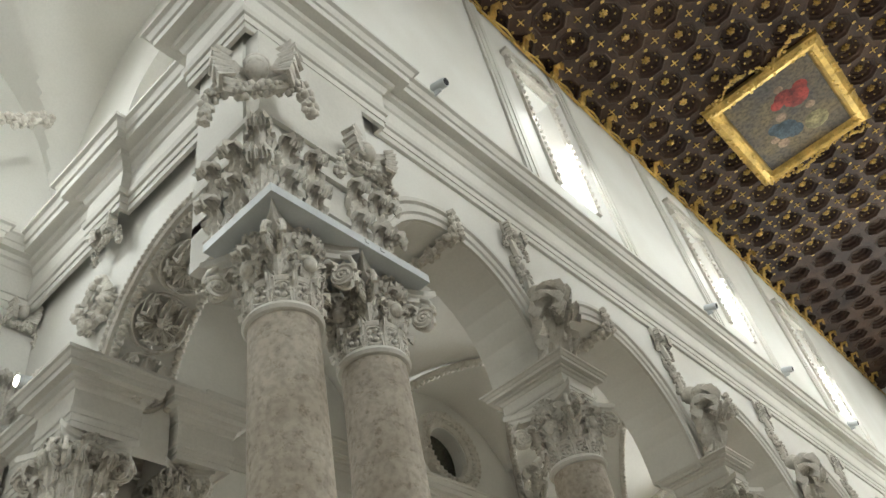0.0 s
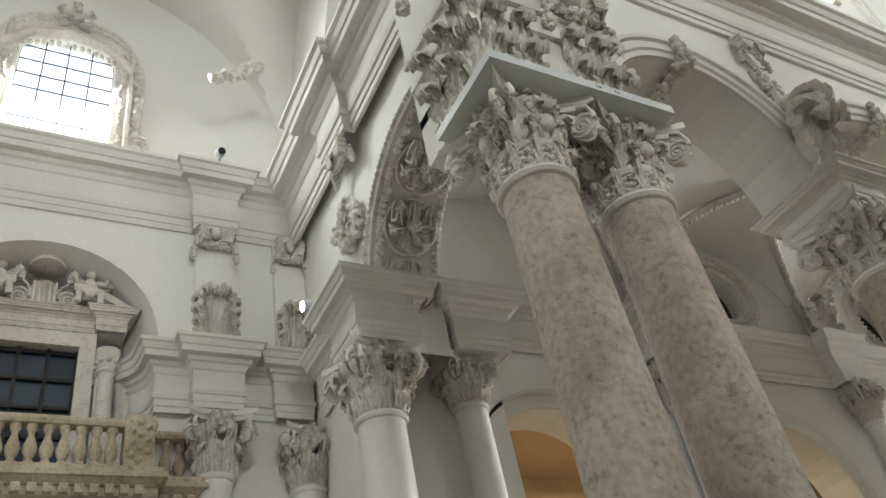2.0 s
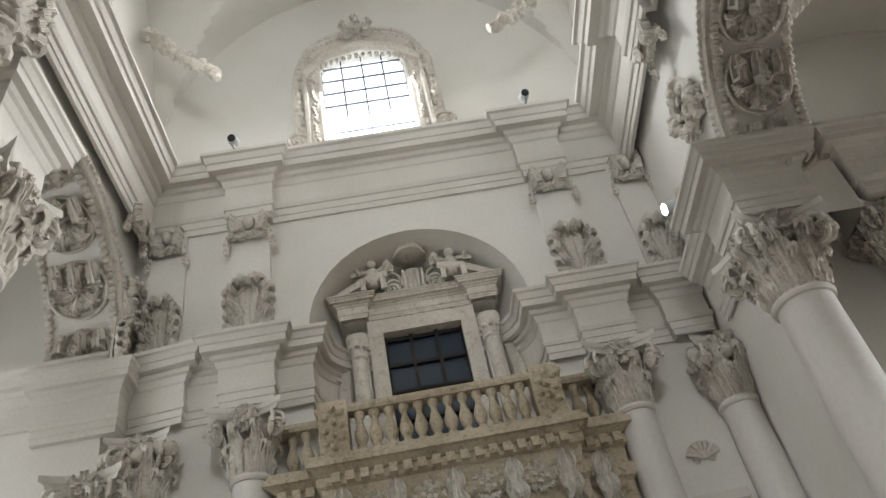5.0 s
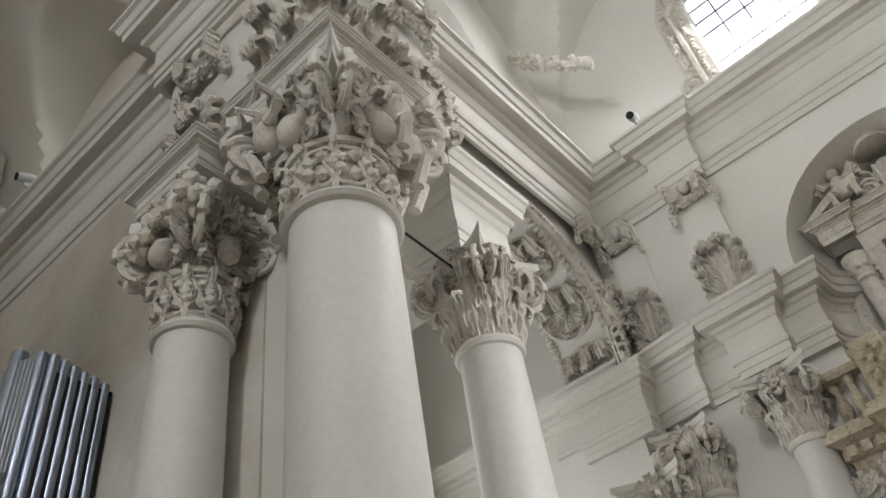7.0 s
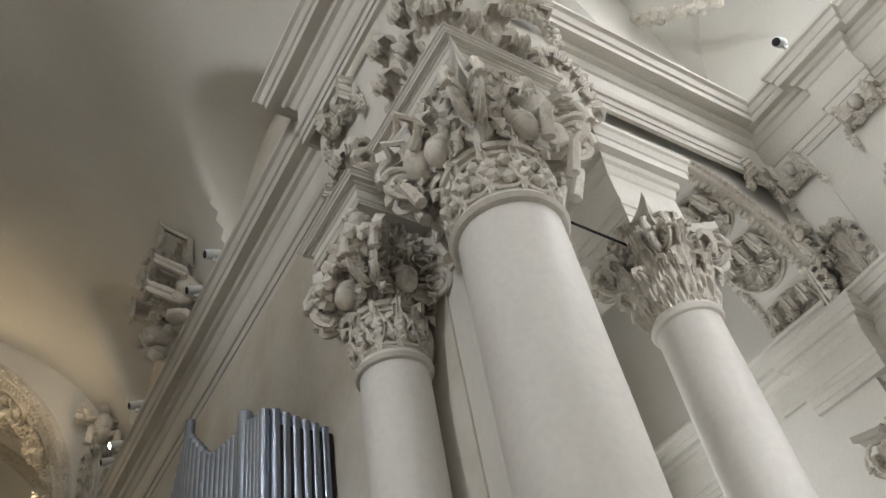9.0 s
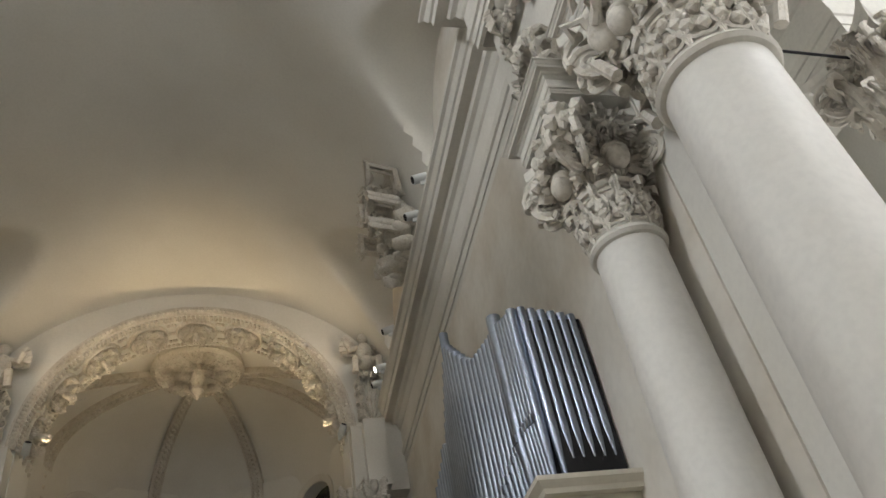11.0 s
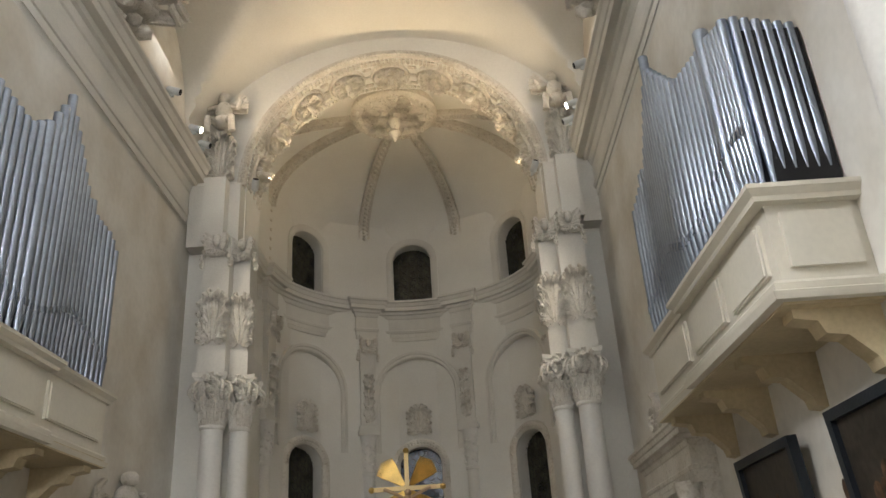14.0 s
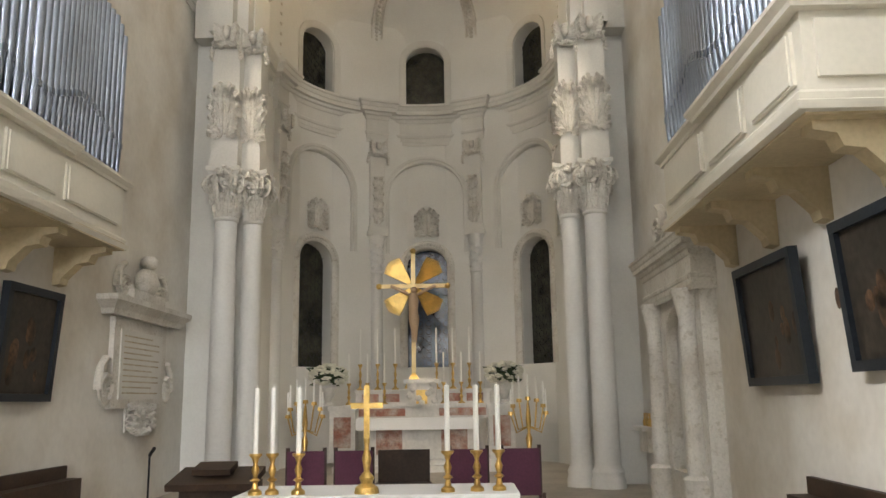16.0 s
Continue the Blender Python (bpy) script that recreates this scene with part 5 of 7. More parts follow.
for a in (-BAY, 0.0, BAY):
    bm = bmesh.new()
    fnc = lambda s, d, z: (AXC + (PR + d) * math.sin(a + s / PR), PY + (PR + d) * math.cos(a + s / PR), z)
    archivolt(bm, fnc, 0.0, 1.1, 7.3, 1.05, [(0.0, -0.02), (0.0, 0.15), (0.03, 0.18), (0.09, 0.18), (0.11, 0.21), (0.18, 0.21), (0.18, -0.02)], seg=30, foot=1.6)
    tagged(part("niche_moulding", bm, MOULD, smooth=True), "raised white arch moulding on the apse wall", "arch moulding", "apse niches")
    bm = bmesh.new()
    archivolt(bm, fnc, 0.0, 0.57, 5.35, 0.52, [(0.0, -0.02), (0.0, 0.06), (0.05, 0.1), (0.17, 0.1), (0.22, 0.06), (0.22, -0.02)], seg=24, foot=2.8)
    for k in range(24):
        t = math.pi * k / 23
        blob(bm, fnc(0.68 * math.cos(t), -0.1, 5.35 + 0.63 * math.sin(t)), 0.05, 1)
    tagged(part("window_surround", bm, CARVED, smooth=True), "carved stone surround of an apse window", "window frame", "apse window surrounds")
    deg = -math.degrees(a)
    ornament("leaf_spray", SPRAY, place(AXC + (PR - 0.05) * math.sin(a), PY + (PR - 0.05) * math.cos(a), 6.25, deg, (0.62, 0.5, 0.6)), "carved plume on top of the window surround", "carving", "window plumes")
    bm = bmesh.new()
    archivolt(bm, fnc, 0.0, 0.58, 11.45, 0.5, [(0.0, -0.02), (0.0, 0.05), (0.05, 0.08), (0.2, 0.08), (0.2, -0.02)], seg=20, foot=1.36)
    tagged(part("window_surround", bm, MOULD, smooth=True), "plain moulded surround of an upper apse window", "window frame", "apse window surrounds")
    for zb, zt, col in ((2.55, 5.9, 0), (10.08, 11.98, 1)):
        wn_ = tagged(empty("apse_window", pose(AXC + (PR + 0.35) * math.sin(a), PY + (PR + 0.35) * math.cos(a), zb, 0, 0, deg)), "dark leaded apse window with scrolled iron lattice", "window", "apse windows")
        bm = bmesh.new()
        box(bm, -0.7, 0.7, 0.0, 0.03, -0.05, zt - zb + 0.1)
        o = part("pane", bm, BLUEGLASS if (a == 0.0 and zb < 5) else DARKGLASS)
        o.parent = wn_
        bm = bmesh.new()
        nz = int((zt - zb) / 0.22)
        for i in range(5):
            for j in range(nz):
                cxx, czz = -0.5 + 0.25 * i, 0.12 + 0.22 * j
                tube(bm, [(cxx + 0.09 * math.cos(t * 0.9), -0.03, czz + 0.09 * math.sin(t * 0.9)) for t in range(8)], 0.012, 4)
        o = part("lattice", bm, BLACK)
        o["kind"] = "stuff"
        o.parent = wn_
for a in PIL + [-math.pi / 2 - 0.35, math.pi / 2 + 0.35]:
    bm = bmesh.new()
    rows = []
    for j in range(25):
        b = math.pi / 2 * j / 24 * 0.86
        p = Vector(dome(a, b)) if abs(a) < math.pi / 2 else Vector((AXC + PR * math.cos(b) * (1 if a > 0 else -1), 17.2 + 1.5 * j / 24, 12.1 + 2.1 * math.sin(b)))
        inn = (Vector((AXC, PY, 11.3)) - p).normalized()
        tan = Vector((math.cos(a), -math.sin(a), 0))
        wv = 0.17 - 0.05 * j / 24
        rows.append([p - tan * wv, p - tan * wv + inn * 0.2, p - tan * wv * 0.75 + inn * 0.2, p - tan * wv * 0.7 + inn * 0.13, p + tan * wv * 0.7 + inn * 0.13, p + tan * wv * 0.75 + inn * 0.2, p + tan * wv + inn * 0.2, p + tan * wv])
        blob(bm, p + inn * 0.14, 0.07, 1)
        for e in (-0.62, 0.62):
            q = Vector(dome(a, b + 0.028)) if abs(a) < math.pi / 2 else p
            blob(bm, q + inn * 0.14 + tan * wv * e, 0.035, 1)
    vs = grid(bm, rows, close_v=True)
    tagged(part("dome_rib", bm, CARVED, smooth=True), "carved rib of the apse dome rising to the boss", "rib", "dome ribs")
    if abs(a) < math.pi / 2:
        bm = bmesh.new()
        t0 = Vector(dome(a, 0.0))
        box(bm, -0.17, 0.17, -0.1, 0.02, 10.06, 12.12)
        for k in range(7):
            blob(bm, (0, -0.1, 10.2 + 0.28 * k), 0.07, 1)
        o = part("rib_foot", bm, CARVED, smooth=True)
        o.matrix_world = pose(AXC + PR * math.sin(a), PY + PR * math.cos(a), 0, 0, 0, -math.degrees(a))
        tagged(o, "carved foot of a dome rib on the cornice", "rib", "dome rib feet")
boss = tagged(empty("dome_boss", pose(AXC - 0.1, 18.4, 14.05) @ Matrix.Diagonal((1.2, 1.2, 1.1, 1))), "carved ring with leaves and a hanging lamp at the dome's crown", "boss")
bm = bmesh.new()
rows = []
for k in range(40):
    a = 2 * math.pi * k / 40
    rows.append([(r * math.cos(a), r * math.sin(a), z) for r, z in ((0.95, 0.1), (0.97, -0.1), (0.88, -0.18), (0.74, -0.16), (0.7, -0.05), (0.7, 0.1))])
grid(bm, rows, close_u=True, close_v=True)
for k in range(40):
    a = 2 * math.pi * k / 40
    blob(bm, (0.84 * math.cos(a), 0.84 * math.sin(a), -0.17), 0.06, 1)
o = part("ring", bm, CARVED, None, "", True)
o.parent = boss
piece("flower", FLOWER, boss, pose(0, 0, 0.05, 90) @ Matrix.Diagonal((0.72, 0.6, 0.72, 1)))
for k in range(8):
    piece("leaf", LEAF, boss, Matrix.Rotation(k * math.pi / 4, 4, "Z") @ pose(0, -0.12, -0.02, 75) @ Matrix.Diagonal((0.55, 0.8, 0.62, 1)))
bm = bmesh.new()
lathe(bm, [(0.02, 0), (0.1, -0.1), (0.16, -0.3), (0.08, -0.5), (0.14, -0.6), (0.05, -0.75), (0.02, -0.85)], segs=14)
o = part("drop", bm, CARVED, None, "", True)
o.parent = boss

# responds of the great arch
for s in (-1, 1):
    for x, y, r in ((3.48, 14.95, 0.21), (3.05, 15.25, 0.18)):
        column(AXC + s * x, y, 0.1, 5.08, r, 0.98, 0.33, SHAFT, "pale respond column with a fruit and leaf capital", "respond columns")
        bm = bmesh.new()
        fruit_rope(bm, [(AXC + s * x, y - 0.3, 5.9), (AXC + s * (x - 0.25), y - 0.2, 5.75), (AXC + s * x, y - 0.28, 5.6)], 0.11, random.Random(7))
        tagged(part("fruit_garland", bm, CARVED, smooth=True), "carved fruit cluster on a respond capital", "carving", "fruit clusters", "stuff")
    bm = bmesh.new()
    sweep(bm, band(6.06, 0.5, 0.14), [(AXC + s * 2.9, 16.2), (AXC + s * 2.9, 15.05), (AXC + s * 3.25, 15.05), (AXC + s * 3.25, 14.75), (AXC + s * 3.78, 14.75), (AXC + s * 3.78, 15.4)][::-s])
    box(bm, *sorted((AXC + s * 3.26, AXC + s * 3.78)), 14.76, 15.5, 6.07, 8.9)
    box(bm, *sorted((AXC + s * 2.92, AXC + s * 3.27)), 15.06, 15.55, 6.07, 8.9)
    tagged(part("respond_pilaster", bm, MOULD), "pale moulded pilaster above the respond columns", "pilaster", "respond pilasters")
    for x, y in ((3.52, 14.76), (3.08, 15.06)):
        ornament("leaf_spray", SPRAY, place(AXC + s * x, y, 6.7, 0, (0.55, 0.5, 0.8)), "carved leaf panel on the respond pilaster", "carving", "leaf sprays")
        ornament("winged_head", CHERUB, place(AXC + s * x, y, 8.5, 0, (0.6, 0.7, 0.8)), "pale carved winged head with garlands on the respond", "carving", "winged heads")
    bm = bmesh.new()
    sweep(bm, entab(8.86, 1.45, 0.22), [(AXC + s * 3.22, 16.6), (AXC + s * 3.22, 15.1), (AXC + s * 3.45, 15.1), (AXC + s * 3.45, 14.8), (AXC + s * 3.9, 14.8), (AXC + s * 3.9, 15.4)][::-s])
    box(bm, *sorted((AXC + s * 3.23, AXC + s * 4.3)), 15.11, 15.6, 8.87, 10.3)
    structure("cornice_respond_%d" % (9 + (s > 0)), bm, MOULD, "stepped entablature over the responds of the great arch", "cornice")
    ornament("winged_head", PUTTO, place(AXC + s * 3.7, 15.3, 11.65, 0, 1.05), "plain carved kneeling figure at the foot of the vault", "carving", "vault figures")
    ornament("leaf_spray", SPRAY, place(AXC + s * 3.75, 15.45, 10.6, 0, (0.6, 0.9, 0.9)), "carved foliage under the kneeling figure", "carving", "leaf sprays")
    rel = tagged(empty("relief", place(s * 4.12, 11.0 if s > 0 else 10.4, 12.2 if s > 0 else 12.0, EAST if s > 0 else WEST, (1.7, 2.0, 1.1))), "large pale carved relief of figures among clouds", "relief", "choir reliefs")
    o = piece("clouds", FIGURES, rel, Matrix.Identity(4))
    o["kind"] = "stuff"
    for fx_, fz_, ft in ((-0.12, 0.15, 10), (0.2, -0.35, -25), (-0.22, -0.75, 20), (0.1, 0.55, -10), (0.25, 0.15, 30)):
        piece("figure", PUTTO, rel, pose(fx_, -0.14, fz_, 0, ft, 0) @ Matrix.Diagonal((0.4, 0.42, 0.5, 1)))

# spotlights on the choir cornice
for s in (-1, 1):
    for y, lit in ((8.62, 0), (9.45, 0), (12.6, 0), (13.9, 1), (14.5, 0)):
        floodlight(s * 3.95, y, CORN + 0.02, EAST if s > 0 else WEST, 20, bool(lit), 1.0)
    floodlight(AXC + s * 3.05, 15.6, 10.32, 20, -40, False, 1.0)

# -- organ galleries and pipes
CREAM = plain("cream painted wood", (0.74, 0.70, 0.60), 0.5, var=0.04, scale=2, fine=20, bump=0.05)
OCHRE = plain("ochre painted wood", (0.60, 0.50, 0.32), 0.6, var=0.1, scale=3, fine=20, bump=0.1)


def organ(sd, y0, y1, prof):
    """Gallery on brackets with a front of pipes; prof is (y, top of pipe)."""
    fx = 3.52
    g = tagged(empty("organ_gallery", pose(0, 0, -0.3)), "cream panelled wooden organ gallery on ochre brackets", "gallery", "organ galleries")
    X = lambda v: sd * v

    def gsub(name, bm, mat, label=""):
        o = part(name, bm, mat, None, label)
        o.parent = g
        return o

    ym = y0 + 1.25
    path = [(X(CX), y1), (X(fx + 0.08), y1), (X(fx + 0.08), ym + 1.3), (X(fx), ym + 1.3), (X(fx), y0), (X(CX), y0)]
    if sd < 0:
        path = path[::-1]
    bm = bmesh.new()
    box(bm, *sorted((X(fx + 0.06), X(CX + 0.02))), y0 + 0.05, y1 - 0.05, 4.15, 4.86)
    gsub("body", bm, CREAM)
    for nm, prf, mt in (("top_moulding", [(-0.1, 4.84), (0.04, 4.84), (0.05, 4.88), (0.1, 4.93), (0.1, 4.97), (-0.1, 4.97)], CREAM),
                        ("base_moulding", [(-0.1, 4.02), (0.06, 4.02), (0.08, 4.08), (0.04, 4.1), (0.05, 4.15), (0.02, 4.18), (-0.1, 4.18)], CREAM)):
        bm = bmesh.new()
        sweep(bm, prf, path)
        gsub(nm, bm, mt)
    bm = bmesh.new()
    box(bm, *sorted((X(fx + 0.02), X(CX + 0.02))), y0 + 0.02, y1 - 0.02, 4.0, 4.1)
    gsub("floor", bm, OCHRE, "ochre underside boards")
    edges = [y0 + 0.1, y0 + 1.2, ym + 1.2, y1 - 0.12]
    for a, b in zip(edges, edges[1:]):
        bm = bmesh.new()
        for i, (e, d) in enumerate(((0.1, 0.03), (0.14, 0.045))):
            box(bm, *sorted((X(fx + 0.06 - d), X(fx + 0.08))), a + e, b - e, 4.26 + e * 0.4, 4.78 - e * 0.4)
        gsub("panel", bm, CREAM)
    bm = bmesh.new()
    box(bm, *sorted((X(fx + 0.15), X(CX - 0.08))), y0 + 0.01, y0 + 0.06, 4.3, 4.76)
    gsub("panel", bm, CREAM)
    for k in range(4):
        yy = y0 + 0.25 + (y1 - y0 - 0.5) * k / 3
        bm = bmesh.new()
        pts = [(CX + 0.02, 4.01), (fx + 0.12, 4.01), (fx + 0.12, 3.93), (fx + 0.3, 3.9), (fx + 0.34, 3.8), (fx + 0.5, 3.78), (CX - 0.12, 3.6), (CX - 0.1, 3.52), (CX + 0.02, 3.5)]
        rows = [[(X(px), yy + e, pz) for px, pz in pts] for e in (-0.1, 0.1)]
        vs = grid(bm, rows, close_v=True)
        bm.faces.new(vs[0]), bm.faces.new(vs[-1])
        gsub("bracket", bm, OCHRE)
    # pipes
    pipes = tagged(empty("organ_pipes", pose(0, 0, -0.3)), "front of grey tin organ pipes in stepped towers", "organ", "organs")
    bm = bmesh.new()
    box(bm, *sorted((X(fx + 0.25), X(CX - 0.02))), y0 + 0.1, y1 - 0.1, 4.9, 6.6)
    o = part("case", bm, BLACK, None, "dark wooden case behind the pipes")
    o.parent = pipes

    def pipe(x, y, r, top, mouth):
        bm = bmesh.new()
        lathe(bm, [(r * 0.35, 4.9), (r * 0.98, mouth - 0.05), (r, mouth), (r, top), (r * 0.85, top), (r * 0.85, top - 0.15)], x, y, 14)
        box(bm, *sorted((x - sd * r * 0.75, x - sd * r * 1.12)), y - r * 0.5, y + r * 0.5, mouth + 0.02, mouth + 0.1)
        o = part("pipe", bm, PIPE, None, "", True)
        o.parent = pipes

    ys = y0 + 0.12
    n = 0
    while ys < y1 - 0.12:
        top = np.interp(ys, [p[0] for p in prof], [p[1] for p in prof])
        big = abs(ys - prof[3][0]) < 0.06
        r = 0.078 if big else (0.06 if top > 7.2 else 0.05)
        pipe(X(fx + 0.14 + 0.05 * math.sin((ys - y0) * 2.3)), ys + r, r, top, 5.35 + 0.32 * (math.sin((ys - y0) * 2.6) * 0.5 + 0.5))
        ys += r * 2 + 0.014
        n += 1
    for k in range(6):
        pipe(X(fx + 0.24 + 0.095 * k), y0 + 0.13, 0.045, prof[0][1] - 0.02 * k, 5.5)


organ(1, 5.95, 10.2, [(6.0, 6.76), (6.16, 6.78), (6.6, 6.98), (6.68, 7.28), (6.76, 7.0), (7.42, 7.1), (7.6, 7.25), (8.2, 7.85), (8.27, 8.12), (8.34, 7.8), (9.4, 7.05), (9.5, 7.3), (9.6, 7.05), (10.1, 6.8)])
organ(-1, 6.55, 10.75, [(6.6, 7.9), (7.2, 7.7), (7.97, 7.52), (8.3, 7.75), (8.68, 8.3), (8.75, 8.52), (8.82, 8.2), (9.65, 7.4), (9.75, 7.55), (9.85, 7.3), (10.4, 7.22), (10.65, 6.95)])

# -- altar, candles and furniture of the presbytery
WHITECLOTH = plain("white linen", (0.82, 0.82, 0.82), 0.9, var=0.03, bump=0.05)
WAX = plain("white wax", (0.86, 0.85, 0.80), 0.45, var=0.02, bump=0)
BRASS = plain("polished brass", (0.72, 0.48, 0.16), 0.28, 1.0, var=0.15, scale=10)
REDMARBLE = plain("red veined marble", (0.30, 0.12, 0.08), 0.3, var=0.3, scale=12, fine=30, stain=(0.5, 0.42, 0.36))
WHITEMARBLE = plain("white marble", (0.72, 0.70, 0.66), 0.3, var=0.1, scale=5, fine=15)
PURPLE = plain("purple velvet", (0.12, 0.04, 0.07), 0.85, var=0.15)
WOOD = plain("dark walnut", (0.06, 0.035, 0.022), 0.5, var=0.25, scale=6, fine=25)
CANVAS = plain("dark oil painting", (0.05, 0.04, 0.03), 0.4, var=0.4, scale=4, fine=12, stain=(0.02, 0.018, 0.016))
FRAMEBLUE = plain("dark blue-black picture frame", (0.02, 0.026, 0.034), 0.4, var=0.2)


def simple(name, build, mat, label, category, group="", smooth=False):
    bm = bmesh.new()
    build(bm)
    return tagged(part(name, bm, mat, smooth=smooth), label, category, group)


def kid(name, parent, build, mat, smooth=False, label=""):
    bm = bmesh.new()
    build(bm)
    o = part(name, bm, mat, None, label, smooth)
    o.parent = parent
    return o


# front altar table and cloth
tab = tagged(empty("altar_table", pose(0.23, 7.6, 0)), "stone altar table standing before the steps", "altar")
kid("top", tab, lambda b: box(b, -1.16, 1.16, -0.4, 0.4, 0.8, 0.88), WHITEMARBLE)
for s in (-1, 1):
    kid("support", tab, lambda b: box(b, s * 0.9 - 0.2, s * 0.9 + 0.2, -0.3, 0.3, 0, 0.8), WHITEMARBLE)
simple("altar_cloth", lambda b: (box(b, -0.95, 1.41, 7.18, 8.02, 0.885, 0.905), box(b, -0.96, 1.42, 7.16, 7.18, 0.45, 0.905), box(b, -0.97, -0.95, 7.18, 8.02, 0.42, 0.9), box(b, 1.41, 1.43, 7.18, 8.02, 0.42, 0.9)), WHITECLOTH, "plain white cloth on the front altar table", "altar cloth")


def candle(x, y, z, stick, wax, r=0.035, base=0.1, label="tall white candle on a turned brass candlestick", group="altar candles"):
    c = tagged(empty("candlestick", pose(x, y, z)), label, "candlestick", group)
    prof = [(base, 0), (base * 0.95, 0.03), (base * 0.5, 0.05), (0.02, 0.1), (0.045, stick * 0.35), (0.018, stick * 0.42), (0.035, stick * 0.6), (0.016, stick * 0.75), (0.03, stick * 0.88), (0.055, stick * 0.95), (0.055, stick)]
    kid("stick", c, lambda b: lathe(b, prof, segs=16), BRASS, True)
    kid("candle", c, lambda b: lathe(b, [(r, stick), (r * 0.95, stick + wax), (0.004, stick + wax + 0.005), (0.004, stick + wax + 0.025)], segs=14), WAX, True)


for x, y in ((-0.81, 7.3), (-0.67, 7.32), (-0.44, 7.3), (0.83, 7.35), (1.08, 7.38), (1.27, 7.42)):
    candle(x, y, 0.905, 0.34, 0.55, 0.024, 0.06)
cx_ = tagged(empty("altar_cross", pose(0.14, 7.32, 0.905) @ Matrix.Diagonal((0.82, 0.82, 0.82, 1))), "gilded standing cross on the front altar", "cross")
kid("foot", cx_, lambda b: lathe(b, [(0.13, 0), (0.12, 0.06), (0.06, 0.1), (0.08, 0.16), (0.03, 0.22), (0.05, 0.35), (0.025, 0.45), (0.03, 0.55)], segs=14), GOLD, True)
kid("cross", cx_, lambda b: (box(b, -0.03, 0.03, -0.015, 0.015, 0.5, 1.1), box(b, -0.17, 0.17, -0.014, 0.014, 0.86, 0.92)), GOLD)

# high altar
AL = 19.3
alt = tagged(empty("high_altar", pose(0.0, AL, 0.1)), "marble high altar with red inlay and stepped shelves", "altar")
kid("base", alt, lambda b: (box(b, -1.95, 1.95, -0.9, 0.6, 0.0, 0.14), box(b, -1.7, 1.7, -0.6, 0.6, 0.14, 0.24)), WHITEMARBLE)
kid("table", alt, lambda b: (box(b, -1.35, 1.35, -0.3, 0.5, 1.02, 1.14), box(b, -1.2, 1.2, -0.18, 0.5, 0.2, 1.02)), WHITEMARBLE)
for s in (-1, 1):
    kid("inlay", alt, lambda b: box(b, s * 0.75 - 0.3, s * 0.75 + 0.3, -0.21, -0.17, 0.35, 0.95), REDMARBLE)
    kid("wing", alt, lambda b: (box(b, s * 1.85 - 0.3, s * 1.85 + 0.3, -0.1, 0.5, 0.2, 1.35), box(b, s * 1.85 - 0.34, s * 1.85 + 0.34, -0.14, 0.5, 1.35, 1.45)), WHITEMARBLE)
    kid("inlay", alt, lambda b: box(b, s * 1.85 - 0.2, s * 1.85 + 0.2, -0.12, -0.09, 0.5, 1.2), REDMARBLE)
kid("shelf", alt, lambda b: (box(b, -1.85, 1.85, 0.15, 0.6, 1.14, 1.42), box(b, -1.9, 1.9, 0.12, 0.6, 1.42, 1.48)), WHITEMARBLE)
kid("inlay", alt, lambda b: (box(b, -1.5, -0.4, 0.13, 0.17, 1.2, 1.38), box(b, 0.4, 1.5, 0.13, 0.17, 1.2, 1.38)), REDMARBLE)
kid("shelf", alt, lambda b: (box(b, -1.6, 1.6, 0.35, 0.7, 1.48, 1.76), box(b, -1.65, 1.65, 0.32, 0.7, 1.76, 1.82)), WHITEMARBLE)
for k in (-1.25, -0.75, 0.75, 1.25):
    kid("inlay", alt, lambda b: box(b, k - 0.2, k + 0.2, 0.33, 0.37, 1.53, 1.72), REDMARBLE)
kid("tabernacle", alt, lambda b: (box(b, -0.34, 0.34, 0.02, 0.6, 1.42, 1.95), box(b, -0.42, 0.42, -0.04, 0.6, 1.95, 2.05), [blob(b, (0.3 * math.sin(q * 1.7), 0.0, 1.5 + 0.055 * q), 0.09, 1) for q in range(9)]), WHITEMARBLE)
kid("door", alt, lambda b: box(b, -0.13, 0.13, -0.02, 0.03, 1.48, 1.8), GOLD, False, "gilded tabernacle door")
simple("altar_linen", lambda b: (box(b, -1.5, 1.2, AL - 0.34, AL + 0.1, 1.245, 1.265), box(b, -1.5, 1.2, AL - 0.36, AL - 0.34, 1.0, 1.265)), WHITECLOTH, "white lace-edged linen on the high altar", "altar cloth")
cr = tagged(empty("crucifix", pose(-0.2, AL + 0.35, 1.94)), "large gilded crucifix with golden rays above the altar", "crucifix")
kid("foot", cr, lambda b: lathe(b, [(0.3, 0), (0.28, 0.05), (0.12, 0.3), (0.05, 0.36)], segs=4, m=pose(0, 0, 0, 0, 0, 45)), GOLD)
CROSSW = plain("cream and gold painted wood", (0.78, 0.62, 0.32), 0.4, 0.2, var=0.1)
kid("cross", cr, lambda b: (box(b, -0.05, 0.05, -0.03, 0.03, 0.3, 3.3), box(b, -0.8, 0.8, -0.029, 0.029, 2.42, 2.52)), CROSSW)
for x, z in ((-0.84, 2.47), (0.84, 2.47), (0, 3.34)):
    kid("finial", cr, lambda b: blob(b, (x, 0, z), 0.075, 2), GOLD, True)
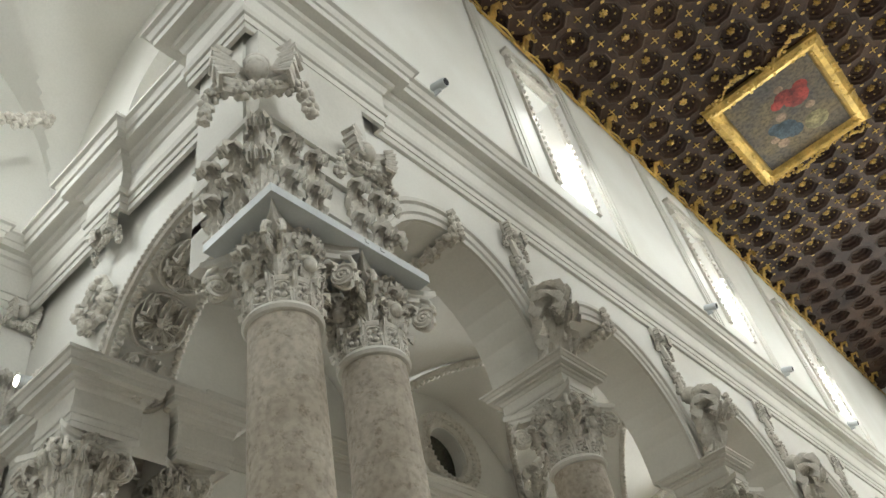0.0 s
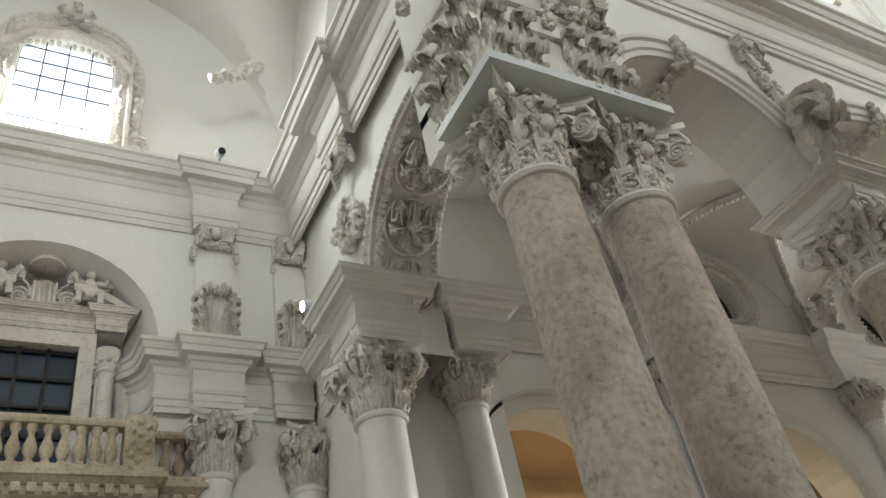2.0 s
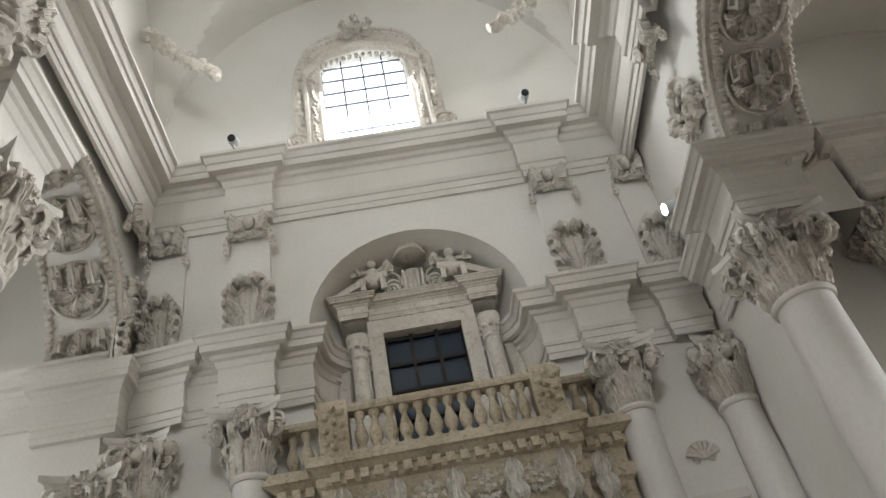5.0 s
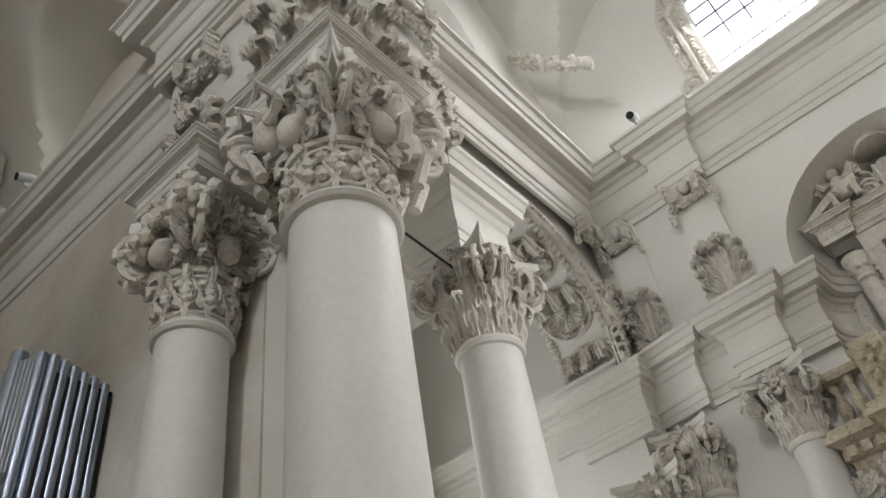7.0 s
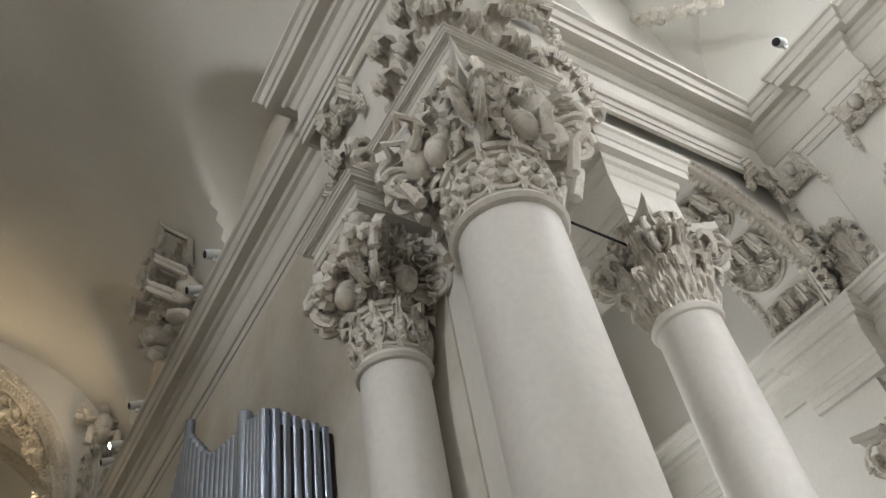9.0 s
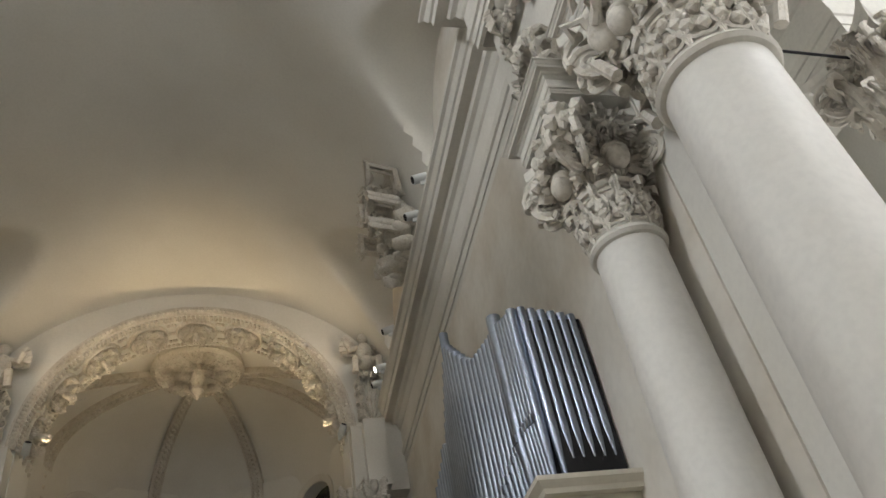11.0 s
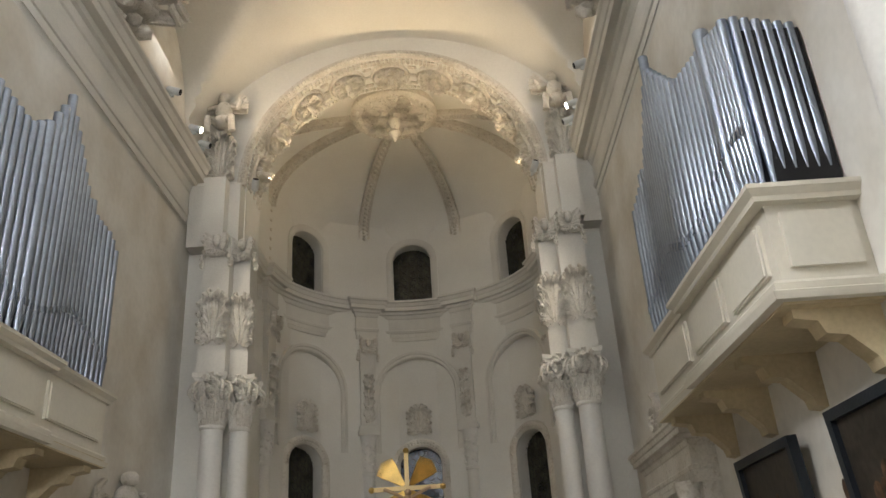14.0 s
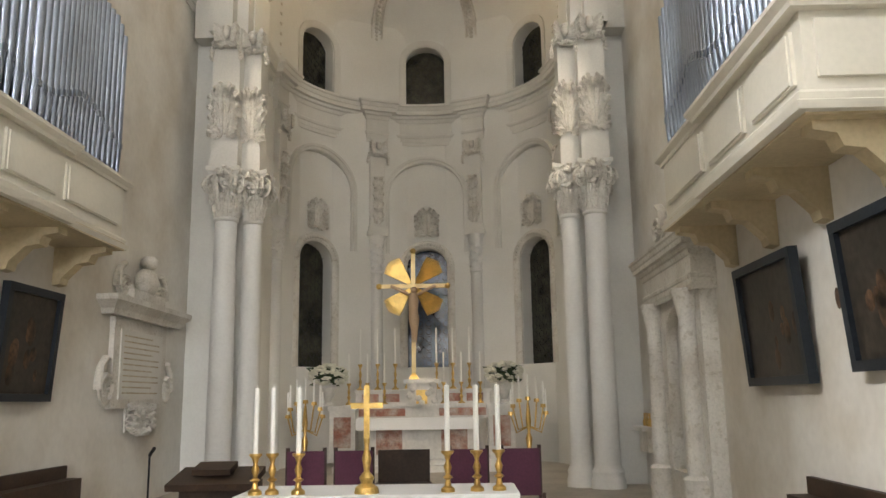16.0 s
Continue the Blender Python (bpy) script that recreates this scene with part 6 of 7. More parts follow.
for q in range(4):
    a0 = radians(45 + 90 * q)

    def rays(b):
        for k in range(-5, 6):
            a = a0 + radians(3.7 * k)
            L = 0.86 - 0.012 * abs(k)
            c, sn = math.cos(a), math.sin(a)
            p = [Vector((c * 0.1, 0.03, 2.47 + sn * 0.1)), Vector((c * L * 0.8, 0.03, 2.47 + sn * L * 0.8)), Vector((c * L, 0.03, 2.47 + sn * L))]
            tube(b, p, 0.03, 5, [0.012, 0.035, 0.02])
    kid("ray_fan", cr, rays, GOLD)
FLESH = plain("painted carved wood", (0.50, 0.36, 0.24), 0.6, var=0.15)


def corpus(b):
    blob(b, (0.02, -0.1, 2.36), 0.085, 2)
    tube(b, [(0, -0.08, 2.28), (0.01, -0.1, 2.1), (0, -0.1, 1.85), (0.02, -0.12, 1.65), (0.03, -0.12, 1.35), (0.02, -0.08, 1.1)], 0.1, 10, [0.09, 0.13, 0.11, 0.13, 0.08, 0.06])
    for s in (-1, 1):
        tube(b, [(s * 0.1, -0.08, 2.25), (s * 0.3, -0.06, 2.36), (s * 0.55, -0.05, 2.47)], 0.04, 7)


kid("figure", cr, corpus, FLESH, True)
for k, x in enumerate((-1.51, -1.09, -0.66, 0.34, 0.73, 1.13)):
    candle(x, AL + 0.5, 1.92, 0.62, 0.85, 0.022, 0.09, "slim white candle on a tall gilt altar candlestick", "high altar candles")
for k, x in enumerate((-1.75, -1.31, -0.9, 0.51, 0.93, 1.38)):
    candle(x, AL + 0.25, 1.58, 0.5, 0.7, 0.02, 0.08, "slim white candle on a low gilt altar candlestick", "high altar candles")
rnd = random.Random(17)
LEAFGREEN = plain("bouquet green", (0.07, 0.11, 0.05), 0.7, var=0.3)
PETAL = plain("cream petals", (0.80, 0.78, 0.66), 0.7, var=0.08)
for s in (-1, 1):
    v = tagged(empty("flower_vase", pose(-0.14 + s * 2.08, AL + 0.1, 1.55) @ Matrix.Diagonal((1, 1, 0.72, 1))), "white carved vase with a round bouquet of cream flowers", "flowers", "altar flowers")
    kid("vase", v, lambda b: lathe(b, [(0.12, 0), (0.14, 0.05), (0.06, 0.15), (0.2, 0.45), (0.22, 0.6), (0.17, 0.68), (0.24, 0.75)], segs=18), WHITEMARBLE, True)
    kid("leaves", v, lambda b: [leaf_shape(b, 0.2, 0.12, 0.1, Matrix.Translation((rnd.uniform(-0.25, 0.25), rnd.uniform(-0.25, 0.25), 0.85 + rnd.uniform(-0.1, 0.35))) @ Matrix.Rotation(rnd.uniform(0, 6.3), 4, "Z") @ Matrix.Rotation(rnd.uniform(0.3, 1.6), 4, "X"), rows=4) for q in range(40)], LEAFGREEN)

    def blooms(b):
        for q in range(130):
            d = Vector((rnd.gauss(0, 1), rnd.gauss(0, 1), rnd.gauss(0.35, 1))).normalized()
            c = Vector((0, 0, 1.0)) + Vector((d.x * 0.42, d.y * 0.4, d.z * 0.34))
            for w in range(4):
                blob(b, c + Vector((rnd.uniform(-1, 1), rnd.uniform(-1, 1), rnd.uniform(-1, 1))) * 0.04, 0.05, 1, (1, 1, 0.7))
    o = kid("blooms", v, blooms, PETAL)
    o["kind"] = "stuff"
    # branched candelabra
    cd = tagged(empty("candelabrum", pose(0.16 + s * 1.92, 14.3, 0.1)), "tall branched brass candelabrum with white candles", "candelabrum", "candelabra")
    kid("stem", cd, lambda b: lathe(b, [(0.17, 0), (0.16, 0.05), (0.06, 0.12), (0.1, 0.25), (0.04, 0.4), (0.07, 0.6), (0.03, 0.7), (0.06, 0.9), (0.025, 1.0), (0.05, 1.2), (0.02, 1.5)], segs=14), BRASS, True)
    for q in range(7):
        a = math.pi * q / 6
        ex, ez = 0.3 * math.cos(a), 1.35 + 0.25 * math.sin(a)
        kid("arm", cd, lambda b: (tube(b, [(0, 0, 1.1), (ex * 0.7, -0.05, 1.0 + 0.1 * math.sin(a)), (ex, 0, ez - 0.05)], 0.015, 6), lathe(b, [(0.05, ez - 0.06), (0.045, ez)], ex, 0, 10)), BRASS)
        kid("candle", cd, lambda b: lathe(b, [(0.018, ez), (0.016, ez + 0.38)], ex, 0, 8), WAX)
# chairs behind the table
for x in (-0.8, -0.26, 1.02, 1.6):
    ch = tagged(empty("armchair", pose(x, 9.3, 0.1) @ Matrix.Diagonal((0.8, 0.8, 0.95, 1))), "dark wooden armchair with purple velvet seat and back", "chair", "celebrants' chairs")
    kid("seat", ch, lambda b: box(b, -0.27, 0.27, -0.25, 0.25, 0.4, 0.5), PURPLE)
    kid("backrest", ch, lambda b: box(b, -0.26, 0.26, 0.2, 0.27, 0.55, 1.08), PURPLE)
    for sx in (-1, 1):
        for sy in (-1, 1):
            kid("leg", ch, lambda b: box(b, sx * 0.26 - 0.025, sx * 0.26 + 0.025, sy * 0.24 - 0.025, sy * 0.24 + 0.025, 0, 1.12 if sy > 0 else 0.62), WOOD)
lc = tagged(empty("lectern", pose(-1.65, 9.1, 0.1)), "dark wooden reading lectern with a sloping top", "lectern")
kid("body", lc, lambda b: box(b, -0.35, 0.4, -0.25, 0.25, 0, 0.75), WOOD)
kid("top", lc, lambda b: box(b, -0.42, 0.46, -0.32, 0.3, 0.75, 0.82, pose(0, 0, 0.03, 12)), WOOD)
kid("book", lc, lambda b: box(b, -0.2, 0.2, -0.15, 0.15, 0.84, 0.9, pose(0, 0, 0.05, 12)), WOOD)
seat = tagged(empty("throne", pose(0.2, 10.6, 0.1)), "dark wooden seat with a low back before the high altar", "seat")
kid("seat", seat, lambda b: (box(b, -0.35, 0.35, -0.25, 0.25, 0.45, 0.55), box(b, -0.33, 0.33, 0.2, 0.25, 0.55, 0.95)), WOOD)
for sx in (-1, 1):
    kid("leg", seat, lambda b: box(b, sx * 0.3 - 0.03, sx * 0.3 + 0.03, -0.22, 0.22, 0, 0.46), WOOD)

# paintings, monument, tablet, benches
def picture(x, y0, y1, z0, z1, turn, seed):
    sgn = -1 if x > 0 else 1
    w, h = y1 - y0, z1 - z0
    p = tagged(empty("painting", pose(x, (y0 + y1) / 2, z0, 4, 0, turn)), "dark old oil painting in a blue-black frame, tilted from the wall", "painting", "choir paintings")
    kid("canvas", p, lambda b: box(b, -w / 2 + 0.05, w / 2 - 0.05, -0.03, 0.0, 0.05, h - 0.05), CANVAS)
    rr = random.Random(seed)

    def paint(b):
        for q in range(9):
            blob(b, (rr.gauss(0, w * 0.16), -0.03, h * rr.uniform(0.2, 0.65)), rr.uniform(0.04, 0.1), 2, (1, 0.05, rr.uniform(1, 2)))
    kid("painted_shapes", p, paint, plain("warm painted shapes", (0.16, 0.09, 0.05), 0.5, var=0.5, scale=10, fine=20), True)
    for a in (0, 1):
        kid("frame", p, lambda b: box(b, -w / 2, w / 2, -0.08, 0.02, (h - 0.09) * a, (h - 0.09) * a + 0.09), FRAMEBLUE)
        kid("frame", p, lambda b: box(b, (w - 0.09) * a - w / 2, (w - 0.09) * a - w / 2 + 0.09, -0.078, 0.018, 0.09, h - 0.09), FRAMEBLUE)


picture(CX - 0.05, 7.9, 9.5, 1.77, 3.08, EAST, 1)
picture(CX - 0.05, 5.5, 7.05, 1.85, 3.1, EAST, 2)
picture(-CX + 0.05, 9.1, 10.35, 1.73, 3.08, WEST, 3)
mon = tagged(empty("wall_monument", pose(CX, 12.1, 0.1)), "carved stone wall monument with an arched niche and columns", "monument")
kid("frame", mon, lambda b: pierced(b, lambda s, d, z: (-0.22 + 0.25 * d, s, z), -1.3, 1.3, 0.0, 3.3, [(0.0, 0.6, 0.5, 2.3, 0.55)]), CARVED)
for s in (-1, 1):
    kid("column", mon, lambda b: lathe(b, [(0.2, 0.0), (0.2, 0.5), (0.14, 0.55), (0.12, 2.6), (0.2, 2.95), (0.2, 3.0)], -0.3, s * 0.95, 16), CARVED, True)
kid("entablature", mon, lambda b: sweep(b, entab(2.95, 0.8, 0.22), [(0.0, -1.35), (-0.3, -1.35), (-0.3, 1.35), (0.0, 1.35)][::-1]), CARVED)
for s in (-1, 1):
    piece("scroll", VOLUTE, mon, place(-0.15, s * 0.8, 4.15, EAST, (s * 0.3, 0.5, 0.25)))
kid("back", mon, lambda b: box(b, -0.05, 0.02, -0.6, 0.6, 0.4, 3.1), MOULD)
tabl = tagged(empty("wall_tablet", pose(-CX, 13.2, 1.2) @ Matrix.Diagonal((1, 1.45, 0.92, 1))), "carved stone memorial tablet with scrolls and a pediment", "tablet")
kid("slab", tabl, lambda b: box(b, 0, 0.08, -0.7, 0.75, 0.45, 1.95), CARVED)
kid("inscription_panel", tabl, lambda b: box(b, 0.07, 0.1, -0.55, 0.6, 0.6, 1.75), MOULD)
for k in range(11):
    kid("line", tabl, lambda b: box(b, 0.095, 0.104, -0.48, 0.5 if k % 3 else 0.3, 1.64 - 0.095 * k, 1.665 - 0.095 * k), OLDSTONE)
kid("cornice", tabl, lambda b: sweep(b, band(1.95, 0.3, 0.2), [(0.0, -0.85), (0.12, -0.85), (0.12, 0.95), (0.0, 0.95)]), CARVED)
kid("bust", tabl, lambda b: (blob(b, (0.15, 0, 3.0), 0.14, 2), blob(b, (0.12, 0, 2.65), 0.24, 2, (0.7, 1, 1.1)), box(b, 0, 0.2, -0.45, 0.45, 2.25, 2.45)), CARVED, True)
for s in (-1, 1):
    piece("scroll", VOLUTE, tabl, place(0.06, s * 0.82, 0.75, WEST, (s * 0.18, 0.4, 0.3)))
    piece("scroll", VOLUTE, tabl, place(0.06, s * 0.5, 2.45, WEST, (s * 0.2, 0.4, 0.25)))
piece("pendant", SPRAY, tabl, place(0.03, 0, 0.5, WEST, (0.6, 0.6, -0.4)))
for x, y0, y1 in ((CX - 0.28, 4.9, 8.3), (-CX + 0.02, 5.2, 11.0)):
    simple("choir_bench", lambda b: (box(b, x, x + 0.26, y0, y1, 0.0, 0.74), box(b, x + (0.2 if x > 0 else 0.0), x + (0.26 if x > 0 else 0.06), y0, y1, 0.74, 0.9)), WOOD, "plain dark wooden bench against the choir wall", "bench", "choir benches")
shelf = tagged(empty("credence_shelf", pose(CX, 14.3, 0.75)), "small carved stone shelf with altar vessels", "shelf")
kid("shelf", shelf, lambda b: (box(b, -0.4, 0.02, -0.4, 0.4, 0.35, 0.42), box(b, -0.3, 0.02, -0.3, 0.3, 0.0, 0.35)), CARVED)
for k in range(4):
    kid("vessel", shelf, lambda b: lathe(b, [(0.03, 0.42), (0.04, 0.5), (0.015, 0.56), (0.02, 0.64)], -0.2, -0.28 + 0.18 * k, 10), BRASS, True)
simple("microphone_stand", lambda b: (tube(b, [(-2.5, 9.3, 0.1), (-2.5, 9.3, 1.12)], 0.012, 6), lathe(b, [(0.12, 0.1), (0.12, 0.12)], -2.5, 9.3, 12), tube(b, [(-2.5, 9.3, 1.12), (-2.42, 9.22, 1.2)], 0.02, 6)), BLACK, "thin black microphone stand", "microphone")

# -- nave windows: surrounds, panes; wall strips
for side in (1, -1):
    turn = EAST if side > 0 else WEST
    for i in range(3):
        wy = -11.3 - 7.6 * i
        w = tagged(empty("nave_window", pose(side * NX, wy, 12.6, 0, 0, turn) @ Matrix.Diagonal((0.8, 1, 1, 1))), "tall daylit nave window with a carved stone surround", "window", "nave windows")
        kid("pane", w, lambda b: box(b, -0.8, 0.8, 0.5, 0.52, -0.05, 3.85), GLASSDAY)
        for x in (-0.4, 0.4):
            kid("mullion", w, lambda b: box(b, x - 0.025, x + 0.025, 0.42, 0.47, 0, 3.8), REDWOOD)
        for z in (1.2, 3.0):
            kid("mullion", w, lambda b: box(b, -0.4, 0.4, 0.425, 0.465, z - 0.025, z + 0.025), REDWOOD)
        kid("surround", w, lambda b: (box(b, -1.0, -0.78, -0.07, 0.02, 0, 3.9), box(b, 0.78, 1.0, -0.07, 0.02, 0, 3.9), box(b, -1.15, 1.15, -0.16, 0.02, 3.9, 4.1), box(b, -1.1, 1.1, -0.1, 0.02, 4.1, 4.4), box(b, -1.25, 1.25, -0.2, 0.02, 4.4, 4.5), [blob(b, (-1.05 + 0.15 * q, -0.12, 4.25), 0.07, 1) for q in range(15)], [blob(b, (sx * 0.89, -0.08, 0.2 * q + 0.2), 0.06, 1) for q in range(18) for sx in (-1, 1)]), CARVED)
        for dy in (-1.75, 1.75):
            simple("wall_strip", lambda b: [box(b, *sorted((side * (NX - 0.06 - 0.02 * (q % 2)), side * (NX + 0.01))), wy + dy - 0.25 + 0.1 * q, wy + dy - 0.25 + 0.1 * q + 0.1, 10.85, 18.4) for q in range(5)], MOULD, "fluted flat white wall strip beside a nave window", "pilaster", "nave wall strips")

# -- coffered ceiling
CZ, CELL = 18.5, 1.05
PCY = -19.55          # middle of the painted panel
bm = bmesh.new()
gold = bmesh.new()
box(bm, -5.0, 5.0, NAVE_END, -3.3, CZ + 0.27, CZ + 0.5)
for i in range(9):
    for j in range(34):
        x, y = -4.2 + CELL * i, -4.2 - CELL * j
        if abs(x - 0.13) < 1.75 and abs(y - PCY) < 2.3:
            continue
        h = CELL / 2
        sq = [(h, h), (0, h), (-h, h), (-h, 0), (-h, -h), (0, -h), (h, -h), (h, 0)]
        oc = [(math.cos(math.pi / 4 * k + math.pi / 8), math.sin(math.pi / 4 * k + math.pi / 8)) for k in range(8)]
        rows = [[(x + 0.5 * a, y + 0.5 * b, CZ + 0.02) for a, b in oc]]
        for r, z in ((0.47, 0.0), (0.44, 0.0), (0.42, 0.09), (0.36, 0.1), (0.34, 0.2), (0.25, 0.22), (0.23, 0.27)):
            rows.append([(x + r * a, y + r * b, CZ + z) for a, b in oc])
        grid(bm, rows, close_v=True)
        ring = [bm.verts.new((x + 0.5 * a, y + 0.5 * b, CZ + 0.02)) for a, b in oc]
        out = [bm.verts.new((x + a, y + b, CZ + 0.02)) for a, b in [(h, 0), (h, h), (0, h), (-h, h), (-h, 0), (-h, -h), (0, -h), (h, -h)]]
        for k in range(8):
            bm.faces.new((ring[k], ring[(k + 1) % 8], out[(k + 1) % 8]))
            bm.faces.new((out[k], ring[k], out[(k + 1) % 8]))
        if y > -27:
            blob(gold, (x, y, CZ + 0.2), 0.075, 1, (1, 1, 1.3))
            for k in range(6):
                blob(gold, (x + 0.09 * math.cos(k * 1.05), y + 0.09 * math.sin(k * 1.05), CZ + 0.22), 0.04, 1)
            for k in range(8):
                blob(gold, (x + 0.3 * math.cos(k * 0.785), y + 0.3 * math.sin(k * 0.785), CZ + 0.2), 0.03, 1)
                if k % 2 == 0:
                    blob(gold, (x + 0.49 * oc[k][0], y + 0.49 * oc[k][1], CZ + 0.01), 0.05, 1, (1.4, 1, 0.6))
            for k in range(4):
                tube(gold, [(x + h, y + h, CZ + 0.0), (x + h + 0.12 * math.cos(k * 1.57), y + h + 0.12 * math.sin(k * 1.57), CZ + 0.0)], 0.02, 4)
structure("ceiling", bm, DARKWOOD, "dark carved wooden ceiling of octagonal coffers", "ceiling")
for side in (-1, 1):
    box(gold, *sorted((side * 4.1, side * 4.16)), NAVE_END, -3.4, CZ - 0.08, CZ - 0.02)
    for k in range(26):
        yy = -5.0 - 1.3 * k
        leaf_shape(gold, 0.34, 0.22, 0.3, place(side * 4.05, yy, CZ - 0.32, EAST if side > 0 else WEST), rows=6)
        blob(gold, (side * 4.02, yy, CZ - 0.08), 0.07, 1)
        tube(gold, [(side * 4.08, yy - 0.25, CZ - 0.05), (side * 4.02, yy - 0.65, CZ - 0.1), (side * 4.08, yy - 1.05, CZ - 0.05)], 0.028, 5)
structure("ceiling_gilding", gold, GOLD, "gilded flowers, studs and edge carvings of the ceiling", "gilding")

# -- painted ceiling panel
pan = tagged(empty("ceiling_painting", pose(0.13, PCY, 18.35) @ Matrix.Diagonal((0.94, 0.8, 1, 1))), "large dark ceiling painting in a heavy gilded frame", "painting")
SMOKE = plain("dark painted sky", (0.10, 0.09, 0.08), 0.5, var=0.5, scale=3, fine=9, stain=(0.22, 0.16, 0.08))
kid("canvas", pan, lambda b: box(b, -1.42, 1.42, -2.2, 2.2, 0.1, 0.14), SMOKE)
for col, pts in (((0.42, 0.05, 0.04), ((-0.5, 0.6, 0.42), (-0.2, 0.9, 0.32), (-0.75, 0.95, 0.25), (0.1, 0.75, 0.2))), ((0.08, 0.12, 0.15), ((0.3, -0.6, 0.4), (0.1, -0.9, 0.3), (0.55, -0.3, 0.25))), ((0.40, 0.27, 0.18), ((0.6, -1.2, 0.2), (-0.7, -0.2, 0.16), (0.2, 0.1, 0.18), (0.75, -0.8, 0.15), (-0.2, 1.4, 0.15))), ((0.50, 0.42, 0.20), ((-0.6, -1.1, 0.4),))):
    kid("painted_shapes", pan, lambda b: [blob(b, (x, y, 0.1), r, 2, (1, 1.2, 0.03)) for x, y, r in pts], plain("ceiling paint", col, 0.5, var=0.4, scale=6, fine=14), True)


def gframe(b):
    prof = [(0.0, 0.12), (0.05, 0.02), (0.15, -0.06), (0.3, -0.08), (0.42, -0.02), (0.5, 0.05), (0.5, 0.16), (0.0, 0.16)]
    sweep(b, prof, [(-1.42, -2.2), (-1.42, 2.2), (1.42, 2.2), (1.42, -2.2)][::-1], closed=True)
    rr = random.Random(8)
    for k in range(240):
        t = rr.random()
        e = rr.choice((0, 1))
        sg = rr.choice((-1, 1))
        o = rr.uniform(0.05, 0.5)
        p = (sg * (1.42 + o), -2.6 + 5.2 * t) if e else (-1.8 + 3.6 * t, sg * (2.2 + o))
        blob(b, (*p, -0.05), rr.uniform(0.03, 0.075), 1, (1, 1, 0.8))


kid("frame", pan, gframe, GOLD)


def gscroll(b):
    rr = random.Random(12)
    for sg in (-1, 1):
        for k in range(60):
            t = -1.7 + 3.4 * k / 59
            blob(b, (t, sg * (2.95 + 0.2 * math.sin(t * 3.2) + rr.uniform(-0.12, 0.12)), 0.08), rr.uniform(0.03, 0.09), 1, (1, 1, 0.7))


kid("scrollwork", pan, gscroll, GOLD)

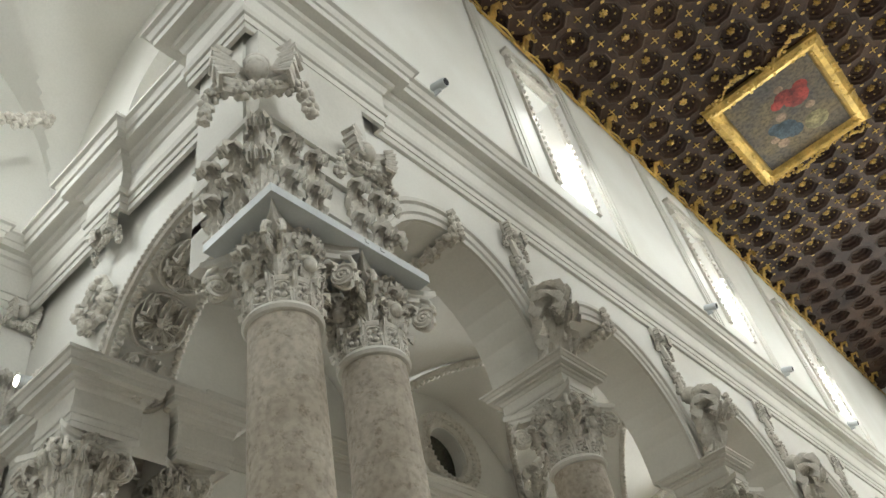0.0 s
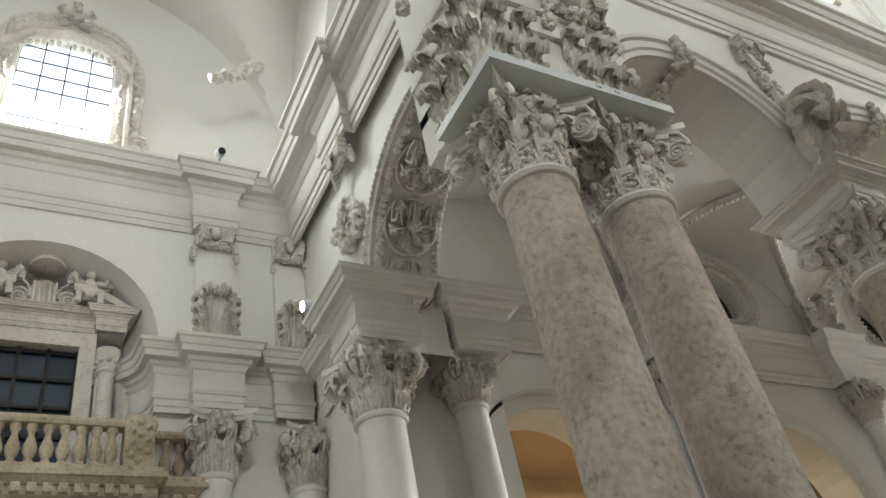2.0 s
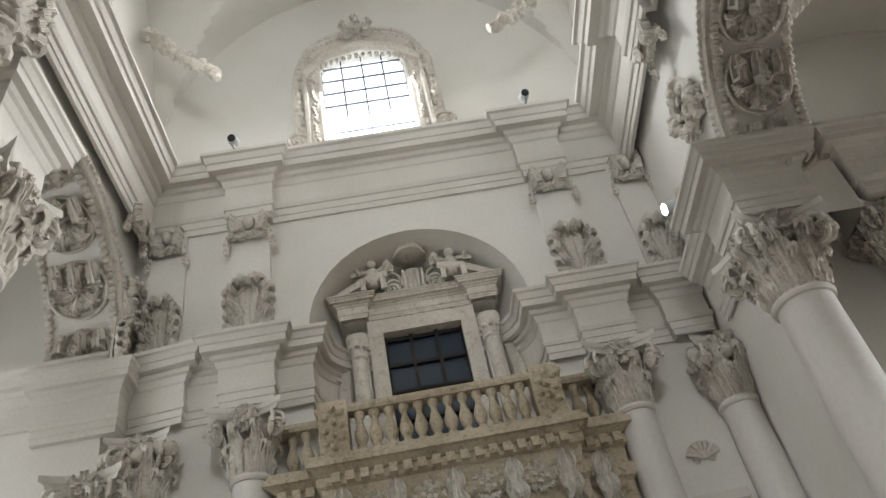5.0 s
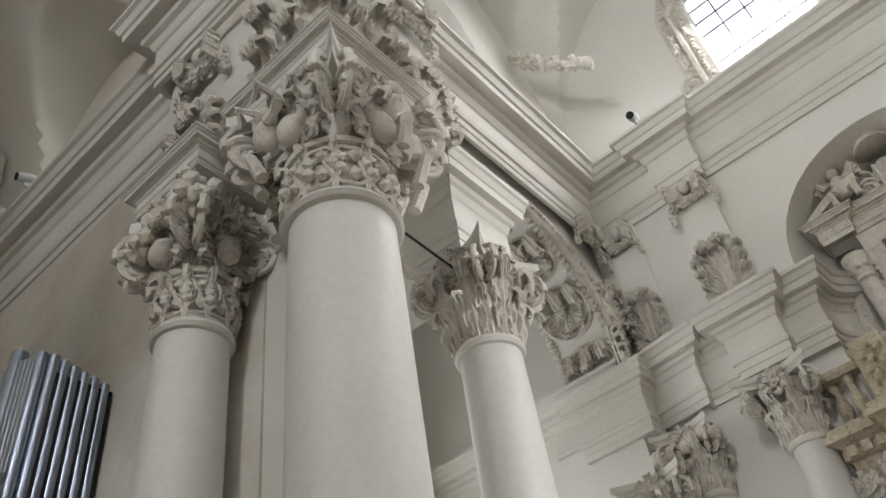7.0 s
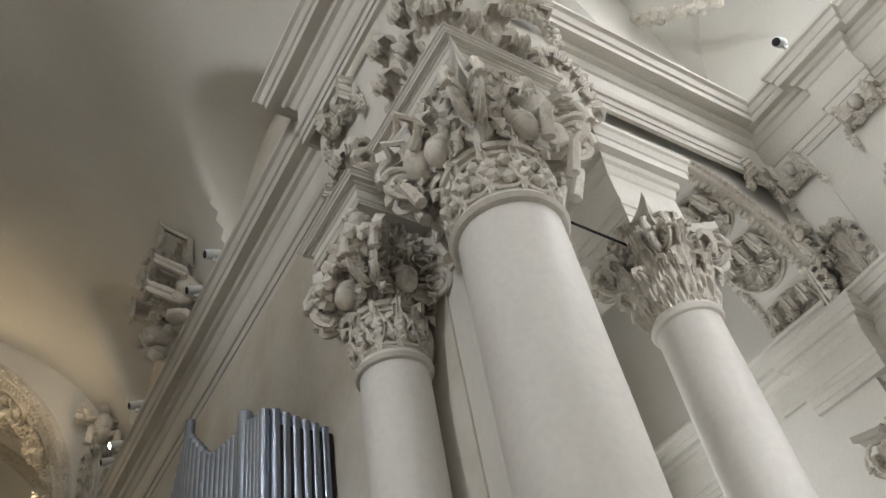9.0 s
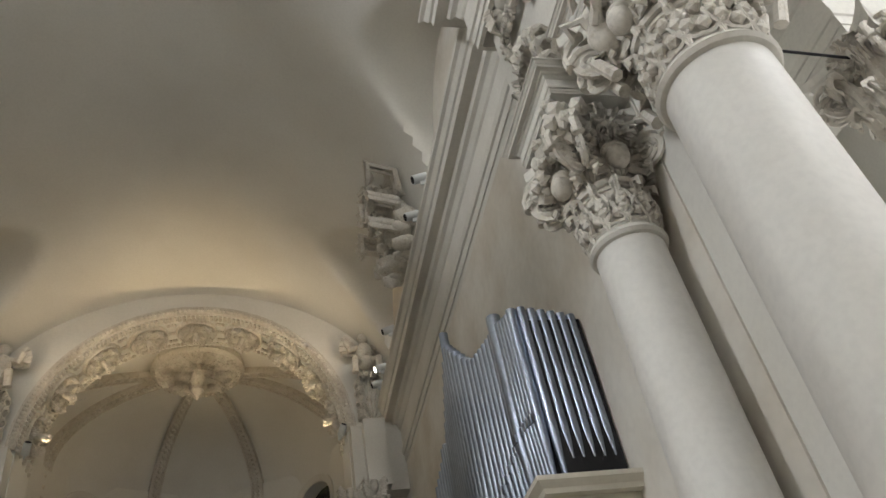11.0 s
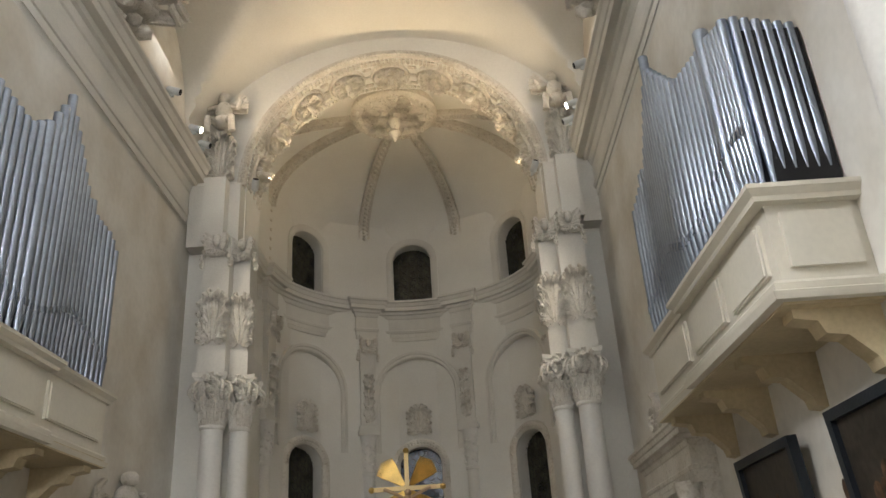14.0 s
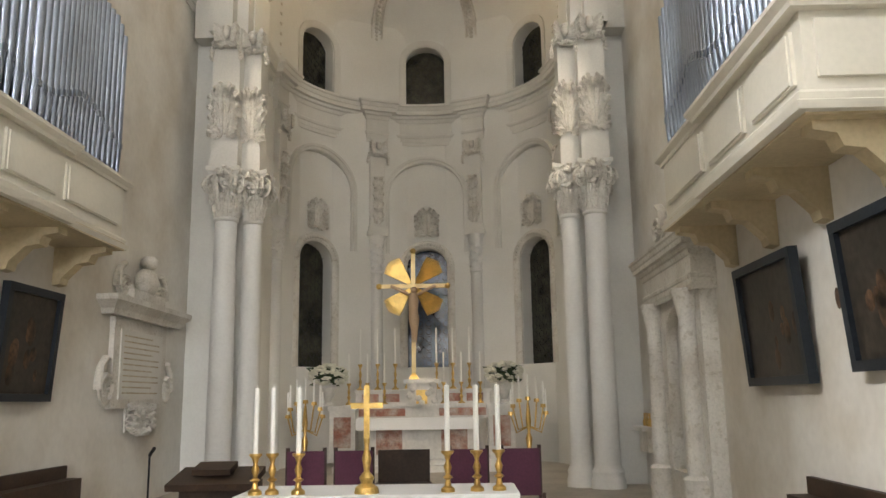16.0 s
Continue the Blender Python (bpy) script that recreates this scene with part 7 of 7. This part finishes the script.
# -- aisle details
for side in (1, -1):
    bm = bmesh.new()
    bays = [-8.55 - 4.35 * q for q in range(7)]
    path = [(side * 8.28, -5.3)]
    for b_ in bays:
        path += [(side * 8.28, b_ + 0.3), (side * 8.0, b_ + 0.3), (side * 8.0, b_ - 0.3), (side * 8.28, b_ - 0.3)]
    path += [(side * 8.28, -39.5)]
    sweep(bm, entab(7.05, 0.92, 0.28), path if side > 0 else path[::-1])
    structure("cornice_aisle_%d" % (11 + (side > 0)), bm, MOULD, "moulded entablature along the aisle wall", "cornice")
    if side > 0:
        for b_ in bays[:4]:
            column(8.1, b_, 0.0, 6.3, 0.17, 0.75, 0.3, SHAFT, "slim cream wall column in the aisle", "aisle columns")
            cb = tagged(empty("leaf_console", pose(8.15, b_, 7.97)), "carved acanthus corbel that carries the aisle vault", "console", "aisle consoles")
            for t in (-35, 0, 35):
                piece("leaf", LEAF, cb, place(-0.1, 0.25 * t / 35, 0, EAST + t, (0.55, 1.0, 0.85)))
        for q in range(3):
            oy = -10.8 - 4.35 * q
            bm = bmesh.new()
            rows = []
            for k in range(40):
                a = 2 * math.pi * k / 40
                rows.append([(8.3 - d, oy + r * math.cos(a), 8.8 + r * math.sin(a)) for r, d in ((0.5, -0.1), (0.52, 0.03), (0.58, 0.07), (0.68, 0.05), (0.72, 0.1), (0.8, 0.1), (0.85, 0.0))])
            grid(bm, rows, close_u=True)
            for k in range(36):
                a = 2 * math.pi * k / 36
                blob(bm, (8.22, oy + 0.62 * math.cos(a), 8.8 + 0.62 * math.sin(a)), 0.045, 1)
                blob(bm, (8.2, oy + 0.77 * math.cos(a), 8.8 + 0.77 * math.sin(a)), 0.04, 1)
            oc = tagged(part("oculus_window", bm, CARVED, smooth=True), "round aisle window with a carved stone frame", "window", "aisle oculi")
            bm = bmesh.new()
            lathe(bm, [(0.001, 0.0), (0.55, 0.0), (0.55, 0.03), (0.001, 0.03)], 0, 0, 24, m=Matrix.Translation((8.6, oy, 8.8)) @ pose(0, 0, 0, 0, 90))
            o = part("pane", bm, DARKGLASS)
            o.parent = oc
        for q in range(5):
            c = -6.3 - 4.35 * q
            bm = bmesh.new()
            archivolt(bm, lambda s, d, z: (8.3 + d, s, z), c, 1.2, 5.0, 1.2, [(0.0, 0.0), (0.0, 0.04), (0.06, 0.07), (0.18, 0.07), (0.2, 0.1), (0.25, 0.1), (0.25, 0.0)], foot=1.0)
            tagged(part("archivolt", bm, MOULD, smooth=True), "moulded band round a side chapel arch", "arch moulding", "chapel arches")
        # rope ribs on the groins
        for q in range(4):
            ya, yb = -4.3 - 4.3375 * q, -4.3 - 4.3375 * (q + 1)
            for flip in (0, 1):
                pts = []
                for k in range(15):
                    u = -1 + 2 * k / 14
                    pts.append((4.9 + 3.45 * (u + 1) / 2, (ya + (yb - ya) * (u + 1) / 2) if not flip else (yb + (ya - yb) * (u + 1) / 2), 8.05 + 1.9 * circ(u) - 0.04))
                bm = bmesh.new()
                tube(bm, pts, 0.075, 8)
                P = [Vector(p) for p in pts]
                for a, b in zip(P, P[1:]):
                    nn = max(1, int((b - a).length / 0.1))
                    for w in range(nn):
                        c = a.lerp(b, w / nn)
                        for e in (-1, 1):
                            blob(bm, c + Vector((0.04 * e, 0.04 * e * (1 if flip else -1), -0.05)), 0.05, 1)
                tagged(part("rope_rib", bm, CARVED, smooth=True), "carved scaly rope rib of the aisle vault", "rib", "aisle ribs")
    # chapels behind the arches
    bm = bmesh.new()
    box(bm, *sorted((side * 11.0, side * 11.3)), -28, -5, 0, 6.9)
    box(bm, *sorted((side * 8.9, side * 11.3)), -28, -5, 6.5, 6.8)
    structure("wall_chapels_" + ("east" if side > 0 else "west"), bm, WARMPLASTER, "warm ochre plaster of the side chapels", "wall")
# warm area lights added to brighten the side chapels, no fixture behind them
area("side_chapel_fill", look((9.9, -7, 6.3), (9.9, -7, 0)), 1.0, 4.0, 60, (1.0, 0.75, 0.5))
area("side_chapel_fill", look((9.9, -11.5, 6.3), (9.9, -11.5, 0)), 1.0, 4.0, 60, (1.0, 0.75, 0.5))
